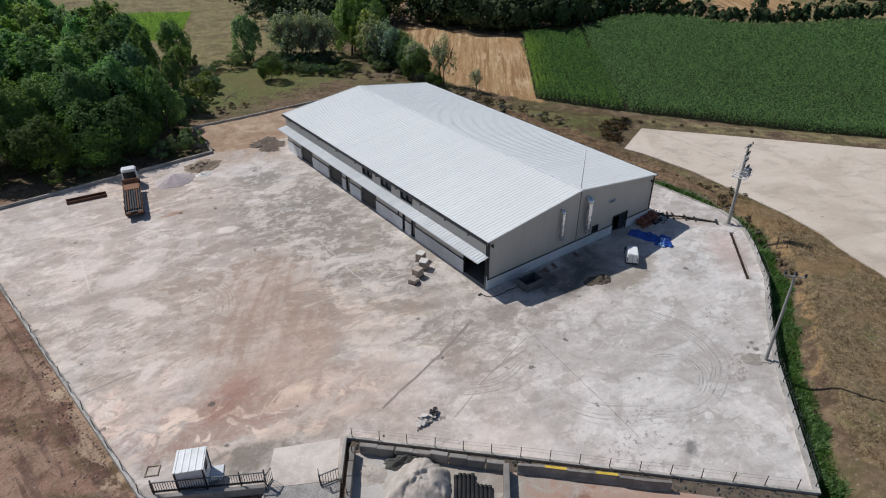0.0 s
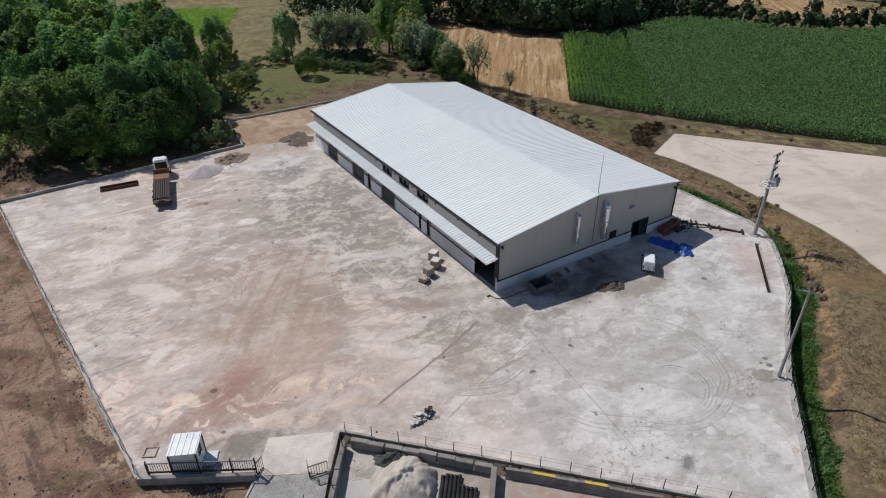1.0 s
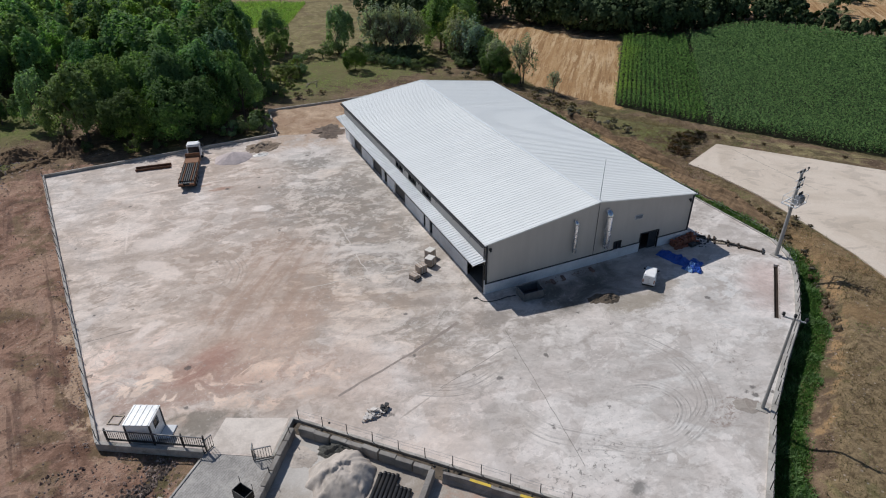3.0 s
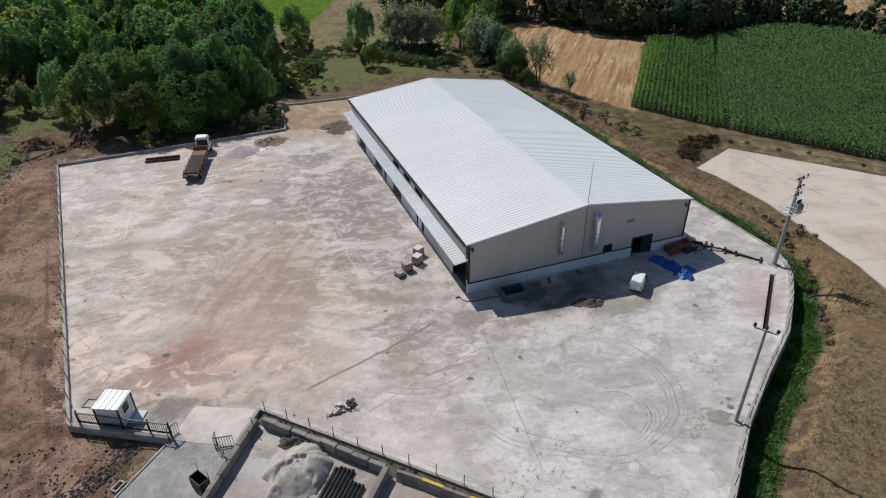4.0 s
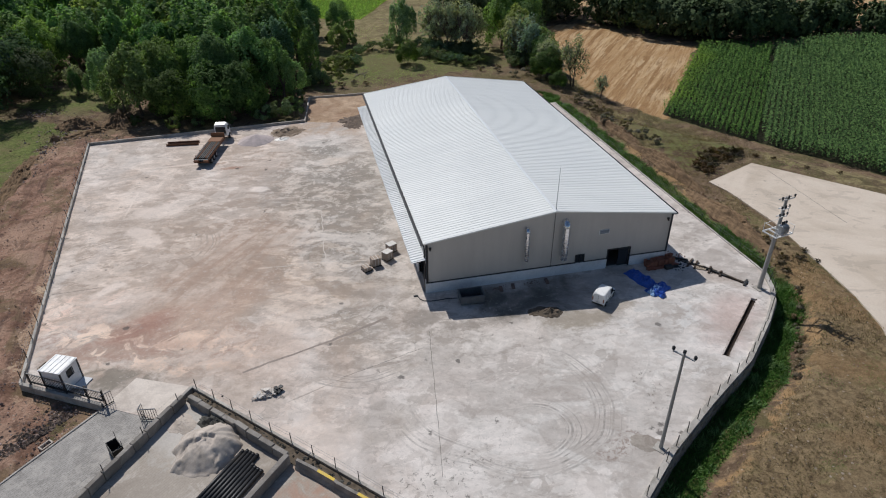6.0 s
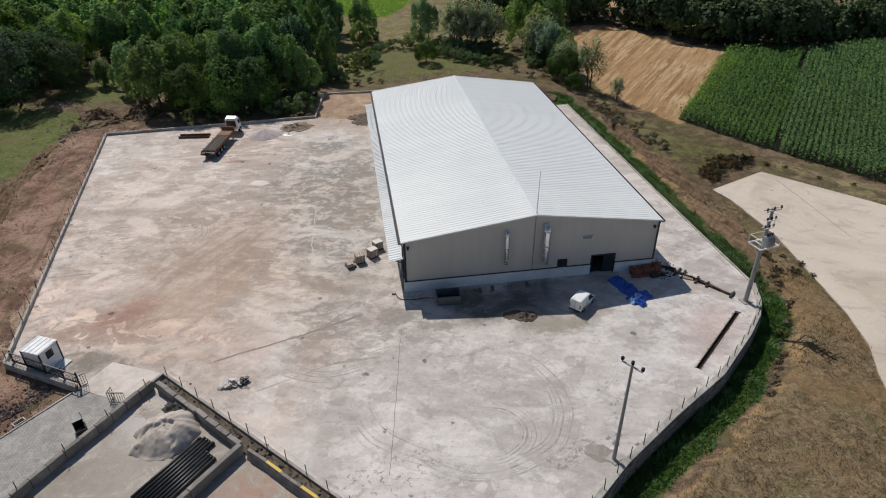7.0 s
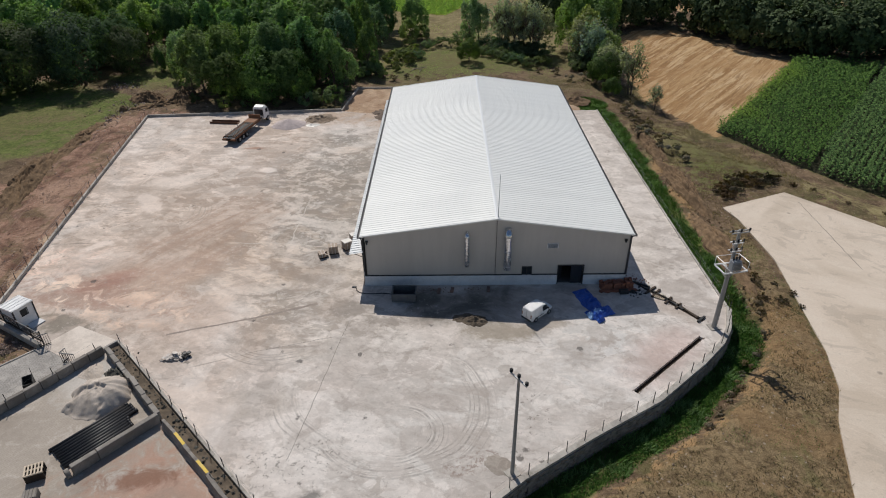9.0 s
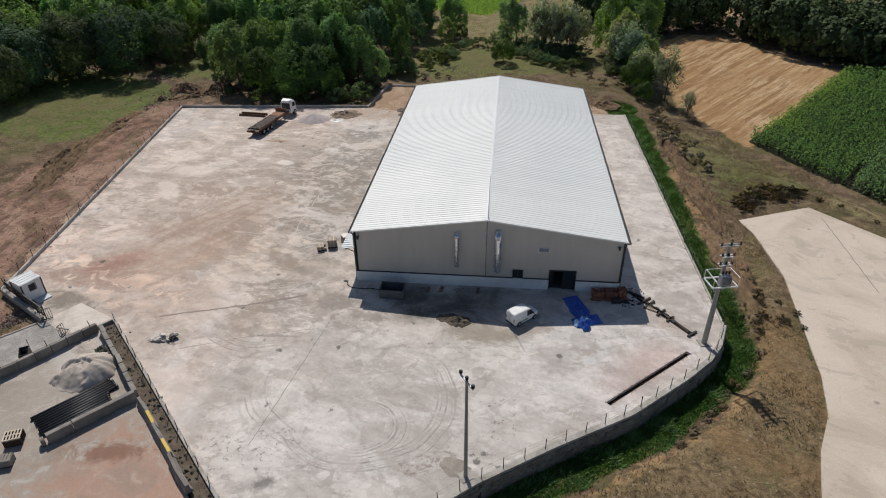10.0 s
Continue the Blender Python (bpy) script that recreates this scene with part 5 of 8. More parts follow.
fence(WEST, 3.1, 0.42, 1.1, "row of thin black fence posts on a low wall", 2, 0.12)
fence(SOUTH, 2.4, 0.28, 1.15, "row of thin black fence posts in front of the storage compound", 2, 0.05)
fence(EAST, 2.02, 0.18, 1.25, "row of thin black fence posts on the stone retaining wall", 3, 0.03)
fence([(-24.4, -11.7), (-30.1, -19.9), (-36.5, -29.5)], 4.1, 1.26, 0.75, "row of thin black posts on the concrete blocks beside the drive", 1, 0.06)
fence(EASTK, 4.0, 0.12, 1.1, "row of thin black fence posts above the ditch", 2, 0.05)


def stone_wall(points):
    """The retaining wall: a cast coping on coursed rubble stones."""
    own = thing("retaining_wall", "rough stone retaining wall above the green ditch", "wall", kind="structure")
    bm = bmesh.new()
    for a, b in zip(points[:-1], points[1:]):
        vs = bar(bm, (*a, -2.3), (*b, -2.3), 0.4, 2.2)
    part("core", bm, M_MUD, own)
    for a, b in zip(points[:-1], points[1:]):
        a, b = Vector(a), Vector(b)
        d = b - a
        k = max(1, round(d.length / 3.5))
        for i in range(k):
            p, q = a + d * (i / k), a + d * ((i + 1) / k)
            bm = bmesh.new()
            bar(bm, (p.x, p.y, -0.1), (q.x, q.y, -0.1), 0.5, 0.28)
            part("coping", bm, M_KERB, own)
    return own


def stones_for(own, points):
    shapes = []
    for k in range(10):
        bm = bmesh.new()
        box(bm, 0, 0, -0.5, 1, 1, 1, None, 0.14)
        for v in bm.verts:
            v.co += Vector(random.uniform(-0.07, 0.07) for _ in range(3))
        me = bpy.data.meshes.new("stone")
        bm.to_mesh(me)
        bm.free()
        me.materials.append(M_STONE)
        shapes.append(me)
    left = 295
    for row in range(5):
        for a, b in zip(points[:-1], points[1:]):
            a, b = Vector(a), Vector(b)
            d = (b - a)
            n = Vector((d.y, -d.x)).normalized()
            s = random.uniform(0, 0.4)
            while s < d.length and left > 0:
                w = random.uniform(0.55, 1.1)
                p = a + d * min(1, (s + w / 2) / d.length) + n * (0.2 + random.uniform(-0.03, 0.05))
                ob = new("stone", random.choice(shapes))
                ob.parent = own
                ob.matrix_local = Matrix.Translation((p.x, p.y, -0.32 - row * 0.40 + random.uniform(-0.04, 0.04))) @ Matrix.Rotation(math.atan2(d.y, d.x), 4, "Z") @ Matrix.Diagonal((w * 0.97, 0.32, 0.38, 1))
                s += w
                left -= 1


RETAIN = stone_wall(EAST)

# ---------- trees, crops and grass ----------
def leaf_quads(rng, centres, normals, size, jitter=0.24, stretch=1.5):
    """A small pointed leaf clump for each centre, turned at random about the given outward direction."""
    k = len(centres)
    n = normals + rng.normal(0, jitter, (k, 3))
    n /= np.linalg.norm(n, axis=1, keepdims=True) + 1e-9
    t = np.cross(n, rng.normal(0, 1, (k, 3)))
    t /= np.linalg.norm(t, axis=1, keepdims=True) + 1e-9
    b = np.cross(n, t)
    s = size * rng.uniform(0.6, 1.35, (k, 1))
    v = np.stack([centres - t * s * stretch * 0.5, centres + b * s * 0.5 + n * s * 0.12, centres + t * s * stretch * 0.5, centres - b * s * 0.5 + n * s * 0.12], 1)
    return v.reshape(-1, 3)


def quads_mesh(name, verts, material):
    k = len(verts) // 4
    me = bpy.data.meshes.new(name)
    me.vertices.add(4 * k)
    me.vertices.foreach_set("co", verts.astype(np.float32).ravel())
    me.loops.add(4 * k)
    me.loops.foreach_set("vertex_index", np.arange(4 * k, dtype=np.int32))
    me.polygons.add(k)
    me.polygons.foreach_set("loop_start", np.arange(0, 4 * k, 4, dtype=np.int32))
    me.update(calc_edges=True)
    me.validate()
    me.materials.append(material)
    return me


def crown_points(rng, tall, wide, base, lobes, count, ragged=0.25, taper=0.0):
    """Leaf places on a lumpy dome: boughs bulge out of it and pointed sprays stick out of the boughs.
    taper: how much narrower it is above; ragged: how deep the gaps between the boughs go."""
    mid, half = (tall + base) / 2, (tall - base) / 2
    boughs = rng.normal(0, 1, (lobes, 3))
    boughs[:, 2] = boughs[:, 2] * 0.8 + 0.25
    boughs /= np.linalg.norm(boughs, axis=1, keepdims=True)
    swell = rng.uniform(0.35, 1.0, lobes)
    tips = boughs[rng.integers(0, lobes, lobes * 7)] + rng.normal(0, 0.2, (lobes * 7, 3))
    tips /= np.linalg.norm(tips, axis=1, keepdims=True)
    d = tips[rng.integers(0, len(tips), count)] + rng.normal(0, 0.085, (count, 3))
    d /= np.linalg.norm(d, axis=1, keepdims=True)
    near = d @ boughs.T
    bump = (swell * np.exp((near - 1) * 13.0)).max(1)
    point = np.exp(((d @ tips.T).max(1) - 1) * 160.0)
    deep = rng.random(count) ** 1.8
    rad = 1.02 - 0.55 * ragged + 0.6 * ragged * bump + 0.1 * point - 0.34 * deep * (0.5 + ragged) + rng.normal(0, 0.025, count)
    u = d[:, 2]
    flat = np.hypot(d[:, 0], d[:, 1]) + 1e-6
    slim = (1 - taper * (u + 1) / 2) * np.where(u < 0, np.minimum(flat ** -0.65, 2.2) * (1 + 0.1 * u), 1.0)
    p = np.stack([d[:, 0] * wide * slim, d[:, 1] * wide * slim, mid + u * half * 0.98], -1)
    p = np.array([0, 0, mid]) + (p - np.array([0, 0, mid])) * rad[:, None]
    p[:, 2] += 0.1 * half * point * (0.4 + bump)
    n = d * np.array([1, 1, 0.9]) * 0.75 + (d - boughs[near.argmax(1)] * 0.8) * 0.9 + np.array([0, 0, 0.35])
    ok = p[:, 2] > base * 0.55
    return p[ok], n[ok]


def make_tree(seed, tall, wide, base, material, lobes=16, count=2400, leaf=0.42, label="", ragged=0.25, category="tree", stems=1, name="tree", taper=0.0, loose=0.24, boughs=0):
    rng = np.random.default_rng(seed)
    own = thing(name, label, category)
    bm = bmesh.new()
    for s in range(stems):
        foot = Vector((rng.uniform(-0.3, 0.3) * (stems - 1), rng.uniform(-0.3, 0.3) * (stems - 1), -0.3))
        fork = Vector((foot.x * 2 + rng.uniform(-0.3, 0.3), foot.y * 2 + rng.uniform(-0.3, 0.3), base + (tall - base) * 0.25))
        rod(bm, foot, fork, (0.022 * tall + 0.04) / stems ** 0.6, (0.012 * tall + 0.02) / stems ** 0.6, 7)
        for k in range(6):
            a = k * math.tau / 6 + rng.uniform(-0.4, 0.4)
            e = fork + Vector((math.cos(a) * wide * 0.55, math.sin(a) * wide * 0.55, (tall - base) * rng.uniform(0.1, 0.5)))
            rod(bm, fork - Vector((0, 0, rng.uniform(0, 0.6))), e, 0.007 * tall + 0.015, 0.02, 5)
            for _ in range(boughs):
                f = fork.lerp(e, rng.uniform(0.35, 1.0))
                tip = f + Vector((rng.normal(0, wide * 0.16) + math.cos(a) * wide * 0.16, rng.normal(0, wide * 0.16) + math.sin(a) * wide * 0.16, (tall - base) * rng.uniform(0.12, 0.34)))
                rod(bm, f, tip, 0.004 * tall + 0.01, 0.012, 4)
    part("trunk", bm, M_BARK, own)
    c, n = crown_points(rng, tall, wide, base, lobes, count, ragged, taper)
    crown = new("crown", quads_mesh("crown", leaf_quads(rng, c, n, leaf, loose), material))
    crown.parent = own
    return own


def plant(template, x, y, size=1.0, rng=None, z=None, wide=1.0):
    turn = rng.uniform(0, 360) if rng is not None else 0
    ob = copy_thing(template, pose(x, y, ground_at(x, y) if z is None else z, 0, 0, turn))
    ob.scale = (size * wide, size * wide, size)
    return ob


TREES = {
    "broad": make_tree(1, 12.6, 5.0, 0.3, M_LEAF, 46, 8200, 0.27, "tall dark green broadleaf tree with a dense crown", 0.42, taper=0.3, loose=0.36),
    "round": make_tree(2, 9.6, 5.0, 0.1, M_LEAF6, 44, 8400, 0.26, "rounded dark green broadleaf tree", 0.4),
    "slim": make_tree(3, 12.5, 3.2, 0.5, M_LEAF4, 36, 5200, 0.25, "slender fresh green tree", 0.3, taper=0.45, loose=0.5),
    "olive": make_tree(4, 9.0, 3.9, 0.2, M_LEAF2, 36, 5200, 0.25, "olive green tree with a loose crown", 0.5, taper=0.2, loose=0.5),
    "grey": make_tree(5, 7.6, 2.7, 0.4, M_LEAF3, 40, 2500, 0.23, "grey-green willow-like tree with a thin crown", 0.9, stems=3, loose=0.6, boughs=4),
    "thin": make_tree(15, 7.8, 2.6, 1.0, M_LEAF3, 30, 1500, 0.2, "thin grey-green tree with bare boughs showing", 1.0, stems=2, loose=0.7, boughs=5),
    "bush": make_tree(6, 3.2, 1.8, 0.15, M_SHRUB, 12, 1500, 0.22, "low olive green bush", 0.4, "bush", name="bush"),
    "bramble": make_tree(16, 2.4, 2.3, 0.05, M_LEAF5, 14, 1100, 0.2, "low tangle of dusky green brambles", 0.5, "bush", name="bush", loose=0.5),
    "scrub": make_tree(7, 1.25, 1.7, 0.05, M_SCRUB, 14, 800, 0.17, "dark dry scrub on the bank", 0.9, "bush", name="bush"),
    "brush": make_tree(14, 1.5, 1.3, 0.05, M_BRUSH, 9, 420, 0.17, "grey-brown dead brush on the bank", 0.7, "bush", name="bush"),
    "dusky": make_tree(12, 10.0, 5.2, 0.2, M_LEAF5, 52, 7600, 0.25, "rounded dusky grey-green tree with a dense crown", 0.4),
    "tall": make_tree(8, 14.0, 4.7, 0.6, M_LEAF, 34, 2900, 0.44, "tall green tree inside the wood", 0.3, taper=0.3, loose=0.4),
    "pale": make_tree(9, 13.0, 4.2, 0.6, M_LEAF4, 32, 2700, 0.43, "fresh green tree inside the wood", 0.3, taper=0.4, loose=0.5),
    "ash": make_tree(11, 11.0, 3.6, 0.2, M_LEAF7, 34, 4200, 0.26, "grey-green tree with an upright feathery crown", 0.5, taper=0.35, loose=0.5),
    "dull": make_tree(10, 11.0, 4.4, 0.5, M_LEAF2, 30, 2600, 0.43, "olive green tree inside the wood", 0.35, taper=0.2, loose=0.5),
}
TEMPLATE_HOME = {"bramble": (27.8, 98.0), "ash": (-50.0, 84.0), "thin": (49.5, 74.0), "brush": (46.4, 43.0), "broad": (-31.5, 80.0), "round": (-34.6, 67.2), "slim": (-14.5, 74.0), "olive": (-46.0, 76.0), "grey": (46.0, 84.6), "bush": (-18.5, 64.2), "scrub": (55.0, 26.2), "dusky": (-71.5, 80.5), "tall": (-60.0, 110.0), "pale": (-52.0, 108.0), "dull": (-70.0, 100.0)}
for key, (x, y) in TEMPLATE_HOME.items():
    TREES[key].matrix_basis = pose(x, y, ground_at(x, y)) @ Matrix.Scale(1.45 if key in ("dusky", "thin") else 1.0, 4)

rng = np.random.default_rng(11)
# trees that stand singly
for kind, x, y, size in (
        ("round", -27.6, 67.0, 1.14), ("broad", -37.0, 77.0, 1.05), ("round", -22.3, 68.6, 1.08), ("broad", -27.0, 75.5, 1.2), ("broad", -20.8, 77.0, 1.08), ("bush", -15.6, 64.4, 1.1),
        ("bush", -20.4, 65.4, 0.75), ("olive", -42.0, 73.0, 1.5), ("broad", -17.0, 79.0, 0.9), ("slim", -8.3, 87.5, 0.88), ("bush", -9.6, 82.6, 1.2), ("bush", -6.6, 84.6, 1.1),
        ("bush", -4.6, 82.6, 0.8), ("bush", -1.8, 88.5, 0.7), ("bush", 0.6, 94.0, 0.9), ("bush", 1.8, 100.0, 1.0), ("olive", -12.5, 78.0, 0.85), ("dusky", -82.0, 76.5, 1.4),
        ("dusky", -88.5, 67.5, 1.35), ("broad", -93.0, 73.0, 1.2), ("dusky", -88.0, 58.5, 1.3), ("dusky", -95.0, 52.0, 1.35), ("broad", -98.0, 61.0, 1.2), ("dusky", -64.5, 89.0, 1.0),
        ("slim", -57.5, 88.7, 0.5), ("grey", -58.2, 91.5, 0.85), ("olive", -54.0, 89.0, 0.6), ("bush", -6.0, 86.0, 0.9), ("bush", -3.5, 92.0, 1.1), ("bush", -8.0, 92.0, 1.1),
        ("bush", -1.0, 98.0, 0.9), ("broad", 49.0, 112.0, 1.1), ("grey", 48.5, 97.0, 1.3), ("olive", 45.8, 84.5, 0.95), ("round", 44.4, 78.0, 0.7), ("grey", 45.6, 79.5, 1.2),
        ("round", 44.6, 71.2, 0.42), ("thin", 52.0, 65.0, 0.72), ("olive", 47.0, 88.0, 1.0), ("bush", 42.6, 86.0, 1.0), ("broad", 1.4, 119.5, 0.72), ("bush", 3.2, 116.8, 1.2),
        ("bush", -1.0, 116.5, 1.2), ("slim", -7.0, 118.0, 0.8), ("olive", 0.0, 112.0, 0.6), ("broad", 48.5, 103.0, 0.9), ("olive", 46.8, 91.0, 0.9), ("bush", -24.5, 64.0, 0.6),
        ("bush", -35.0, 63.6, 0.8), ("bush", -42.0, 67.0, 0.7), ("bush", -30.5, 63.4, 0.7), ("bush", -12.0, 73.5, 0.9), ("bush", -13.0, 69.0, 0.8), ("scrub", 52.0, 24.4, 1.0),
        ("scrub", 57.2, 26.8, 1.1), ("scrub", 50.4, 22.6, 0.9), ("scrub", 58.8, 27.5, 0.8), ("scrub", 53.5, 27.6, 1.0), ("scrub", 56.2, 28.6, 0.9), ("scrub", 50.8, 25.0, 0.9),
        ("scrub", 59.8, 28.2, 0.6), ("scrub", 49.4, 24.0, 0.55), ("scrub", 61.5, 26.0, 0.4), ("scrub", 63.8, 24.5, 0.3), ("scrub", 66.5, 20.0, 0.3), ("scrub", 70.0, 17.0, 0.3),
        ("scrub", 74.0, 10.0, 0.3), ("brush", 48.1, 34.9, 1.0), ("brush", 44.4, 46.1, 1.2), ("brush", 47.2, 38.6, 1.1), ("brush", 45.6, 40.4, 0.8), ("brush", 46.0, 49.5, 1.2),
        ("brush", 44.8, 53.0, 1.0), ("brush", 45.8, 57.0, 1.2), ("brush", 47.3, 54.2, 0.9), ("brush", 44.9, 61.0, 1.1), ("brush", 46.6, 64.0, 1.0), ("brush", 48.6, 46.0, 0.8),
        ("brush", 37.0, 79.5, 1.0), ("brush", 40.5, 81.0, 1.2), ("brush", 34.5, 84.0, 1.0), ("brush", 43.0, 77.0, 1.0), ("brush", 31.0, 86.0, 0.8), ("scrub", 46.5, -3.0, 0.45),
        ("scrub", 45.2, 1.0, 0.5), ("scrub", 44.6, 6.0, 0.5), ("ash", 16.2, 112.0, 1.15), ("ash", 18.6, 114.0, 0.9), ("thin", 23.8, 105.4, 1.3), ("thin", 26.8, 102.6, 1.38),
        ("thin", 30.4, 100.2, 1.36), ("grey", 25.4, 107.0, 1.25), ("grey", 29.0, 105.0, 1.3), ("grey", 33.0, 102.6, 1.25), ("broad", 42.0, 104.5, 0.9), ("grey", 42.4, 93.5, 1.55),
        ("grey", 43.2, 90.0, 1.5), ("olive", 44.0, 99.5, 1.0), ("olive", 44.0, 97.0, 1.1), ("broad", 45.5, 109.0, 0.85), ("round", 15.2, 95.2, 0.58), ("bush", -12.9, 64.4, 1.25),
        ("bramble", -1.4, 97.2, 1.3), ("bramble", 2.5, 99.0, 1.0), ("bramble", 5.0, 108.5, 0.9), ("bramble", 8.6, 110.5, 1.0), ("bramble", 11.2, 109.0, 1.1), ("bramble", 17.2, 104.5, 1.1),
        ("bramble", 19.8, 101.5, 1.0), ("bramble", 21.6, 99.0, 0.9), ("bramble", 23.4, 97.0, 1.1), ("bramble", 25.2, 95.0, 1.0), ("bramble", 27.0, 93.0, 1.1), ("bramble", 29.8, 90.5, 1.0),
        ("bramble", 32.6, 91.5, 1.0), ("bramble", 40.6, 88.0, 1.0), ("bramble", 31.0, 96.0, 1.2), ("brush", -2.0, 80.5, 0.9), ("brush", 0.8, 82.4, 0.8), ("brush", 3.4, 81.0, 0.7),
        ("brush", 42.9, -7.7, 0.55), ("brush", 43.7, -4.4, 0.5), ("brush", 39.3, -12.0, 0.5), ("brush", 37.2, -15.0, 0.55), ("brush", 35.4, -16.9, 0.5), ("brush", 33.7, -19.0, 0.55),
        ("brush", 32.4, -20.1, 0.5), ("brush", 43.9, -3.0, 0.6), ("brush", 44.9, 0.5, 0.6), ("brush", 45.4, 4.3, 0.45), ("scrub", 44.6, -2.3, 0.4), ("scrub", 45.2, 1.9, 0.45),
        ("brush", 38.2, -13.3, 0.4), ("scrub", 48.4, -1.5, 0.3), ("scrub", 48.2, -4.1, 0.25), ("brush", 36.3, -15.9, 0.45), ("brush", 40.9, -10.5, 0.5), ("scrub", 47.2, 0.2, 0.3),
        ("bramble", 21.0, 106.2, 1.5), ("bramble", 23.2, 104.6, 1.4), ("bramble", 25.4, 101.8, 1.6), ("bramble", 27.4, 100.4, 1.4), ("bramble", 29.2, 98.9, 1.6), ("bramble", 31.4, 99.5, 1.5),
        ("bramble", 34.0, 99.5, 1.5), ("bramble", 41.4, 91.5, 1.5), ("bramble", 42.8, 88.4, 1.5), ("bramble", 14.0, 111.8, 1.4)):
    plant(TREES[kind], x, y, size * rng.uniform(0.94, 1.06) * (1.25 if y > 98 and kind not in ("bush", "bramble", "ash") else 1.0), rng)

# the wood north-west of the yard
WOOD = [(-150.0, 50.0), (-97.0, 58.0), (-88.0, 70.0), (-78.0, 84.0), (-66.0, 91.0), (-58.0, 104.0), (-49.0, 106.0), (-44.5, 96.0), (-45.5, 77.0), (-20.0, 76.0), (-11.0, 88.0), (-6.0, 112.0), (-7.0, 142.0), (-14.0, 160.0), (-30.0, 190.0), (-150.0, 190.0)]
placed = []
tries = 0
while len(placed) < 225 and tries < 9000:
    tries += 1
    x, y = rng.uniform(-140, -6), rng.uniform(64, 188)
    inside = float(poly_dist(np.array([x]), np.array([y]), WOOD)[0])
    gap = 6.0 if y < 120 else 6.4
    if inside > -1.0 or any((x - a) ** 2 + (y - b) ** 2 < gap * gap for a, b in placed):
        continue
    placed.append((x, y))
    if inside > -9 and y < 125:
        kind = rng.choice(["broad", "round", "slim", "olive", "ash"], p=[0.36, 0.14, 0.14, 0.14, 0.22])
    else:
        kind = rng.choice(["tall", "pale", "dull", "ash"], p=[0.5, 0.2, 0.18, 0.12])
    plant(TREES[kind], x, y, rng.uniform(0.8, 1.3), rng, None, rng.uniform(0.95, 1.2))


def far_wood():
    """The closed woods on the far side of the fields, too far and too many to count."""
    g = np.random.default_rng(5)
    edge = [(36.0, 148.0), (53.0, 127.0), (64.0, 133.5), (77.0, 132.5), (86.5, 112.5), (96.0, 97.5), (111.0, 91.5), (128.0, 92.0), (140.0, 90.0), (150.0, 78.5), (154.0, 65.0), (166.0, 54.0), (187.0, 44.0), (207.0, 33.0), (250.0, 8.0)]
    clear = [[(150.0, 112.0), (158.0, 97.0), (172.0, 92.0), (186.0, 100.0), (192.0, 116.0), (172.0, 132.0)], [(172.0, 82.0), (181.0, 66.0), (196.0, 62.0), (206.0, 78.0), (196.0, 94.0)], [(80.0, 160.0), (88.0, 154.0), (94.0, 162.0), (84.0, 174.0)]]
    spots = []
    for p, a in along(edge, 2.6):
        for row in range(3 if p.x < 146 else 1):
            spots.append((p.x - math.sin(a) * (1.5 + row * 4.2) + g.normal(0, 0.8), p.y + math.cos(a) * (1.5 + row * 4.2) + g.normal(0, 0.8), g.uniform(0.8, 1.3) * (1.05 if p.x < 118 else 0.75 if p.x < 146 else 0.5)))
    while len(spots) < 560:
        x, y = g.uniform(34, 290), g.uniform(30, 235)
        behind = min(float(seg_dist(np.array([x]), np.array([y]), a, b)[0]) for a, b in zip(edge[:-1], edge[1:]))
        shape = edge + [(300.0, 60.0), (290.0, 240.0), (40.0, 240.0)]
        if poly_dist(np.array([x]), np.array([y]), shape)[0] > 0 or behind < 12 or any(poly_dist(np.array([x]), np.array([y]), c)[0] < 0 for c in clear):
            continue
        spots.append((x, y, g.uniform(0.7, 1.15) * (1.0 if x < 150 else 0.7)))
    out = []
    for x, y, s in spots:
        c, n = crown_points(g, 10.5 * s, 3.9 * s, 0.3, 14, 430)
        v = leaf_quads(g, c, n, 0.64)
        out.append(v + np.array([x, y, ground_at(x, y) - 0.3]))
    ob = new("woods", quads_mesh("woods", np.concatenate(out), M_FARSHADELEAF))
    return tagged(ob, "closed woods beyond the fields, leaf colour darkened for their shaded side", "woods", "", "stuff")


far_wood()


GAP_A, GAP_B = (66.6, 31.6), (113.5, 90.0)


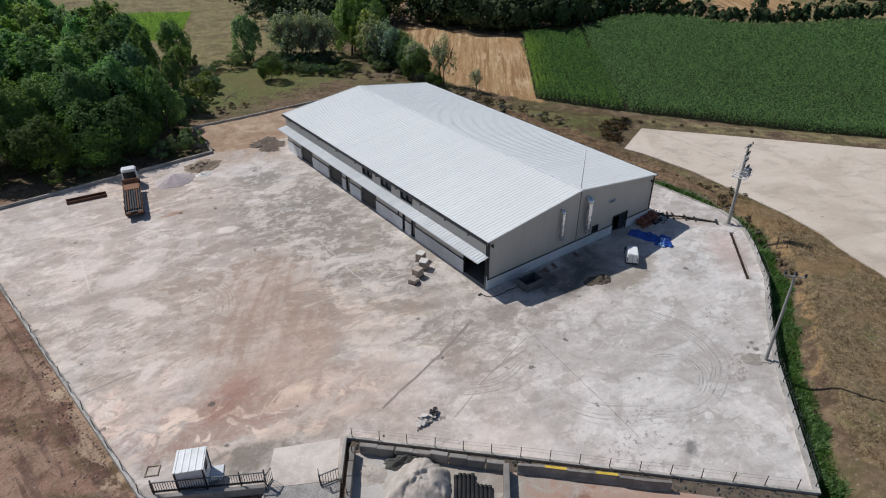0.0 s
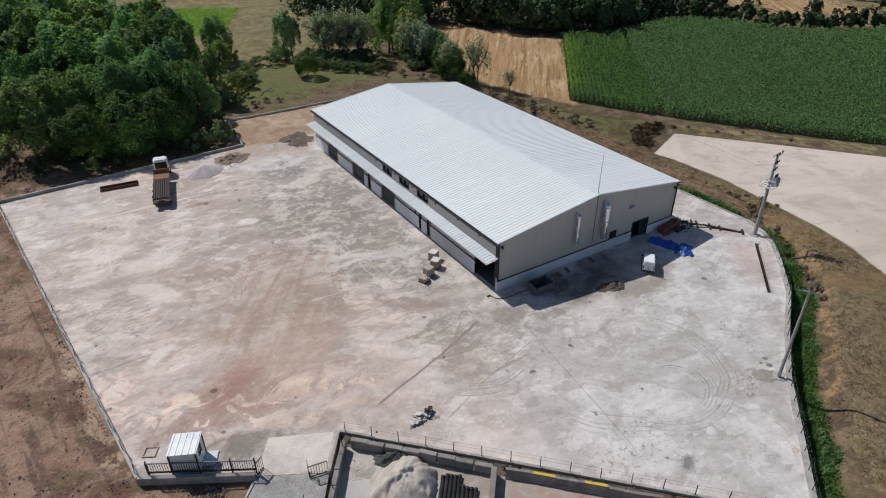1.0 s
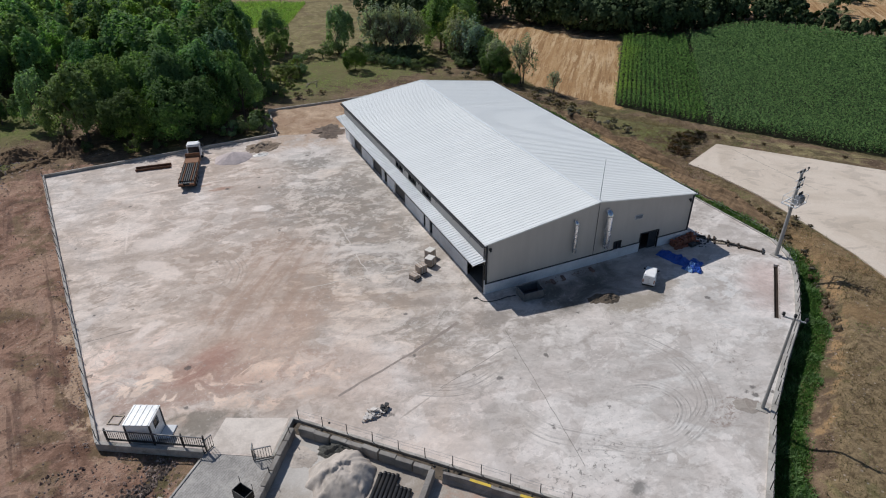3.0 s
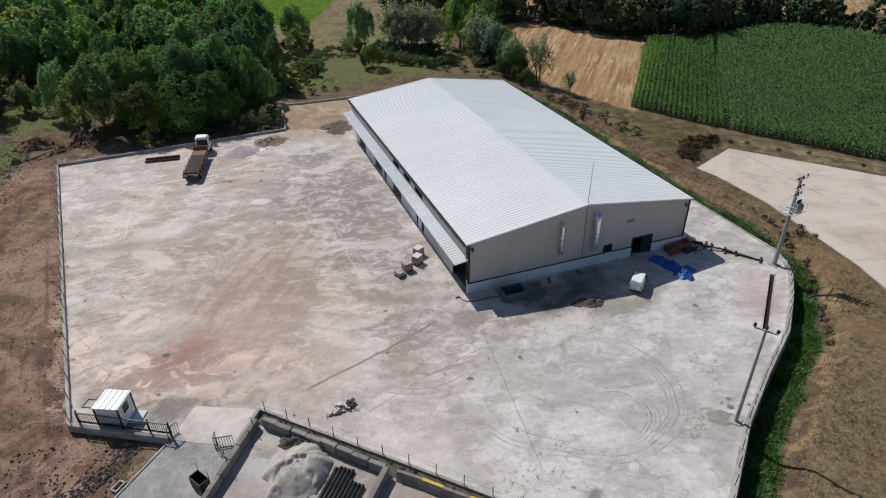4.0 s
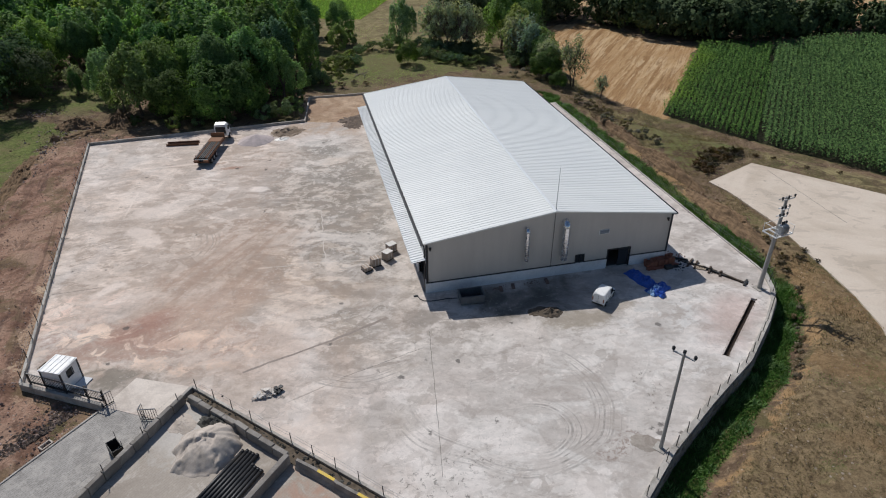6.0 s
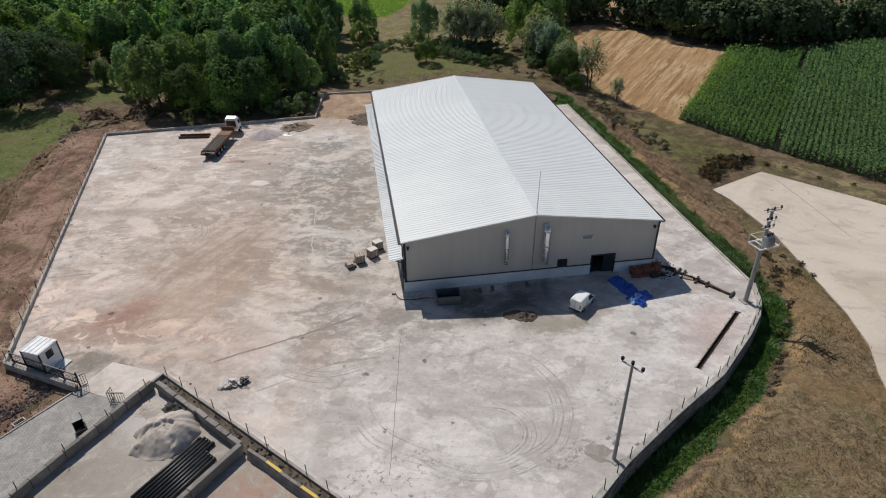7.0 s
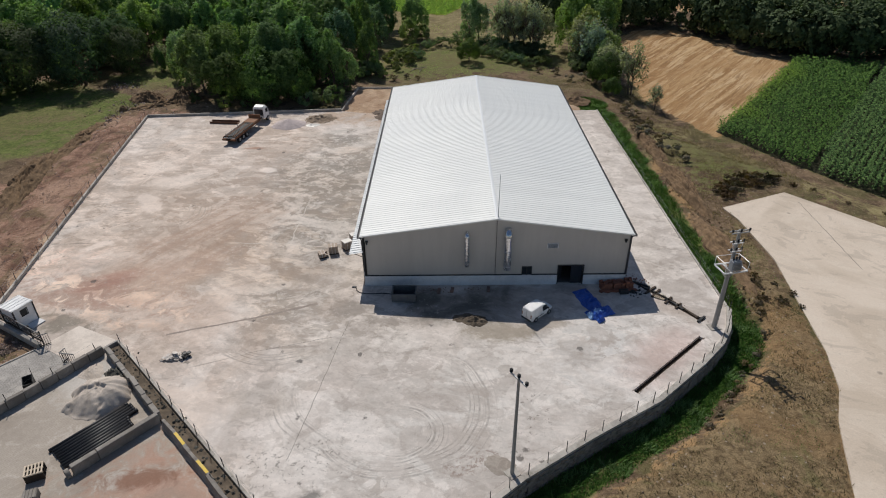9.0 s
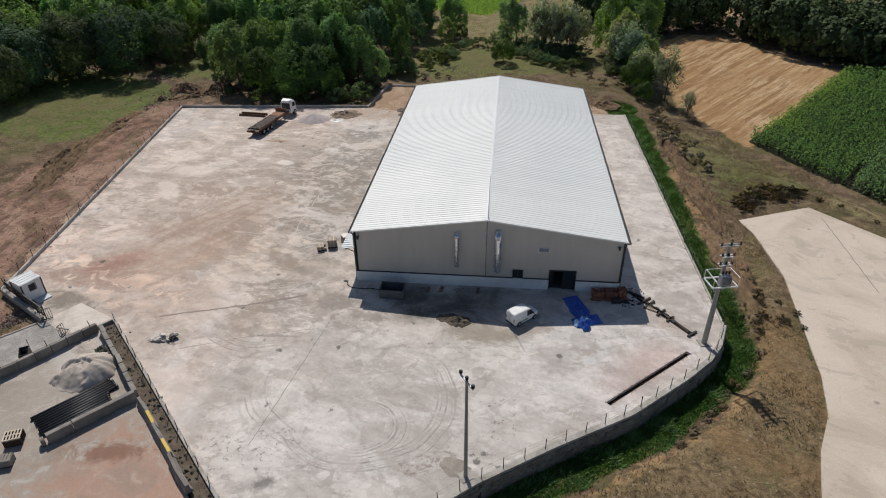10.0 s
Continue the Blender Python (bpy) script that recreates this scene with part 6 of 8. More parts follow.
def corn_field(name, label, side, material, lift_all, seed):
    """One plot of maize, on one side of the narrow gap between the two plots."""
    g = np.random.default_rng(seed)
    ux, uy = 0.64, 0.768
    out, pts = [], []
    for r in np.arange(-60, 190, 1.0):
        s = np.arange(-70, 190, 0.36) + g.uniform(0, 0.36)
        x = 61.4 + uy * r + ux * s + g.normal(0, 0.07, s.shape)
        y = 53.6 - ux * r + uy * s + g.normal(0, 0.07, s.shape)
        pts.append(np.stack([x, y], -1))
    p = np.concatenate(pts)
    d = poly_dist(p[:, 0], p[:, 1], CORN)
    near = np.hypot(p[:, 0] - 20, p[:, 1] + 40)
    keep = (d < g.normal(0, 0.25, d.shape)) & (g.random(len(p)) < np.clip(1.4 - near / 230, 0.3, 1.0))
    across = (p[:, 0] - GAP_A[0]) * (GAP_B[1] - GAP_A[1]) - (p[:, 1] - GAP_A[1]) * (GAP_B[0] - GAP_A[0])
    keep &= (across * side > 0) & (seg_dist(p[:, 0], p[:, 1], GAP_A, GAP_B) > 0.17)
    p, near = p[keep], near[keep]
    z = height(p[:, 0], p[:, 1])
    wave = np.array([noise.noise(Vector((x * 0.09, y * 0.09, 0))) + 0.6 * noise.noise(Vector((x * 0.4, y * 0.4, 4))) for x, y in p])
    tall = lift_all + 0.35 * wave + g.normal(0, 0.16, len(p))
    big = np.clip(near / 110, 1.0, 1.45)
    for k in range(5):
        a = g.uniform(0, math.tau, len(p))
        lift = tall * (0.18 + 0.185 * k)
        reach = g.uniform(0.38, 0.66, len(p)) * big
        w = g.uniform(0.11, 0.19, len(p)) * big
        root = np.stack([p[:, 0], p[:, 1], z + lift], -1)
        out_dir = np.stack([np.cos(a), np.sin(a), np.zeros(len(p))], -1)
        side_dir = np.stack([-np.sin(a), np.cos(a), np.zeros(len(p))], -1)
        mid = root + out_dir * (reach * 0.5)[:, None] + np.array([0, 0, 1]) * (0.45 * reach)[:, None]
        tip = root + out_dir * reach[:, None] + np.array([0, 0, 1]) * (0.05 * reach)[:, None]
        v = np.stack([root, mid - side_dir * w[:, None], tip, mid + side_dir * w[:, None]], 1)
        out.append(v.reshape(-1, 3))
    ob = new(name, quads_mesh(name, np.concatenate(out), material))
    return tagged(ob, label, "crop", "", "stuff")


corn_field("maize_crop", "standing dark green maize in close rows", -1, M_CORN, 2.0, 8)
corn_field("maize_crop", "standing paler green maize in close rows", 1, M_CORN2, 2.35, 9)


def tufts(name, label, points, z, tall, material, blades, seed, spread=0.25):
    """Blades of grass in tufts, one mesh."""
    g = np.random.default_rng(seed)
    out = []
    k = len(points)
    for b in range(blades):
        a = g.uniform(0, math.tau, k)
        root = np.stack([points[:, 0] + g.normal(0, spread, k), points[:, 1] + g.normal(0, spread, k), z - 0.05], -1)
        t = tall * g.uniform(0.5, 1.3, k)
        out_dir = np.stack([np.cos(a) * t * 0.7, np.sin(a) * t * 0.7, t], -1)
        side = np.stack([-np.sin(a), np.cos(a), np.zeros(k)], -1) * (0.022 + 0.034 * t)[:, None]
        mid = root + out_dir * 0.55
        v = np.stack([root, mid - side, root + out_dir * np.array([1.15, 1.15, 0.9]), mid + side], 1)
        out.append(v.reshape(-1, 3))
    ob = new(name, quads_mesh(name, np.concatenate(out), material))
    return tagged(ob, label, "grass", "", "stuff")


def grass_everywhere():
    g = np.random.default_rng(21)
    p = np.stack([g.uniform(0, 48, 240000), g.uniform(-48, 72, 240000)], -1)
    w, e = east_dist(p[:, 0], p[:, 1])
    d = poly_dist(p[:, 0], p[:, 1], YARD)
    edge = np.array([noise.noise(Vector((x * 0.3, y * 0.3, 5))) for x, y in p])
    on = (d > 0.45) & (((w < 3.2 + 1.1 * edge) & (p[:, 1] < -4.5)) | ((e < 2.9 + 0.9 * edge) & (p[:, 1] > -6)))
    q = p[on]
    tufts("grass", "thick green grass in the ditch below the wall", q, height(q[:, 0], q[:, 1]), 0.32, M_GRASS, 5, 3)
    clump = np.array([noise.noise(Vector((x * 0.55, y * 0.55, 9))) + 0.5 * noise.noise(Vector((x * 1.7, y * 1.7, 3))) for x, y in q])
    r = q[clump > 0.22]
    tufts("grass", "tall fresh weeds in clumps along the ditch", r, height(r[:, 0], r[:, 1]), 0.55, M_LEAF4, 3, 13, 0.2)
    # dry grass on the banks and the rough ground
    p = np.stack([g.uniform(10, 66, 80000), g.uniform(-50, 80, 80000)], -1)
    d, l = poly_dist(p[:, 0], p[:, 1], YARD), poly_dist(p[:, 0], p[:, 1], LOT)
    c, s = poly_dist(p[:, 0], p[:, 1], CORN), poly_dist(p[:, 0], p[:, 1], STRAW)
    patch = np.array([noise.noise(Vector((x * 0.16, y * 0.16, 2))) + 0.5 * noise.noise(Vector((x * 0.6, y * 0.6, 2))) for x, y in p])
    on = (d > 4.2) & (l > 0.3) & (c > 0.6) & (s > 0.5) & (patch > -0.12)
    q = p[on]
    tufts("grass", "dry yellow grass on the bank", q, height(q[:, 0], q[:, 1]), 0.27, M_DRYGRASS, 2, 4)
    on = (d > 4.0) & (l > 0.2) & (c > 0.2) & (s > 0.3) & (patch < -0.30)
    q = p[on]
    tufts("grass", "short green weeds on the rough ground", q, height(q[:, 0], q[:, 1]), 0.15, M_LEAF2, 2, 6)
    p = np.stack([g.uniform(-110, -44, 40000), g.uniform(30, 104, 40000)], -1)
    d = np.minimum(poly_dist(p[:, 0], p[:, 1], [(-150.0, 50.0), (-82.0, 43.0), (-64.0, 38.5), (-57.5, 41.0), (-56.5, 54.0), (-54.0, 67.0), (-58.0, 73.0), (-80.0, 82.0), (-150.0, 82.0)]), poly_dist(p[:, 0], p[:, 1], [(-70.0, 84.0), (-62.0, 78.0), (-47.0, 78.0), (-46.0, 104.0), (-58.0, 102.0)]))
    patch = np.array([noise.noise(Vector((x * 0.14, y * 0.14, 6))) for x, y in p])
    q = p[d + 9 * patch < -1.5]
    tufts("grass", "short meadow grass beside the wood", q, height(q[:, 0], q[:, 1]), 0.13, M_GRASS, 2, 7)
    p = np.stack([g.uniform(-14, 46, 20000), g.uniform(78, 150, 20000)], -1)
    patch = np.array([noise.noise(Vector((x * 0.1, y * 0.1, 8))) for x, y in p])
    q = p[patch > -0.1]
    tufts("grass", "rough grass behind the warehouse", q, height(q[:, 0], q[:, 1]), 0.14, M_LEAF2, 2, 9)


grass_everywhere()

# ---------- things in the yard ----------
def far_crop():
    g = np.random.default_rng(33)
    p = np.stack([g.uniform(-14, 26, 9000), g.uniform(147, 197, 9000)], -1)
    p[:, 0] = np.round((p[:, 0] - p[:, 1] * 0.434) / 0.9) * 0.9 + p[:, 1] * 0.434 + g.normal(0, 0.12, 9000)
    p = p[poly_dist(p[:, 0], p[:, 1], MEADOW) < -0.2]
    tufts("crop", "standing light green crop in rows on a far field", p, height(p[:, 0], p[:, 1]), 1.0, M_CROP, 3, 34, 0.2)


far_crop()


def heap(name, label, x, y, rx, ry, h, material, seed, turn=0, z=0.0, category="heap", lumps=0.22, peak=1.3, clods=0.09, ragged=0.3, dug=None):
    """A loose heap: a cone worn by its own angle of rest, with gullies, lumps and a ragged foot."""
    bm = bmesh.new()
    rings, spokes = 26, 80
    prev = None
    top = bm.verts.new((0, 0, h))
    for r in range(1, rings + 1):
        f = r / rings
        ring = []
        for s in range(spokes):
            a = s * math.tau / spokes
            q = Vector((math.cos(a) * f, math.sin(a) * f, seed * 3.7))
            k = 1 + ragged * noise.noise(Vector((math.cos(a) * 1.3, math.sin(a) * 1.3, seed))) + 0.55 * ragged * noise.noise(Vector((math.cos(a) * 4, math.sin(a) * 4, seed)))
            k += 0.3 * ragged * f * noise.noise(Vector((math.cos(a) * 11, math.sin(a) * 11, seed)))
            zz = h * max(0.0, (1 - f ** peak)) * (1 + lumps * noise.fractal(q * 2.6, 0.8, 2.1, 6)) + (clods * h * (noise.noise(q * 11) + 0.6 * noise.noise(q * 23)) * min(1.0, 4 * f) if r < rings else 0)
            if dug and r < rings:
                gx, gy = math.cos(a) * rx * f * k - dug[0], math.sin(a) * ry * f * k - dug[1]
                edge = dug[2] * (1 + 0.35 * noise.noise(Vector((gx * 1.1, gy * 1.1, seed))) + 0.12 * noise.noise(Vector((gx * 4, gy * 4, seed))))
                zz = max(zz - dug[3] * max(0.0, min(1.0, (edge - math.hypot(gx, gy)) / (0.22 * dug[2]))), 0.25 * zz)
            ring.append(bm.verts.new((math.cos(a) * rx * f * k, math.sin(a) * ry * f * k, max(zz, -0.02) if r < rings else -0.05)))
        for s in range(spokes):
            t = (s + 1) % spokes
            if prev is None:
                bm.faces.new((top, ring[s], ring[t]))
            else:
                bm.faces.new((prev[s], ring[s], ring[t], prev[t]))
        prev = ring
    ob = part(name, bm, material, None, label, True)
    ob.matrix_world = pose(x, y, z, 0, 0, turn)
    return tagged(ob, label, category)


def scatter_stones(name, label, places, lo, hi, material, seed, category="rubble"):
    """Loose stones too many to count, one mesh."""
    g = np.random.default_rng(seed)
    vs, fs = [], []
    base = np.array([(1, 0, 0), (0, 1, 0), (-1, 0, 0), (0, -1, 0), (0, 0, 0.8), (0, 0, -0.5)], float)
    tri = [(0, 1, 4), (1, 2, 4), (2, 3, 4), (3, 0, 4), (1, 0, 5), (2, 1, 5), (3, 2, 5), (0, 3, 5)]
    for x, y, z in places:
        s = g.uniform(lo, hi)
        v = base * s * g.uniform(0.6, 1.4, (6, 3))
        a = g.uniform(0, math.tau)
        c, q = math.cos(a), math.sin(a)
        v = np.stack([v[:, 0] * c - v[:, 1] * q, v[:, 0] * q + v[:, 1] * c, v[:, 2]], -1) + (x, y, z + s * 0.25)
        k = len(vs)
        vs += v.tolist()
        fs += [tuple(i + k for i in t) for t in tri]
    ob = new(name, mesh_of(name, vs, fs, material))
    return tagged(ob, label, category, "", "stuff")


def block_wall(points, size, top, z, label, seed, drift=0.05):
    """A wall of big cast blocks set end to end, each a little out of line."""
    g = np.random.default_rng(seed)
    own = thing("block_wall", label, "wall", group="block walls of the compound")
    for p, a in along(points, size, size / 2):
        bm = bmesh.new()
        box(bm, 0, 0, 0, size - 0.05, 0.42, top - z + g.uniform(-0.05, 0.05), None, 0.03)
        ob = part("block", bm, M_BLOCK, own)
        ob.matrix_local = pose(p.x + g.normal(0, drift), p.y + g.normal(0, drift), z, 0, g.normal(0, 0.7), math.degrees(a) + g.normal(0, 1.2))
    return own


def barrier(x, y, z, turn, yellow, tilt=0.0):
    """A road barrier with sloping sides."""
    own = thing("road_barrier", "grey concrete road barrier with a worn yellow top" if yellow else "grey worn concrete road barrier", "barrier", x, y, z, turn, "barriers of the compound")
    own.matrix_world = pose(x, y, z, tilt, 0, turn)
    prof = [(-0.32, 0), (0.32, 0), (0.32, 0.12), (0.17, 0.4), (0.12, 0.9), (-0.12, 0.9), (-0.17, 0.4), (-0.32, 0.12)]
    bm = bmesh.new()
    ends = []
    for x0 in (-1.0, 1.0):
        ends.append([bm.verts.new((x0, a, b)) for a, b in prof])
    bm.faces.new(ends[0])
    bm.faces.new(ends[1][::-1])
    for i in range(8):
        j = (i + 1) % 8
        bm.faces.new((ends[0][i], ends[0][j], ends[1][j], ends[1][i]))
    part("body", bm, M_BLOCK, own)
    if yellow:
        bm = bmesh.new()
        box(bm, 0, 0, 0.905, 1.7, 0.25, 0.012)
        part("painted_top", bm, M_YELLOW, own, "chipped yellow paint")
    return own


CZ = 0.3
block_wall([(-23.9, -11.9), (-15.4, -20.4)], 1.5, 1.28, CZ, "row of big grey cast concrete blocks", 1, 0.07)
block_wall([(-24.4, -11.7), (-30.1, -19.9), (-36.5, -29.5)], 1.5, 1.28, CZ, "row of big grey cast concrete blocks beside the drive", 2, 0.02)
divider = thing("block_wall", "one long and one short cast concrete block dividing two bays", "wall", group="block walls of the compound")
for t0, length, side in ((0.05, 5.15, 0.0), (5.28, 2.0, 0.05)):
    bm = bmesh.new()
    box(bm, 0, 0, 0, length, 0.46, 1.02, None, 0.03)
    block = part("block", bm, M_BLOCK, divider)
    t = t0 + length / 2
    block.matrix_local = pose(-15.4 - 0.651 * t + side, -20.6 - 0.759 * t, CZ, 0, 0, 49.4)
ring = thing("pipe_ring", "short grey concrete pipe ring against the end of the blocks", "pipe", -20.35, -26.35, CZ + 0.42, 49.4)
bm = bmesh.new()
for k in range(20):
    a, b = k * math.tau / 20, (k + 1) * math.tau / 20
    quad = [[bm.verts.new((x, math.cos(q) * r, math.sin(q) * r)) for r in (0.41, 0.31)] for x in (-0.16, 0.16) for q in (a, b)]
    bm.faces.new((quad[0][0], quad[1][0], quad[3][0], quad[2][0]))
    bm.faces.new((quad[0][1], quad[2][1], quad[3][1], quad[1][1]))
    bm.faces.new((quad[0][0], quad[0][1], quad[1][1], quad[1][0]))
    bm.faces.new((quad[2][0], quad[3][0], quad[3][1], quad[2][1]))
bmesh.ops.remove_doubles(bm, verts=bm.verts, dist=0.0005)
part("shell", bm, M_BLOCK, ring)
for k, (x, y, yel) in enumerate(((-14.0, -21.9, False), (-12.55, -23.3, True), (-11.2, -24.75, False), (-9.75, -26.15, True), (-8.4, -27.6, False), (-7.0, -29.0, False))):
    barrier(x, y, CZ, -45.5 + random.uniform(-4, 4), yel, random.uniform(-3, 3))
# soil between the kerb and the blocks
bm = bmesh.new()
bar(bm, (-24.0, -10.45, -0.4), (2.2, -37.3, -0.4), 1.5, 0.42)
tagged(part("soil_strip", bm, M_MUD), "dark soil between kerb and concrete blocks", "soil", "", "structure")
soil_rng = np.random.default_rng(31)
scatter_stones("rubble", "lumps of earth and stone along the kerb", [(-24.1 + t * 26.1 + a, -10.75 - t * 26.6 + a, 0.0) for t, a in zip(soil_rng.uniform(0, 0.95, 260), soil_rng.normal(0, 0.32, 260))], 0.05, 0.2, M_GREYHEAP, 33)


def pipe_stack():
    own = thing("pipe_stack", "stack of long black plastic pipes on the ground", "pipes")
    d = Vector((3.85, 4.8, 0)).normalized()
    s = Vector((-d.y, d.x, 0))
    end = Vector((-20.95, -25.6, CZ))
    for k in range(9):
        short = k < 4
        a = end + s * (0.15 + 0.335 * k) + d * random.uniform(-0.12, 0.12)
        b = a + d * (5.8 if short else 6.7)
        for lay in range(1):
            o = Vector((0, 0, 0.165 + lay * 0.255)) + s * (0.15 * lay)
            bm = bmesh.new()
            rod(bm, a + o, b + o, 0.158, 0.158, 12)
            rod(bm, b + o - d * 0.25, b + o + d * 0.02, 0.175, 0.175, 12)
            part("pipe", bm, M_PIPE, own, "", True)
    return own


pipe_stack()
heap("sand_mound", "heap of pale sand with a dug-out face on the compound floor", -21.9, -17.8, 3.0, 2.6, 1.6, M_SAND, 2, 35, CZ, "sand heap", 0.05, 2.2, 0.03, 0.22, (-1.1, -0.7, 1.7, 0.3))
heap("spoil_mound", "low heap of dark grey-green spoil beside the sand", -21.3, -15.5, 2.7, 1.0, 0.95, M_GREYHEAP, 5, -45, CZ, "spoil heap", 0.5, 1.3, 0.14, 0.4)
heap("spoil_mound", "low spill of pale sand by the concrete blocks", -24.4, -14.2, 1.5, 1.2, 0.18, M_SAND, 7, -45, CZ, "sand spill", 0.5, 1.2)


def wood_pallet(own, z, material=M_PALEWOOD, w=1.2, d=1.0):
    """One pallet of boards, as parts of own."""
    for k in range(6):
        bm = bmesh.new()
        box(bm, -w / 2 + 0.07 + k * (w - 0.14) / 5, 0, z + 0.115, 0.12, d, 0.022)
        part("board", bm, material, own)
    for y in (-d / 2 + 0.06, 0, d / 2 - 0.06):
        bm = bmesh.new()
        box(bm, 0, y, z + 0.0, w, 0.1, 0.115)
        part("bearer", bm, material, own)


pal = thing("pallet_stack", "stack of dark wooden pallets with a pale one on top", "pallets", -23.0, -26.2, CZ, 24)
# the topmost pallet is much paler than the five below it
for k in range(6):
    wood_pallet(pal, k * 0.14, M_PALLETTOP if k == 5 else M_WOOD, 1.35, 1.15)
crate = thing("crate", "weathered grey crate on the compound floor", "crate", -22.1, -28.4, CZ, 20)
bm = bmesh.new()
box(bm, 0, 0, 0.1, 1.0, 0.9, 0.6, None, 0.02)
part("body", bm, M_BLOCK, crate)
wood_pallet(crate, 0.0, M_WOOD, 1.0, 0.9)
for k in range(4):
    bm = bmesh.new()
    box(bm, -0.36 + k * 0.24, 0, 0.7, 0.16, 0.86, 0.05)
    part("board", bm, M_BLOCK, crate)

# skip for rubbish by the drive
bin_ = thing("open_bin", "dark open steel bin beside the concrete blocks", "bin", -29.3, -16.1, -0.03, -57)
bin_.scale = (0.95, 0.85, 1.0)
bm = bmesh.new()
for x, y, sx, sy in ((0, -0.48, 1.5, 0.04), (0, 0.48, 1.5, 0.04), (-0.73, 0, 0.04, 0.92), (0.73, 0, 0.04, 0.92)):
    box(bm, x, y, 0.08, sx, sy, 0.95)
part("side_panels", bm, M_BLACK, bin_)
bm = bmesh.new()
box(bm, 0, 0, 0.05, 1.4, 0.9, 0.06)
part("base", bm, M_BLACK, bin_)
for x in (-0.74, 0.74):
    bm = bmesh.new()
    rod(bm, (x, 0.5, 0), (x, 0.5, 1.75), 0.03)
    part("post", bm, M_BLACK, bin_)


# ---------- guard cabin and gates ----------
def guard_cabin():
    own = thing("guard_cabin", "small white sandwich-panel guard cabin with dark edges", "cabin", -35.75, -6.15, 0.0, -25.5)
    W, D, H = 2.1, 2.15, 2.35
    bm = bmesh.new()
    box(bm, 0, 0, 0.0, W + 0.1, D + 0.1, 0.12)
    part("base", bm, M_GREYSTEEL, own)
    for nx, ny in ((0, -1), (0, 1), (-1, 0), (1, 0)):
        bm = bmesh.new()
        L = (W if ny else D) - 0.12
        holes = [(0.62, 1.32, 1.15, 1.85)] if nx == 1 else ([(0.55, 1.35, 0.02, 2.0)] if ny == 1 else [])
        wall_panel(bm, L, H - 0.12, 0.06, holes)
        ang = {(0, -1): 0, (1, 0): 90, (0, 1): 180, (-1, 0): 270}[(nx, ny)]
        m = pose(0, 0, 0.12, 0, 0, ang) @ pose(-L / 2, -((D if ny else W) / 2), 0)
        bmesh.ops.transform(bm, matrix=m, verts=bm.verts[:])
        part("wall", bm, M_WHITE, own, "white panel wall")
    for x in (-W / 2, W / 2):
        for y in (-D / 2, D / 2):
            bm = bmesh.new()
            box(bm, x, y, 0.0, 0.12, 0.12, H)
            part("corner_post", bm, M_DARK, own, "dark steel corner post")
    bm = bmesh.new()
    box(bm, W / 2 - 0.05, 0.0, 1.27, 0.03, 0.7, 0.7)
    win = part("window", bm, M_GLASS, own, "small dark window")
    bm = bmesh.new()
    for y in (-0.36, 0.36):
        box(bm, W / 2, y, 1.24, 0.06, 0.06, 0.78)
    for z in (1.22, 1.98):
        box(bm, W / 2, 0, z, 0.06, 0.78, 0.06)
    part("window_frame", bm, M_BLACK, win)
    bm = bmesh.new()
    box(bm, 0, 0, 0, 0.78, 0.05, 1.95)
    d = part("door", bm, M_GREYSTEEL, own, "grey door, shut")
    d.matrix_local = pose(-0.1, D / 2 - 0.02, 0.12, 0, 0, 0)
    bm = bmesh.new()
    box(bm, 0, 0, H, W + 0.18, D + 0.18, 0.08)
    roof = part("roof", bm, M_WHITE, own, "white ribbed roof")
    for k in range(5):
        bm = bmesh.new()
        box(bm, -W / 2 + 0.05 + k * (W - 0.1) / 4, 0, H + 0.08, 0.07, D + 0.14, 0.04)
        part("roof_rib", bm, M_ROOF, roof)
    bm = bmesh.new()
    box(bm, -W / 2 - 0.16, 0.1, 0.0, 0.05, D * 0.9, 2.2)
    part("leaning_board", bm, M_RUST, own, "rust-red board against the side")
    bm = bmesh.new()
    box(bm, W / 2 + 0.55, 0.35, 0.0, 1.0, 1.5, 0.12, None, 0.01)
    part("doorstep", bm, M_PLINTH, own, "pale concrete doorstep")
    return own


guard_cabin()


def barred_panel(own, length, tall, gap, z=0.1, x0=0.0, y=0.0):
    """Rails and upright bars of a gate, as parts of own."""
    for zz in (z, z + tall - 0.08):
        bm = bmesh.new()
        box(bm, x0 + length / 2, y, zz, length, 0.07, 0.08)
        part("rail", bm, M_DARKSTEEL if zz > z else M_BLACK, own)
    k = int(length / gap)
    for i in range(k + 1):
        bm = bmesh.new()
        rod(bm, (x0 + i * length / k, y, z + 0.04), (x0 + i * length / k, y, z + tall - 0.05), 0.022, 0.022, 6)
        part("bar", bm, M_BLACK, own)


gate = thing("sliding_gate", "long grey steel sliding gate with upright bars, open", "gate", -38.9, -5.75, 0.42, -30.2)
barred_panel(gate, 8.6, 1.15, 0.19)
bm = bmesh.new()
box(bm, 4.3, 0.04, 0.12, 8.5, 0.03, 0.14)
part("lower_sheet", bm, M_DARK, gate, "dark lower beam")
for x in (0.02, 6.7, 8.6):
    bm = bmesh.new()
    box(bm, x, 0.12, -0.4, 0.1, 0.12, 1.75)
    part("guide_post", bm, M_BLACK, gate)
end = thing("gate_panel", "short barred steel panel at the end of the sliding gate", "gate", -31.6, -10.35, -0.03, 35)
barred_panel(end, 1.0, 1.35, 0.17)
small = thing("side_gate", "narrow barred steel side gate, open", "gate", -26.5, -13.0, -0.03, 171)
barred_panel(small, 1.5, 1.3, 0.2)
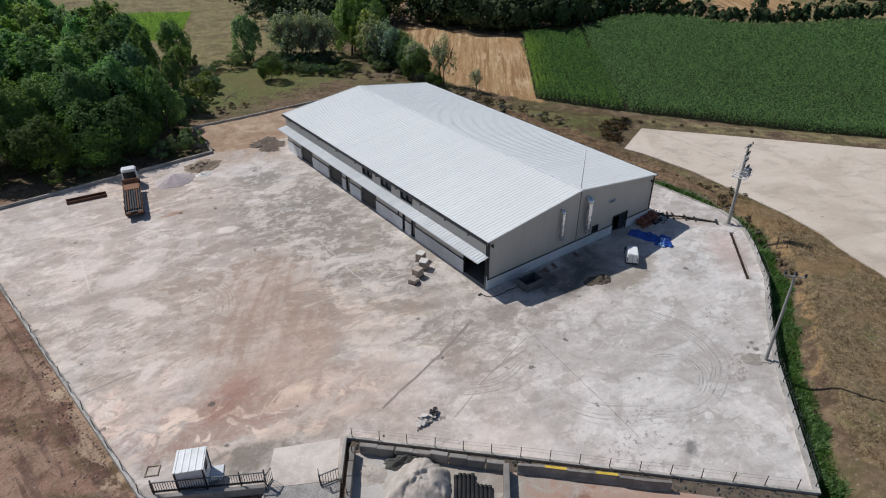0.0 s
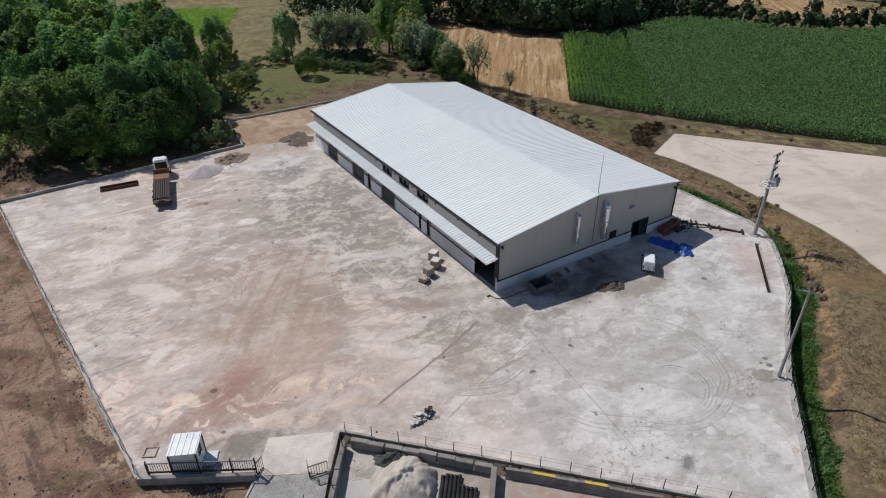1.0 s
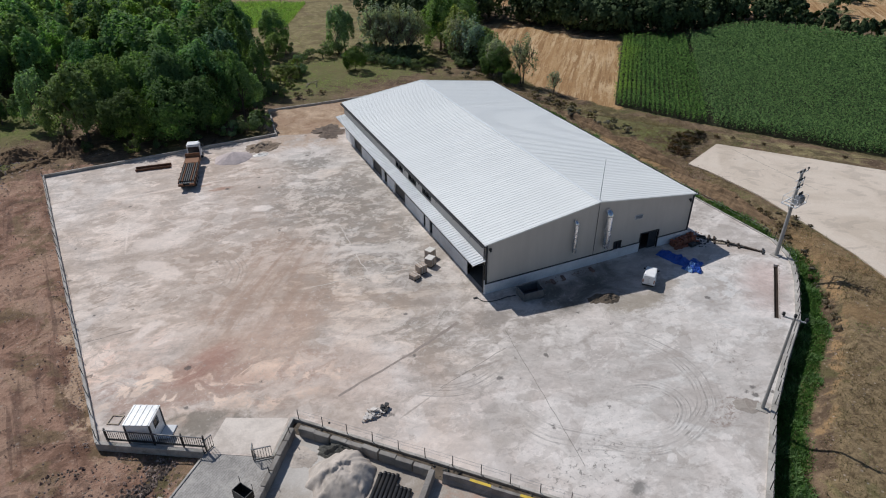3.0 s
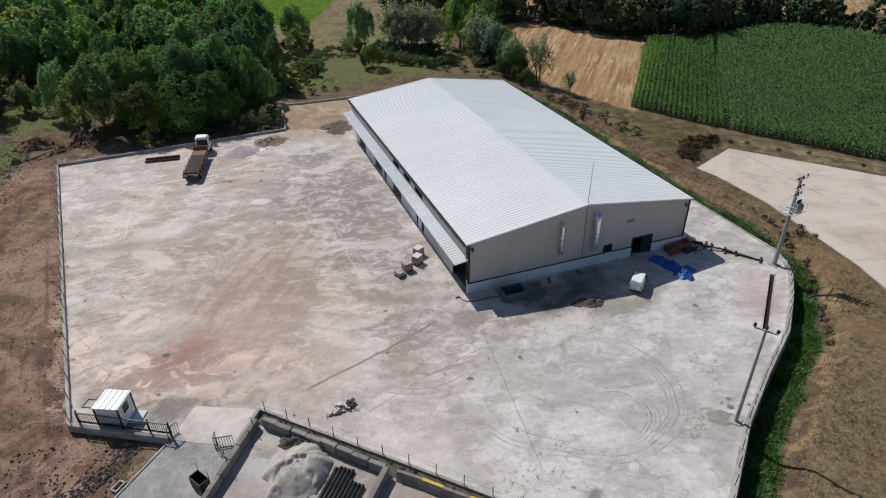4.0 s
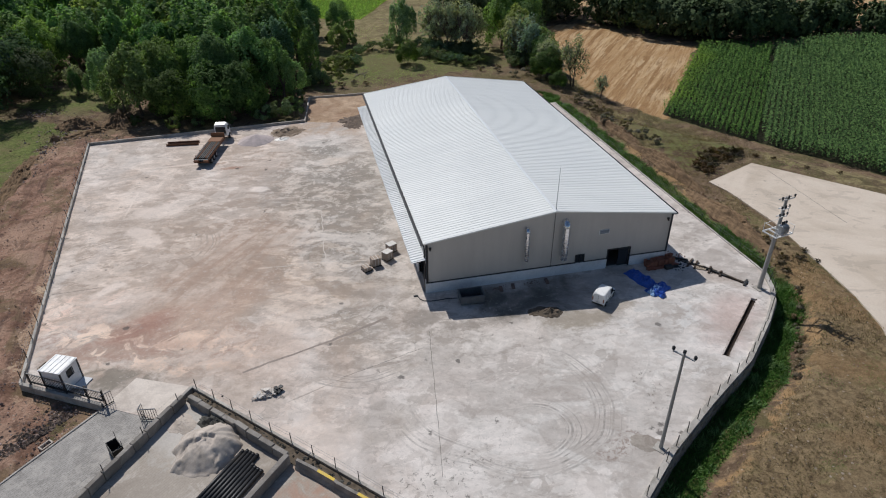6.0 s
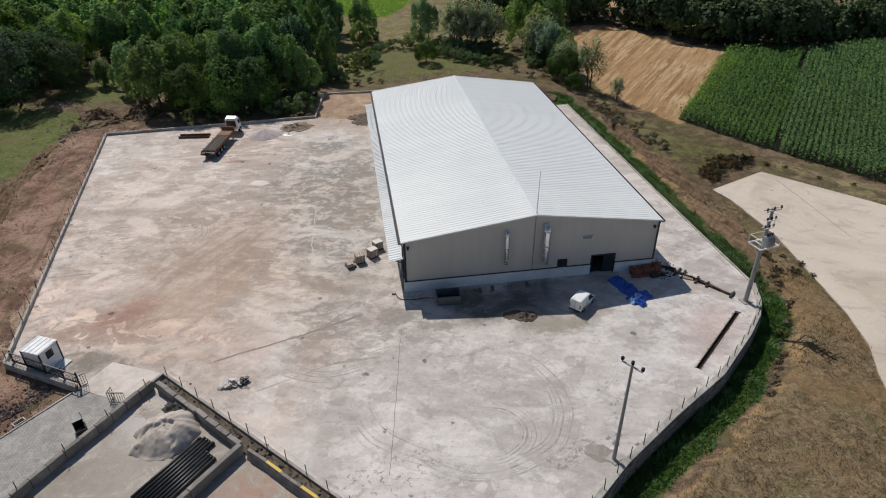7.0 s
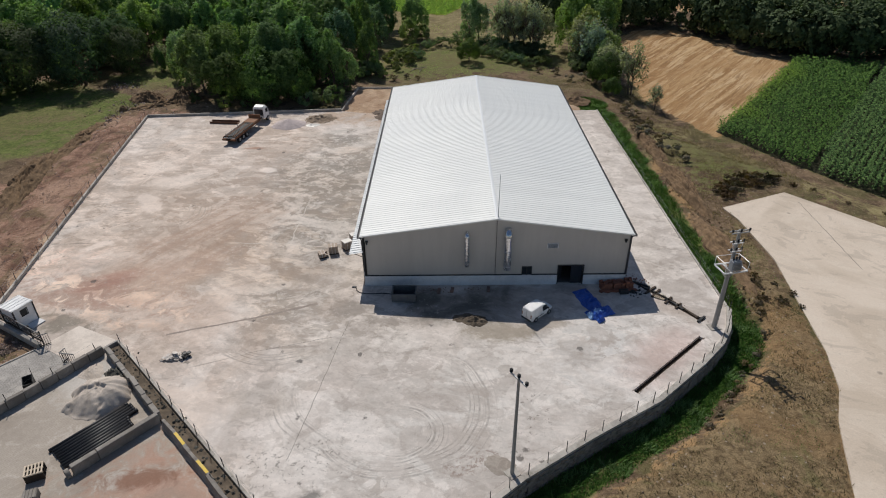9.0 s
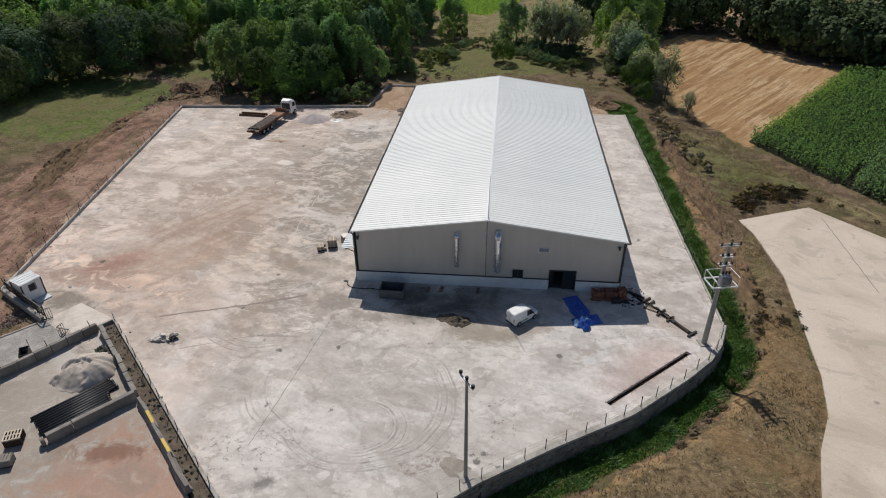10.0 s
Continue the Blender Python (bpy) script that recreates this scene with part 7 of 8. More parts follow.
small2 = thing("side_gate", "narrow barred steel gate leaf, folded back", "gate", -28.0, -12.75, -0.03, 75)
barred_panel(small2, 0.7, 1.3, 0.23)
frame_ = thing("timber_frame", "square pale timber frame lying on the slab", "frame", -38.3, -3.1, 0.0, 62)
for x, y, sx, sy in ((0, -0.5, 1.1, 0.09), (0, 0.5, 1.1, 0.09), (-0.5, 0, 0.09, 0.9), (0.5, 0, 0.09, 0.9)):
    bm = bmesh.new()
    box(bm, x, y, 0, sx, sy, 0.09)
    part("timber", bm, M_PALEWOOD, frame_)


# ---------- poles ----------
def insulator(own, x, y, z, r=0.075, h=0.34, material=M_BLACK):
    bm = bmesh.new()
    rod(bm, (x, y, z), (x, y, z + h), 0.03, 0.03, 6)
    for k in range(3):
        rod(bm, (x, y, z + h * (0.3 + 0.25 * k)), (x, y, z + h * (0.42 + 0.25 * k)), r * 1.25, r * 0.9, 9)
    part("insulator", bm, material, own, "dark insulator")


pole1 = thing("utility_pole", "grey concrete utility pole with a short crossarm", "pole", 14.55, -26.0, 0, -56)
bm = bmesh.new()
rod(bm, (0, 0, -0.5), (0, 0, 10.15), 0.17, 0.10, 10)
part("shaft", bm, M_POLE, pole1)
bm = bmesh.new()
box(bm, 0, 0, 9.95, 1.75, 0.1, 0.1)
part("crossarm", bm, M_GREYSTEEL, pole1)
for x in (-0.85, 0, 0.85):
    insulator(pole1, x, 0, 10.05 + (0.1 if x == 0 else 0), 0.11, 0.4)
bm = bmesh.new()
box(bm, 0, 0, 0, 1.0, 1.0, 0.06, None, 0.02)
part("footing", bm, M_KERB, pole1)
heap("spoil_patch", "low grey patch of spoil round the pole foot", 13.7, -25.2, 1.35, 0.95, 0.05, M_PATCH, 12, -30, 0.0, "spoil", 0.4, 2.5)


def transformer_pole():
    own = thing("transformer_pole", "tall pale concrete pole with a transformer on a steel platform", "pole", 37.09, -7.92, 0, 12)
    bm = bmesh.new()
    rod(bm, (0, 0, -0.5), (0, 0, 11.6), 0.26, 0.15, 12)
    part("shaft", bm, M_POLE, own)
    # platform
    z = 7.35
    bm = bmesh.new()
    for y in (-0.95, 0.75):
        box(bm, 0, y, z, 2.5, 0.09, 0.14)
    for x in (-1.2, -0.35, 0.35, 1.2):
        box(bm, x, -0.1, z, 0.09, 1.62, 0.12)
    part("platform", bm, M_WHITE, own, "pale steel platform")
    bm = bmesh.new()
    for x in (-1.2, 1.2):
        for y in (-0.95, 0.75):
            rod(bm, (x, y, z + 0.1), (x * 1.02, y * 1.02, z + 1.05), 0.03, 0.03, 6)
    for x in (-1.2, 1.2):
        rod(bm, (x, -0.95, z + 1.05), (x, 0.75, z + 1.05), 0.03, 0.03, 6)
    rod(bm, (-1.2, 0.75, z + 1.05), (1.2, 0.75, z + 1.05), 0.03, 0.03, 6)
    part("railing", bm, M_WHITE, own, "pale platform railing")
    for s in (-1, 1):
        bm = bmesh.new()
        rod(bm, (s * 0.15, 0, z - 1.2), (s * 1.1, 0, z), 0.045, 0.045, 6)
        part("brace", bm, M_GREYSTEEL, own)
    bm = bmesh.new()
    box(bm, 0, -0.55, z + 0.14, 0.95, 0.62, 1.05, None, 0.04)
    tank = part("transformer", bm, M_GREYSTEEL, own, "grey oil transformer with cooling fins")
    for k in range(8):
        bm = bmesh.new()
        box(bm, -0.42 + k * 0.12, -0.94, z + 0.3, 0.03, 0.14, 0.75)
        part("fin", bm, M_GREYSTEEL, tank)
    for x in (-0.3, 0, 0.3):
        insulator(own, x, -0.55, z + 1.19, 0.09, 0.45)
    # arms with fuses and insulators up the shaft
    for zz, half, n in ((9.3, 0.6, 3), (10.2, 0.6, 3), (11.35, 0.95, 3)):
        bm = bmesh.new()
        box(bm, 0, -0.18, zz, half * 2, 0.08, 0.1)
        box(bm, 0, 0.18, zz, half * 2, 0.08, 0.1)
        part("crossarm", bm, M_WHITE if zz < 11 else M_GREYSTEEL, own, "pale steel crossarm")
        for i in range(n):
            insulator(own, -half + 0.06 + i * (2 * half - 0.12) / (n - 1), -0.18, zz + 0.1, 0.09, 0.38)
    for x in (-0.5, 0.5):
        bm = bmesh.new()
        rod(bm, (x, -0.2, 9.25), (x, -0.2, 10.6), 0.03, 0.03, 6)
        part("arm_tie", bm, M_WHITE, own)
    bm = bmesh.new()
    rod(bm, (0.22, -0.1, 0.3), (0.17, -0.1, 7.3), 0.04, 0.04, 6)
    part("cable_duct", bm, M_DARK, own)
    bm = bmesh.new()
    box(bm, 0, 0, 0, 1.1, 1.1, 0.08, None, 0.02)
    part("footing", bm, M_KERB, own)
    return own


transformer_pole()


# ---------- trench timbers, clay stack, tarpaulin, van ----------
trench_rng = np.random.default_rng(44)
ta, tb = Vector((31.0, 0.6)), Vector((36.4, -6.9))
td = tb - ta
for k, t in enumerate((0.10, 0.26, 0.34, 0.42, 0.47, 0.52, 0.58, 0.66, 0.78, 0.97)):
    own = thing("timber_beam", "dark weathered timber lying across the trench", "timber", *(ta + td * t), 0.0, math.degrees(math.atan2(td.y, td.x)) + (90 if k in (1, 2, 5, 7, 9) else 4) + trench_rng.normal(0, 13), "timbers over the trench")
    bm = bmesh.new()
    box(bm, 0, 0, 0, trench_rng.uniform(1.2, 2.0) if k in (1, 2, 5, 7, 9) else trench_rng.uniform(2.0, 3.0), 0.24, 0.18, None, 0.02)
    part("beam", bm, M_WOOD if k % 3 else M_BLACK, own)
pl = thing("loose_pallet", "pale broken pallet beside the trench", "pallet", 33.1, -2.6, 0.0, -30)
wood_pallet(pl, 0, M_PALEWOOD, 1.1, 0.9)


def clay_stack():
    own = thing("brick_stack", "stacks of red clay blocks against the wall", "bricks", 28.7, -0.55, 0, 4)
    g = np.random.default_rng(3)
    bm = bmesh.new()
    box(bm, 0, 0, 0, 0.4, 0.22, 0.2, None, 0.012)
    me = bpy.data.meshes.new("brick")
    bm.to_mesh(me)
    bm.free()
    me.materials.append(M_BRICKRED)
    for px, wide, high in ((-1.25, 3, 4), (0.15, 3, 4), (1.35, 2, 5)):
        for lay in range(high):
            for i in range(wide):
                for k in range(4):
                    if lay == high - 1 and g.random() < 0.4:
                        continue
                    ob = new("brick", me)
                    ob.parent = own
                    ob.matrix_local = pose(px + (i - (wide - 1) / 2) * 0.43 + g.normal(0, 0.02), -0.5 + k * 0.26 + g.normal(0, 0.02), lay * 0.2, 0, 0, g.normal(0, 4))
    for k in range(26):
        ob = new("brick", me)
        ob.parent = own
        ob.matrix_local = pose(g.uniform(-2.1, 2.1), g.uniform(-1.0, -0.7), 0.0, g.normal(0, 4), g.normal(0, 4), g.uniform(0, 180))
    return own


clay_stack()
scrap = thing("scrap_box", "dark plastic crate with scrap beside the bricks", "crate", 29.3, -1.75, 0, 5)
bm = bmesh.new()
box(bm, 0, 0, 0, 1.0, 0.6, 0.4, None, 0.04)
part("body", bm, M_BLACK, scrap)
sc = np.random.default_rng(52)
scatter_stones("scrap", "scatter of dark scrap by the corner of the hall", [(30.6 + sc.normal(0, 0.7), -1.6 + sc.normal(0, 0.5), 0.02) for _ in range(60)], 0.05, 0.2, M_BLACK, 53, "scrap")
scatter_stones("rubble", "scatter of brick rubble by the corner of the hall", [(31.0 + sc.normal(0, 0.8), 0.6 + sc.normal(0, 0.6), 0.02) for _ in range(40)], 0.04, 0.14, M_BRICKRED, 54)
scatter_stones("rubble", "scatter of earth and stone along the trench", [(31.2 + t * 5.6 + sc.normal(0, 0.4), 0.3 - t * 7.4 + sc.normal(0, 0.4), 0.0) for t in sc.uniform(0, 1, 60)], 0.03, 0.09, M_MUD, 55)


def tarpaulin():
    own = thing("tarpaulin", "crumpled blue tarpaulin spread on the slab", "tarpaulin", 25.3, -3.9, 0, 0)
    for name, m, cx, cy, L, W, turn, amp, mat_, label in (("sheet", 0, -0.25, 0.75, 4.4, 1.9, -72, 0.5, M_TARP, "dark blue sheet"), ("folded_edge", 1, 0.55, -1.55, 2.9, 1.5, 22, 0.55, M_TARP, "crumpled blue edge"),
                                                       ("lining", 2, 0.1, -1.75, 2.1, 1.0, 30, 0.62, M_TARPPALE, "pale blue underside turned up"), ("corner", 3, 0.2, -2.5, 1.3, 0.9, -60, 0.45, M_TARP, "crumpled blue corner")):
        bm = bmesh.new()
        nx, ny = 26, 14
        grid = []
        c, s = math.cos(radians(turn)), math.sin(radians(turn))
        for j in range(ny + 1):
            row = []
            for i in range(nx + 1):
                u, v = i / nx - 0.5, j / ny - 0.5
                q = Vector((u * 5, v * 3, m * 7.3))
                edge = 1 + 0.18 * noise.noise(q * 0.7 + Vector((0, 0, 4)))
                x, y = u * L * edge, v * W * (1 + 0.25 * noise.noise(Vector((u * 4, 1, m * 3))))
                fold = abs(noise.noise(q * 1.1)) + 0.5 * abs(noise.noise(q * 2.6))
                fall = min(1, (0.5 - abs(u)) * 7, (0.5 - abs(v)) * 5)
                z = 0.02 + m * 0.02 + amp * (0.35 + 1.2 * fold) * max(0, fall)
                row.append(bm.verts.new((cx + x * c - y * s, cy + x * s + y * c, z)))
            grid.append(row)
        for j in range(ny):
            for i in range(nx):
                bm.faces.new((grid[j][i], grid[j][i + 1], grid[j + 1][i + 1], grid[j + 1][i]))
        part(name, bm, mat_, own, label)
    return own


tarpaulin()


def loft(bm, sections):
    """Skin over closed outlines of equal length, capped at both ends."""
    rings = [[bm.verts.new(p) for p in s] for s in sections]
    k = len(rings[0])
    bm.faces.new(rings[0][::-1])
    bm.faces.new(rings[-1])
    for a, b in zip(rings[:-1], rings[1:]):
        for i in range(k):
            j = (i + 1) % k
            bm.faces.new((a[i], a[j], b[j], b[i]))


def wheel(own, x, y, r, w, rim=M_GREYSTEEL):
    bm = bmesh.new()
    rod(bm, (x, y - w / 2, r), (x, y + w / 2, r), r, r, 20)
    tyre = part("tyre", bm, M_RUBBER, own, "black tyre")
    bm = bmesh.new()
    s = 1 if y > 0 else -1
    rod(bm, (x, y + s * (w / 2 - 0.02), r), (x, y + s * (w / 2 + 0.015), r), r * 0.58, r * 0.5, 14)
    part("rim", bm, rim, tyre)


def van():
    """A small panel van: x is its length, the nose at +x."""
    own = thing("panel_van", "small white panel van parked in the shade of the hall", "van", 19.1, -5.6, 0, 42)
    bm = bmesh.new()
    secs = []
    for x, lo, mid, hi, half, top in ((-1.98, 0.34, 0.95, 1.72, 0.78, 0.62), (-1.9, 0.26, 0.95, 1.80, 0.84, 0.68), (-0.6, 0.24, 0.95, 1.84, 0.85, 0.70), (0.35, 0.24, 0.97, 1.80, 0.85, 0.69), (0.72, 0.24, 0.98, 1.62, 0.85, 0.66),
                                      (1.12, 0.24, 0.98, 1.16, 0.84, 0.70), (1.3, 0.24, 0.93, 1.03, 0.83, 0.66), (1.86, 0.26, 0.78, 0.84, 0.74, 0.55), (1.98, 0.32, 0.62, 0.68, 0.66, 0.5)):
        secs.append([(x, -half * 0.94, lo), (x, half * 0.94, lo), (x, half, mid * 0.7), (x, half, mid), (x, top + 0.02, hi - 0.05), (x, top - 0.1, hi), (x, -top + 0.1, hi), (x, -top - 0.02, hi - 0.05), (x, -half, mid), (x, -half, mid * 0.7)])
    loft(bm, secs)
    part("body", bm, M_WHITE, own, "white painted body")
    bm = bmesh.new()
    vs = box(bm, 0, 0, 0, 0.02, 1.24, 0.66)
    bmesh.ops.transform(bm, matrix=pose(0.93, 0, 1.42) @ pose(0, 0, -0.33, 0, -41, 0), verts=vs)
    part("windscreen", bm, M_GLASS, own, "dark windscreen")
    for s in (-1, 1):
        bm = bmesh.new()
        q = [(0.0, 0.98), (1.02, 1.0), (0.68, 1.6), (0.04, 1.64)]
        a = [bm.verts.new((x, s * (0.875 - (z - 1.0) * 0.185), z)) for x, z in q]
        b = [bm.verts.new((x, s * (0.82 - (z - 1.0) * 0.185), z)) for x, z in q]
        bm.faces.new(a)
        bm.faces.new(b[::-1])
        for i in range(4):
            bm.faces.new((a[i], a[(i + 1) % 4], b[(i + 1) % 4], b[i]))
        part("side_window", bm, M_GLASS, own, "dark side window")
        bm = bmesh.new()
        box(bm, 0.92, s * 0.95, 1.0, 0.12, 0.16, 0.2, None, 0.02)
        part("mirror", bm, M_BLACK, own, "black door mirror")
        bm = bmesh.new()
        box(bm, -1.96, s * 0.70, 0.75, 0.06, 0.14, 0.5)
        part("tail_light", bm, M_BRICKRED, own, "red tail light")
        bm = bmesh.new()
        box(bm, 1.80, s * 0.56, 0.62, 0.22, 0.26, 0.16, None, 0.03)
        part("headlight", bm, M_ZINC, own, "clear headlight")
        for x in (-1.2, 1.25):
            wheel(own, x, s * 0.78, 0.31, 0.2)
        bm = bmesh.new()
        box(bm, -0.5, s * 0.862, 0.55, 1.3, 0.02, 0.09)
        part("side_trim", bm, M_BLACK, own)
    bm = bmesh.new()
    box(bm, 1.9, 0, 0.26, 0.2, 1.4, 0.2, None, 0.04)
    part("front_bumper", bm, M_BLACK, own)
    bm = bmesh.new()
    box(bm, -1.97, 0, 0.30, 0.14, 1.55, 0.2, None, 0.03)
    part("rear_bumper", bm, M_BLACK, own)
    bm = bmesh.new()
    box(bm, -2.0, 0, 0.62, 0.03, 0.5, 0.13)
    part("plate", bm, M_FILM, own)
    bm = bmesh.new()
    box(bm, -1.985, 0, 0.4, 0.03, 0.02, 1.2)
    part("door_seam", bm, M_BLACK, own)
    own.scale = (0.87, 0.87, 0.89)
    return own


van()

# ---------- west of the hall ----------
def block_pallet(x, y, turn, tall, label, top):
    own = thing("block_pallet", label, "pallet", x, y, 0, turn, "pallets of building blocks")
    wood_pallet(own, 0, M_WOOD, 1.15, 1.0)
    g = np.random.default_rng(int(abs(x * 17)))
    rows = int(tall / 0.24)
    for r in range(rows):
        for i in range(3):
            for j in range(2):
                if top and r == rows - 1 and g.random() < 0.35:
                    continue
                bm = bmesh.new()
                box(bm, -0.37 + i * 0.37, -0.24 + j * 0.48, 0.14 + r * 0.24, 0.355, 0.465, 0.232, None, 0.01)
                part("block", bm, M_CARDBOARD, own)
    bm = bmesh.new()
    for s in (-0.2, 0.2):
        box(bm, s, 0, 0.12, 0.05, 1.02, rows * 0.24 + 0.03)
    part("strap", bm, M_FILM, own)
    if not top:
        bm = bmesh.new()
        box(bm, 0, 0, 0.145 + rows * 0.24, 1.12, 0.98, 0.04, None, 0.015)
        part("wrap", bm, M_FILM, own, "pale plastic wrap over the top")
    return own


block_pallet(-5.75, 6.45, 24, 0.55, "low pallet of pale building blocks, half used", True)
block_pallet(-4.6, 7.3, 14, 0.98, "pallet of pale building blocks", True)
block_pallet(-3.0, 8.3, 36, 0.98, "full pallet of pale building blocks", False)
block_pallet(-2.25, 10.0, 28, 0.98, "full pallet of pale building blocks", False)


def skip():
    own = thing("skip", "grey open steel skip in the shade of the gable", "skip", 4.75, -2.35, 0, -2)
    L, W, H = 2.6, 1.7, 1.05
    for x0, y0, sx, sy in ((0, -W / 2, L, 0.05), (0, W / 2, L, 0.05), (-L / 2, 0, 0.05, W), (L / 2, 0, 0.05, W)):
        bm = bmesh.new()
        box(bm, x0, y0, 0.1, sx, sy, H - 0.1)
        part("side", bm, M_SKIP, own)
        bm = bmesh.new()
        box(bm, x0, y0, H - 0.06, sx + 0.08, sy + 0.08, 0.08)
        part("rim", bm, M_SKIP, own)
    for k in range(5):
        bm = bmesh.new()
        box(bm, -L / 2 + 0.25 + k * (L - 0.5) / 4, -W / 2 - 0.05, 0.1, 0.07, 0.06, H - 0.16)
        part("stiffener", bm, M_SKIP, own)
    bm = bmesh.new()
    box(bm, 0, 0, 0.06, L, W, 0.06)
    part("floor", bm, M_DARK, own)
    return own


skip()
heap("mud_mound", "small heap of dark mud in front of the gable", 12.4, -6.55, 1.5, 0.95, 0.5, M_MUD, 3, 0, 0.0, "mud heap", 0.6, 1.2)
heap("mud_mound", "low spread of damp mud in front of the gable", 11.3, -6.1, 1.3, 0.8, 0.22, M_MUD, 4, 0, 0.0, "mud heap", 0.6, 1.2)
def broken_slabs(name, label, x, y, spread, count, lo, hi, material, seed):
    """Flat broken pieces lying over one another, too many to count."""
    g = np.random.default_rng(seed)
    bm = bmesh.new()
    for k in range(count):
        r, sides, thick = g.uniform(lo, hi), int(g.integers(4, 7)), g.uniform(0.04, 0.09)
        a0 = g.uniform(0, math.tau)
        poly = [(math.cos(a0 + i * math.tau / sides) * r * g.uniform(0.6, 1.1), math.sin(a0 + i * math.tau / sides) * r * g.uniform(0.5, 0.9)) for i in range(sides)]
        ring = [[bm.verts.new((px, py, z)) for px, py in poly] for z in (0.0, thick)]
        bm.faces.new(ring[1])
        bm.faces.new(ring[0][::-1])
        for i in range(sides):
            bm.faces.new((ring[0][i], ring[0][(i + 1) % sides], ring[1][(i + 1) % sides], ring[1][i]))
        m = pose(x + g.normal(0, spread), y + g.normal(0, spread * 0.6), 0.02 + abs(g.normal(0, 0.15)), g.normal(0, 14), g.normal(0, 14), g.uniform(0, 360))
        bmesh.ops.transform(bm, matrix=m, verts=ring[0] + ring[1])
    return tagged(part(name, bm, material, None, label), label, "rubble", "", "stuff")


broken_slabs("rubble", "pale broken slabs and offcuts lying on the yard", -17.2, -12.0, 0.45, 60, 0.12, 0.42, M_RUBBLE, 10)
broken_slabs("rubble", "dark broken scrap lying on pale rubble", -16.3, -11.9, 0.26, 14, 0.12, 0.34, M_BLACK, 12)
broken_slabs("rubble", "thin pale laths scattered beside the rubble", -17.9, -12.3, 0.3, 9, 0.1, 0.3, M_RUBBLE, 14)
hose = thing("hose", "black hose trailing from the corner of the hall", "hose", 0, 0, 0)
bm = bmesh.new()
pts = [(-0.9, -0.3), (-0.75, -0.9), (-0.35, -1.35), (0.3, -1.55), (1.2, -1.6), (2.3, -1.5), (3.3, -1.7)]
for a, b in zip(pts[:-1], pts[1:]):
    rod(bm, (*a, 0.05), (*b, 0.05), 0.045, 0.045, 6)
part("tube", bm, M_BLACK, hose)
bm = bmesh.new()
box(bm, -1.1, -0.2, 0, 0.5, 0.22, 0.1)
part("reel", bm, M_BLACK, hose)

tr = np.random.default_rng(61)
scatter_stones("clods", "crumbs of brown earth along the edge of the trench", [(35.3 - 8.7 * t + o * 0.66 + tr.normal(0, 0.07), -9.5 - 7.65 * t - o * 0.75 + tr.normal(0, 0.07), 0.0) for t, o in zip(tr.uniform(0, 1, 200), tr.choice([-0.31, 0.31], 200))], 0.015, 0.055, M_SPOIL, 62, "earth clods")

heap("gravel_mound", "heap of violet-grey gravel by the north wall", -19.8, 52.6, 3.3, 2.5, 1.2, M_GRAVEL, 21, 10, 0.0, "gravel heap", 0.08, 1.15, 0.025, 0.2)
heap("spoil_mound", "low heap of brown spoil by the north wall", -14.6, 55.6, 3.6, 2.0, 0.45, M_SPOIL, 22, 8, 0.0, "spoil heap", 0.9, 1.4, 0.16, 0.6)
heap("spoil_mound", "low spread of grey rubble by the north wall", -15.3, 52.3, 1.4, 0.8, 0.2, M_FILM, 23, 8, 0.0, "rubble", 0.8, 1.3)
heap("spoil_mound", "dark heap of earth and rubble behind the hall", 35.8, 66.0, 3.2, 2.6, 0.9, M_EARTHHEAP, 24, 8, ground_at(35.8, 66), "spoil heap", 0.6, 1.3)
heap("spoil_mound", "dark heap of rubble beside the hall's north-west corner", -2.0, 58.0, 2.6, 3.4, 0.36, M_MIXHEAP, 25, -15, 0.0, "spoil heap", 0.8, 1.6, 0.16, 0.6)
heap("earth_mound", "dark mound of dug earth beside the wood", -53.0, 69.6, 3.8, 2.8, 1.7, M_EARTHHEAP, 26, 0, ground_at(-53, 69.6), "earth mound", 0.5, 1.3, 0.2, 0.5)
heap("earth_mound", "dark mound of dug earth beside the wood", -45.0, 69.0, 4.4, 3.2, 1.9, M_EARTHHEAP, 27, 55, ground_at(-45, 69), "earth mound", 0.7, 1.3, 0.25, 0.6)
heap("earth_mound", "low dark ridge of dug earth on the red ground", -56.5, 31.5, 10.0, 2.4, 1.2, M_EARTHHEAP, 28, 104, ground_at(-56.5, 31.5), "earth mound", 0.8, 1.4, 0.3, 0.6)
heap("earth_mound", "broken ridge of dug earth between grass and red ground", -56.2, 47.0, 8.0, 1.6, 0.8, M_EARTHHEAP, 29, 92, ground_at(-56.2, 47), "earth mound", 0.8, 1.4, 0.35, 0.7)
heap("earth_mound", "low spread of dug earth behind the wall corner", -49.5, 65.0, 4.6, 2.0, 0.6, M_EARTHHEAP, 30, 30, ground_at(-49.5, 65), "earth mound", 0.8, 1.4, 0.35, 0.7)
st = np.random.default_rng(15)
pts = []
while len(pts) < 420:
    x, y = st.uniform(-66, -40), st.uniform(-22, 62)
    if poly_dist(np.array([x]), np.array([y]), YARD)[0] > 0.6 and poly_dist(np.array([x]), np.array([y]), DRIVE)[0] > 0.4 and st.random() < 1.2 - abs(x + 46) / 16:
        pts.append((x, y, ground_at(x, y)))
pts += [(x, y, ground_at(x, y)) for x, y in zip(st.normal(-56, 4.5, 130), st.normal(74.5, 1.2, 130))]
pts += [(x, y, ground_at(x, y)) for x, y in zip(st.normal(-54.8, 1.3, 90), st.uniform(36, 66, 90))]
bank = np.random.default_rng(91)
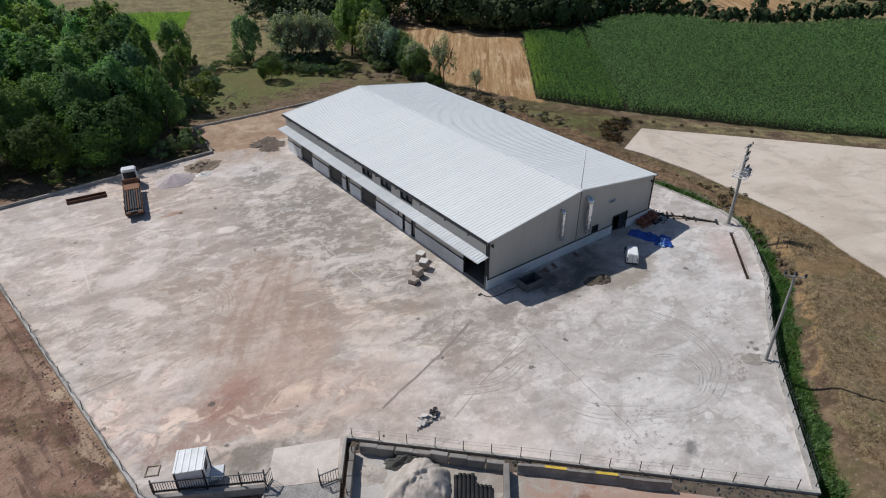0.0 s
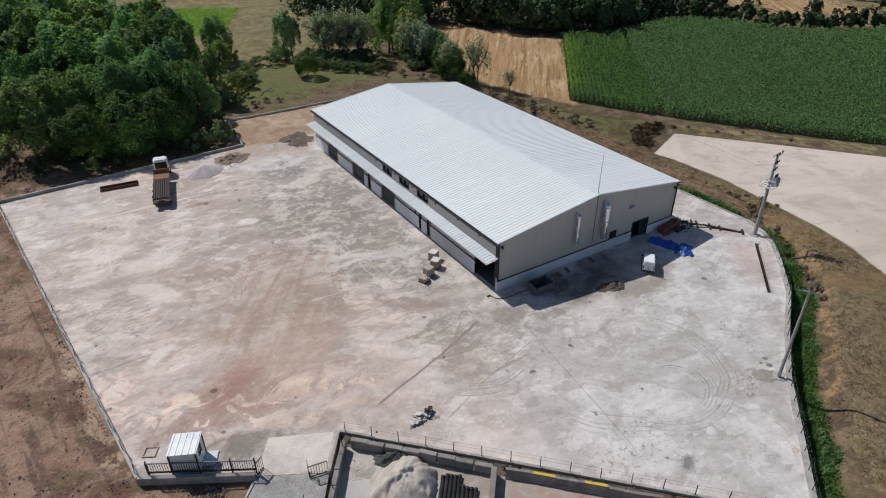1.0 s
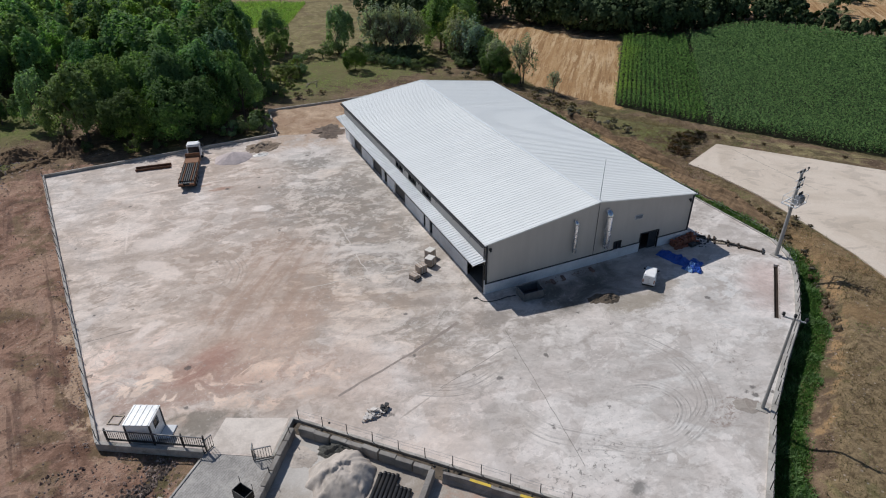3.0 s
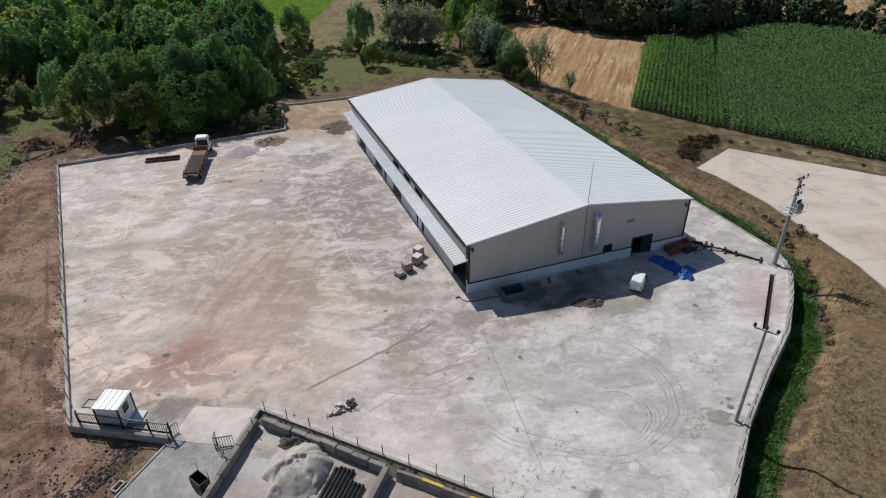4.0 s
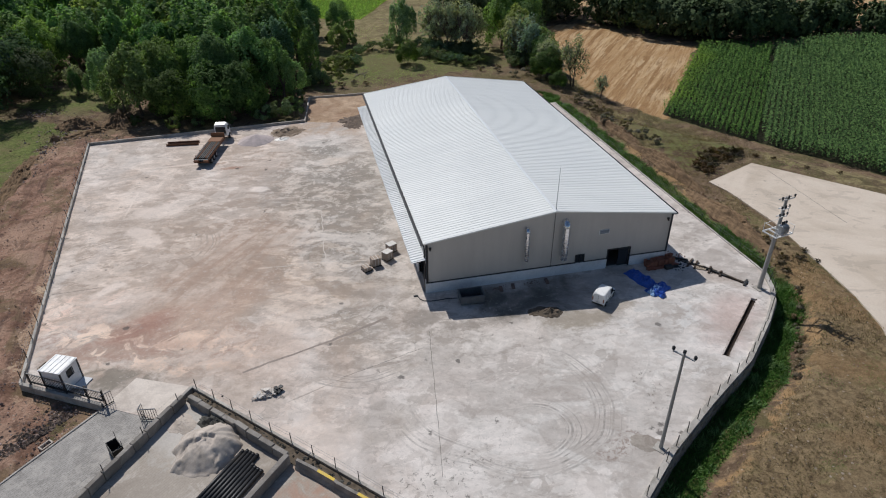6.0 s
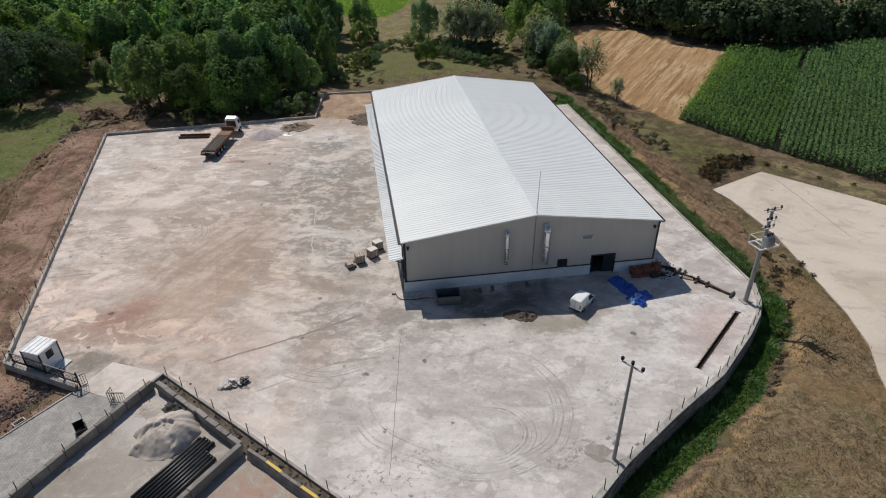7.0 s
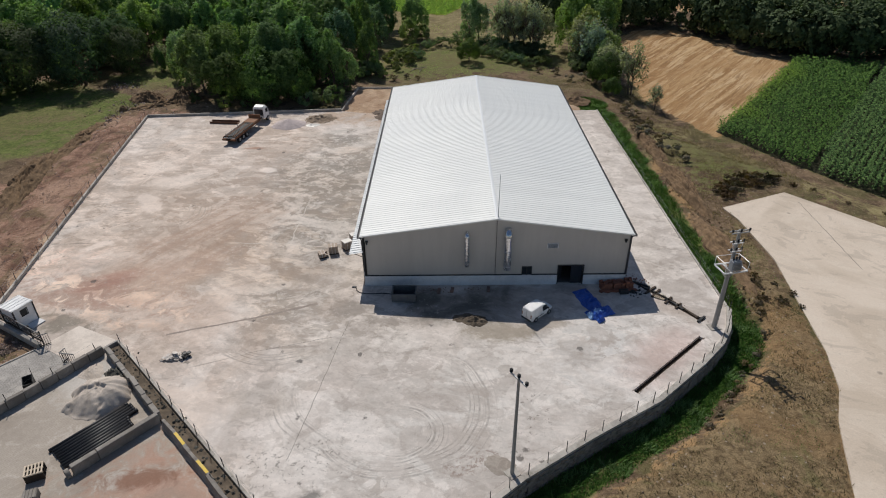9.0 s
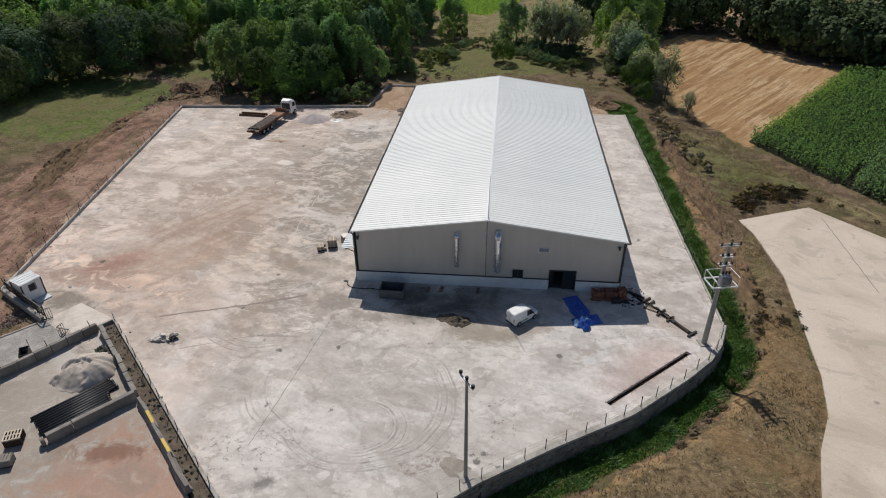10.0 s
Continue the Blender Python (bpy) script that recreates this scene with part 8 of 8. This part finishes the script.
edge = [(-57.5 + 3.2 * t + bank.normal(0, 1.2), 34.0 + 36.0 * t) for t in bank.uniform(0, 1, 420)] + [(bank.normal(-51, 4.5), bank.normal(66.5, 2.6)) for _ in range(300)] + [(bank.normal(-62, 2.6), bank.normal(78.2, 1.2)) for _ in range(120)]
edge = [(x, y, ground_at(x, y)) for x, y in edge if poly_dist(np.array([x]), np.array([y]), YARD)[0] > 0.6]
scatter_stones("stones", "pinkish broken stones along the earth bank", edge[::2], 0.06, 0.26, M_STONEPINK, 92, "stones")
scatter_stones("stones", "brown lumps of earth along the bank", edge[1::2], 0.06, 0.2, M_EARTHHEAP, 93, "stones")
heap("earth_mound", "rounded brown boulder of earth on the bank", -55.1, 62.4, 0.9, 0.75, 0.9, M_EARTHHEAP, 31, 0, ground_at(-55.1, 62.4), "earth mound", 0.3, 2.2, 0.1, 0.3)
scatter_stones("stones", "loose pale stones on the red earth", pts, 0.03, 0.12, M_STONEPINK, 16, "stones")
pts = []
while len(pts) < 1100:
    x, y = st.uniform(-44, -31), st.uniform(-26, -7)
    if poly_dist(np.array([x]), np.array([y]), YARD)[0] > 0.4 and poly_dist(np.array([x]), np.array([y]), DRIVE)[0] > 0.2:
        pts.append((x, y, ground_at(x, y)))
scatter_stones("stones", "broken brown clods beside the drive", pts[:520], 0.03, 0.12, M_SPOIL, 17, "stones")
scatter_stones("stones", "broken reddish stones beside the drive", pts[520:860], 0.04, 0.16, M_LOOSE, 19, "stones")
pts = pts[860:] + [(-43.5 + t * 3.2 - abs(st.normal(0, 0.7)), 24.0 - t * 30.0, -0.15) for t in st.uniform(0, 1, 260)]
scatter_stones("stones", "pale broken stones outside the low wall", pts, 0.03, 0.10, M_STONEPINK, 20, "stones")
pts = []
while len(pts) < 170:
    x, y = st.uniform(14, 47), st.uniform(-45, 40)
    w, e = east_dist(np.array([x]), np.array([y]))
    if poly_dist(np.array([x]), np.array([y]), YARD)[0] > 3.6 and poly_dist(np.array([x]), np.array([y]), LOT)[0] > 0.3 and min(w[0], e[0]) < 9:
        pts.append((x, y, ground_at(x, y)))
scatter_stones("stones", "clods of brown earth on the bank", pts, 0.04, 0.12, M_SPOIL, 18, "stones")


def truck():
    """A flatbed lorry: x is its length, the cab at +x."""
    own = thing("flatbed_truck", "flatbed lorry with a white cab and a rusty bed of steel", "truck", -26.6, 49.6, 0, 78.5)
    bm = bmesh.new()
    for y in (-0.42, 0.42):
        box(bm, 0.1, y, 0.75, 13.6, 0.14, 0.3)
    part("chassis", bm, M_BLACK, own)
    bm = bmesh.new()
    box(bm, -1.9, 0, 1.1, 9.6, 2.3, 0.14)
    part("bed", bm, M_DARKSTEEL, own, "dark worn load bed")
    for y in (-1.16, 1.16):
        bm = bmesh.new()
        box(bm, -1.9, y, 1.05, 9.6, 0.07, 0.34)
        part("side_rail", bm, M_RUST, own, "rusty side rail")
    bm = bmesh.new()
    box(bm, 1.75, 0, 1.26, 2.3, 2.1, 0.22)
    part("timber_load", bm, M_ORANGE, own, "orange-brown boards on the front of the bed")
    for k in range(7):
        bm = bmesh.new()
        box(bm, -2.95, -0.93 + k * 0.31, 1.24, 6.9, 0.17, 0.24)
        part("steel_beam", bm, M_RUST if k in (1, 5) else M_BLACK, own, "dark steel profile")
    for x in (-5.6, -3.4, -1.2):
        bm = bmesh.new()
        for y in (-1.2, 1.2):
            box(bm, x, y, 0.95, 0.09, 0.09, 0.62)
        part("stake", bm, M_RUST, own)
    bm = bmesh.new()
    box(bm, 3.05, 0, 1.2, 0.12, 2.3, 0.9)
    part("headboard", bm, M_ORANGE, own, "orange-brown headboard")
    bm = bmesh.new()
    for y in (-0.8, 0.8):
        box(bm, -6.85, y, 0.9, 0.5, 0.7, 0.28)
    box(bm, -6.75, 0, 0.75, 0.12, 2.4, 0.18)
    part("rear_beam", bm, M_RUST, own)
    # cab
    ahead = Matrix.Translation((0.95, 0, 0))
    bm = bmesh.new()
    secs = []
    for x, half, lo, hi in ((3.95, 1.05, 0.85, 2.7), (4.3, 1.1, 0.75, 2.85), (5.2, 1.1, 0.65, 2.82), (5.7, 1.08, 0.6, 2.5), (5.95, 1.05, 0.6, 1.75), (6.0, 1.0, 0.65, 1.2)):
        secs.append([(x, -half, lo), (x, half, lo), (x, half, lo + (hi - lo) * 0.6), (x, half * 0.95, hi - 0.12), (x, half * 0.85, hi), (x, -half * 0.85, hi), (x, -half * 0.95, hi - 0.12), (x, -half, lo + (hi - lo) * 0.6)])
    loft(bm, secs)
    bmesh.ops.transform(bm, matrix=ahead, verts=bm.verts[:])
    cab = part("cab", bm, M_WHITE, own, "white driver's cab")
    bm = bmesh.new()
    vs = box(bm, 0, 0, 0, 0.03, 1.8, 0.85)
    bmesh.ops.transform(bm, matrix=pose(5.93, 0, 1.65, 0, -15, 0), verts=vs)
    bmesh.ops.transform(bm, matrix=ahead, verts=bm.verts[:])
    part("windscreen", bm, M_GLASS, cab, "dark windscreen")
    for s in (-1, 1):
        bm = bmesh.new()
        box(bm, 5.0, s * 1.085, 1.7, 0.9, 0.04, 0.7)
        bmesh.ops.transform(bm, matrix=ahead, verts=bm.verts[:])
        part("side_window", bm, M_GLASS, cab, "dark side window")
        bm = bmesh.new()
        box(bm, 5.85, s * 1.26, 1.6, 0.1, 0.22, 0.65, None, 0.03)
        bmesh.ops.transform(bm, matrix=ahead, verts=bm.verts[:])
        part("mirror", bm, M_BLACK, cab, "black mirror")
    bm = bmesh.new()
    vs = box(bm, 0, 0, 0, 0.9, 1.7, 0.05)
    bmesh.ops.transform(bm, matrix=pose(4.4, 0, 2.92, 0, -14, 0), verts=vs)
    bmesh.ops.transform(bm, matrix=ahead, verts=bm.verts[:])
    part("wind_deflector", bm, M_WHITE, cab, "white wind deflector")
    bm = bmesh.new()
    box(bm, 3.93, 0, 1.25, 0.04, 1.75, 1.2)
    bmesh.ops.transform(bm, matrix=ahead, verts=bm.verts[:])
    part("rear_window", bm, M_GLASS, cab, "dark rear window")
    for x in (6.1, -2.6, -3.9, -5.2):
        for y in (-1.0, 1.0):
            wheel(own, x, y, 0.5, 0.36)
    return own


truck()
beam = thing("steel_trough", "long rusty steel trough lying on the slab", "steel trough", -32.2, 54.0, 0, -6)
bm = bmesh.new()
box(bm, 0, 0, 0, 5.4, 1.1, 0.08)
part("web", bm, M_RUST, beam)
for y in (-0.55, 0.55):
    bm = bmesh.new()
    box(bm, 0, y, 0, 5.4, 0.08, 0.4)
    part("flange", bm, M_RUST, beam)
stones_for(RETAIN, EAST)

# ---------- loose things round the edges ----------
gr = np.random.default_rng(57)
pts = []
for t, o in zip(gr.beta(1.2, 1.6, 700), np.abs(gr.normal(0, 1.0, 700))):
    x, y = -33.4 - 7.4 * t - 0.74 * o - 0.35, -9.9 - 7.6 * t + 0.72 * o + 1.0 * t
    pts.append((x, y, ground_at(x, y)))
scatter_stones("rubble", "dull purple-brown rubble tipped beside the paved drive", pts[:520], 0.05, 0.2, M_MIXHEAP, 58)
scatter_stones("rubble", "pinkish grey stones in the rubble beside the paved drive", pts[520:], 0.05, 0.17, M_STONEPINK, 59)
def fallen_branch(x, y, turn, length, seed):
    """A dead branch with forking twigs, lying on the grass."""
    g = np.random.default_rng(seed)
    own = thing("fallen_branch", "grey dead branch with bare twigs lying on the grass", "branch", x, y, ground_at(x, y) + 0.1, turn)
    bm = bmesh.new()
    rod(bm, (0, 0, 0), (length, 0, 0.2), 0.07, 0.04, 6)
    part("limb", bm, M_DEADWOOD, own)
    for k in range(7):
        t = g.uniform(0.25, 1.0)
        a = g.choice([-1, 1]) * g.uniform(0.4, 0.9)
        r = length * g.uniform(0.25, 0.5)
        bm = bmesh.new()
        rod(bm, (length * t, 0, 0.2 * t), (length * t + math.cos(a) * r, math.sin(a) * r, 0.2 * t + g.uniform(0.0, 0.4)), 0.03, 0.015, 5)
        part("twig", bm, M_DEADWOOD, own)
    return own


for x, y, turn, length, seed in ((1.2, 87.4, 55, 3.2, 1), (3.4, 86.6, 80, 2.4, 2), (2.0, 89.2, 20, 2.8, 3)):
    fallen_branch(x, y, turn, length, seed)
drain = thing("drain_box", "pale concrete drain box with an open dark top", "drain", -35.5, -13.5, ground_at(-35.5, -13.5), 48)
drain.scale = (0.8, 0.8, 0.8)
for x, y, sx, sy in ((0, -0.32, 1.3, 0.14), (0, 0.32, 1.3, 0.14), (-0.58, 0, 0.14, 0.5), (0.58, 0, 0.14, 0.5)):
    bm = bmesh.new()
    box(bm, x, y, -0.1, sx, sy, 0.42, None, 0.015)
    part("side", bm, M_APRON, drain)
bm = bmesh.new()
box(bm, 0, 0, -0.08, 1.1, 0.6, 0.06)
part("bottom", bm, M_BLACK, drain)
for x, y, rx, h_, sd in ((44.4, 8.0, 9.0, 0.6, 41), (45.0, 26.0, 9.5, 0.75, 42), (44.6, 42.0, 7.0, 0.6, 43)):
    heap("earth_mound", "long rough ridge of dug brown earth along the ditch", x, y, rx, 1.7, h_ * 1.9, M_EARTHHEAP, sd, 92, ground_at(x, y) - 0.1, "earth mound", 0.7, 1.5, 0.14, 0.5)
lw = np.random.default_rng(77)
scatter_stones("rubble", "scatter of red brick rubble along the gable wall", [(lw.choice([7.8, 9.3, 12.5]) + lw.normal(0, 0.6), -0.9 + lw.normal(0, 0.25), 0.0) for _ in range(70)], 0.03, 0.11, M_LOOSE, 78)
for x, y, L, turn in ((8.6, -1.1, 0.9, 84), (10.1, -1.0, 0.8, 80), (14.2, -0.9, 0.9, 86)):
    b = thing("brick_row", "short row of red clay blocks lying by the wall", "bricks", x, y, 0, turn)
    for k in range(4):
        bm = bmesh.new()
        box(bm, -L / 2 + k * 0.24, 0, 0, 0.2, 0.36, 0.2, None, 0.01)
        part("brick", bm, M_LOOSE, b)
ed = np.random.default_rng(81)
pts = [(x, y, ground_at(x, y)) for x, y in zip(ed.normal(44.4, 0.9, 900), ed.uniform(-4, 52, 900))]
scatter_stones("clods", "brown clods of dug earth along the ditch", pts[:600], 0.05, 0.2, M_EARTHHEAP, 82, "earth clods")
scatter_stones("clods", "dark clods of dug earth along the ditch", pts[600:], 0.04, 0.14, M_EARTHHEAP, 83, "earth clods")
pts = []
while len(pts) < 900:
    x, y = ed.uniform(-58, -41), ed.uniform(-4, 62)
    if poly_dist(np.array([x]), np.array([y]), YARD)[0] > 0.5:
        pts.append((x, y, ground_at(x, y)))
scatter_stones("clods", "reddish clods on the bare red earth", pts, 0.03, 0.11, M_LOOSE, 84, "earth clods")
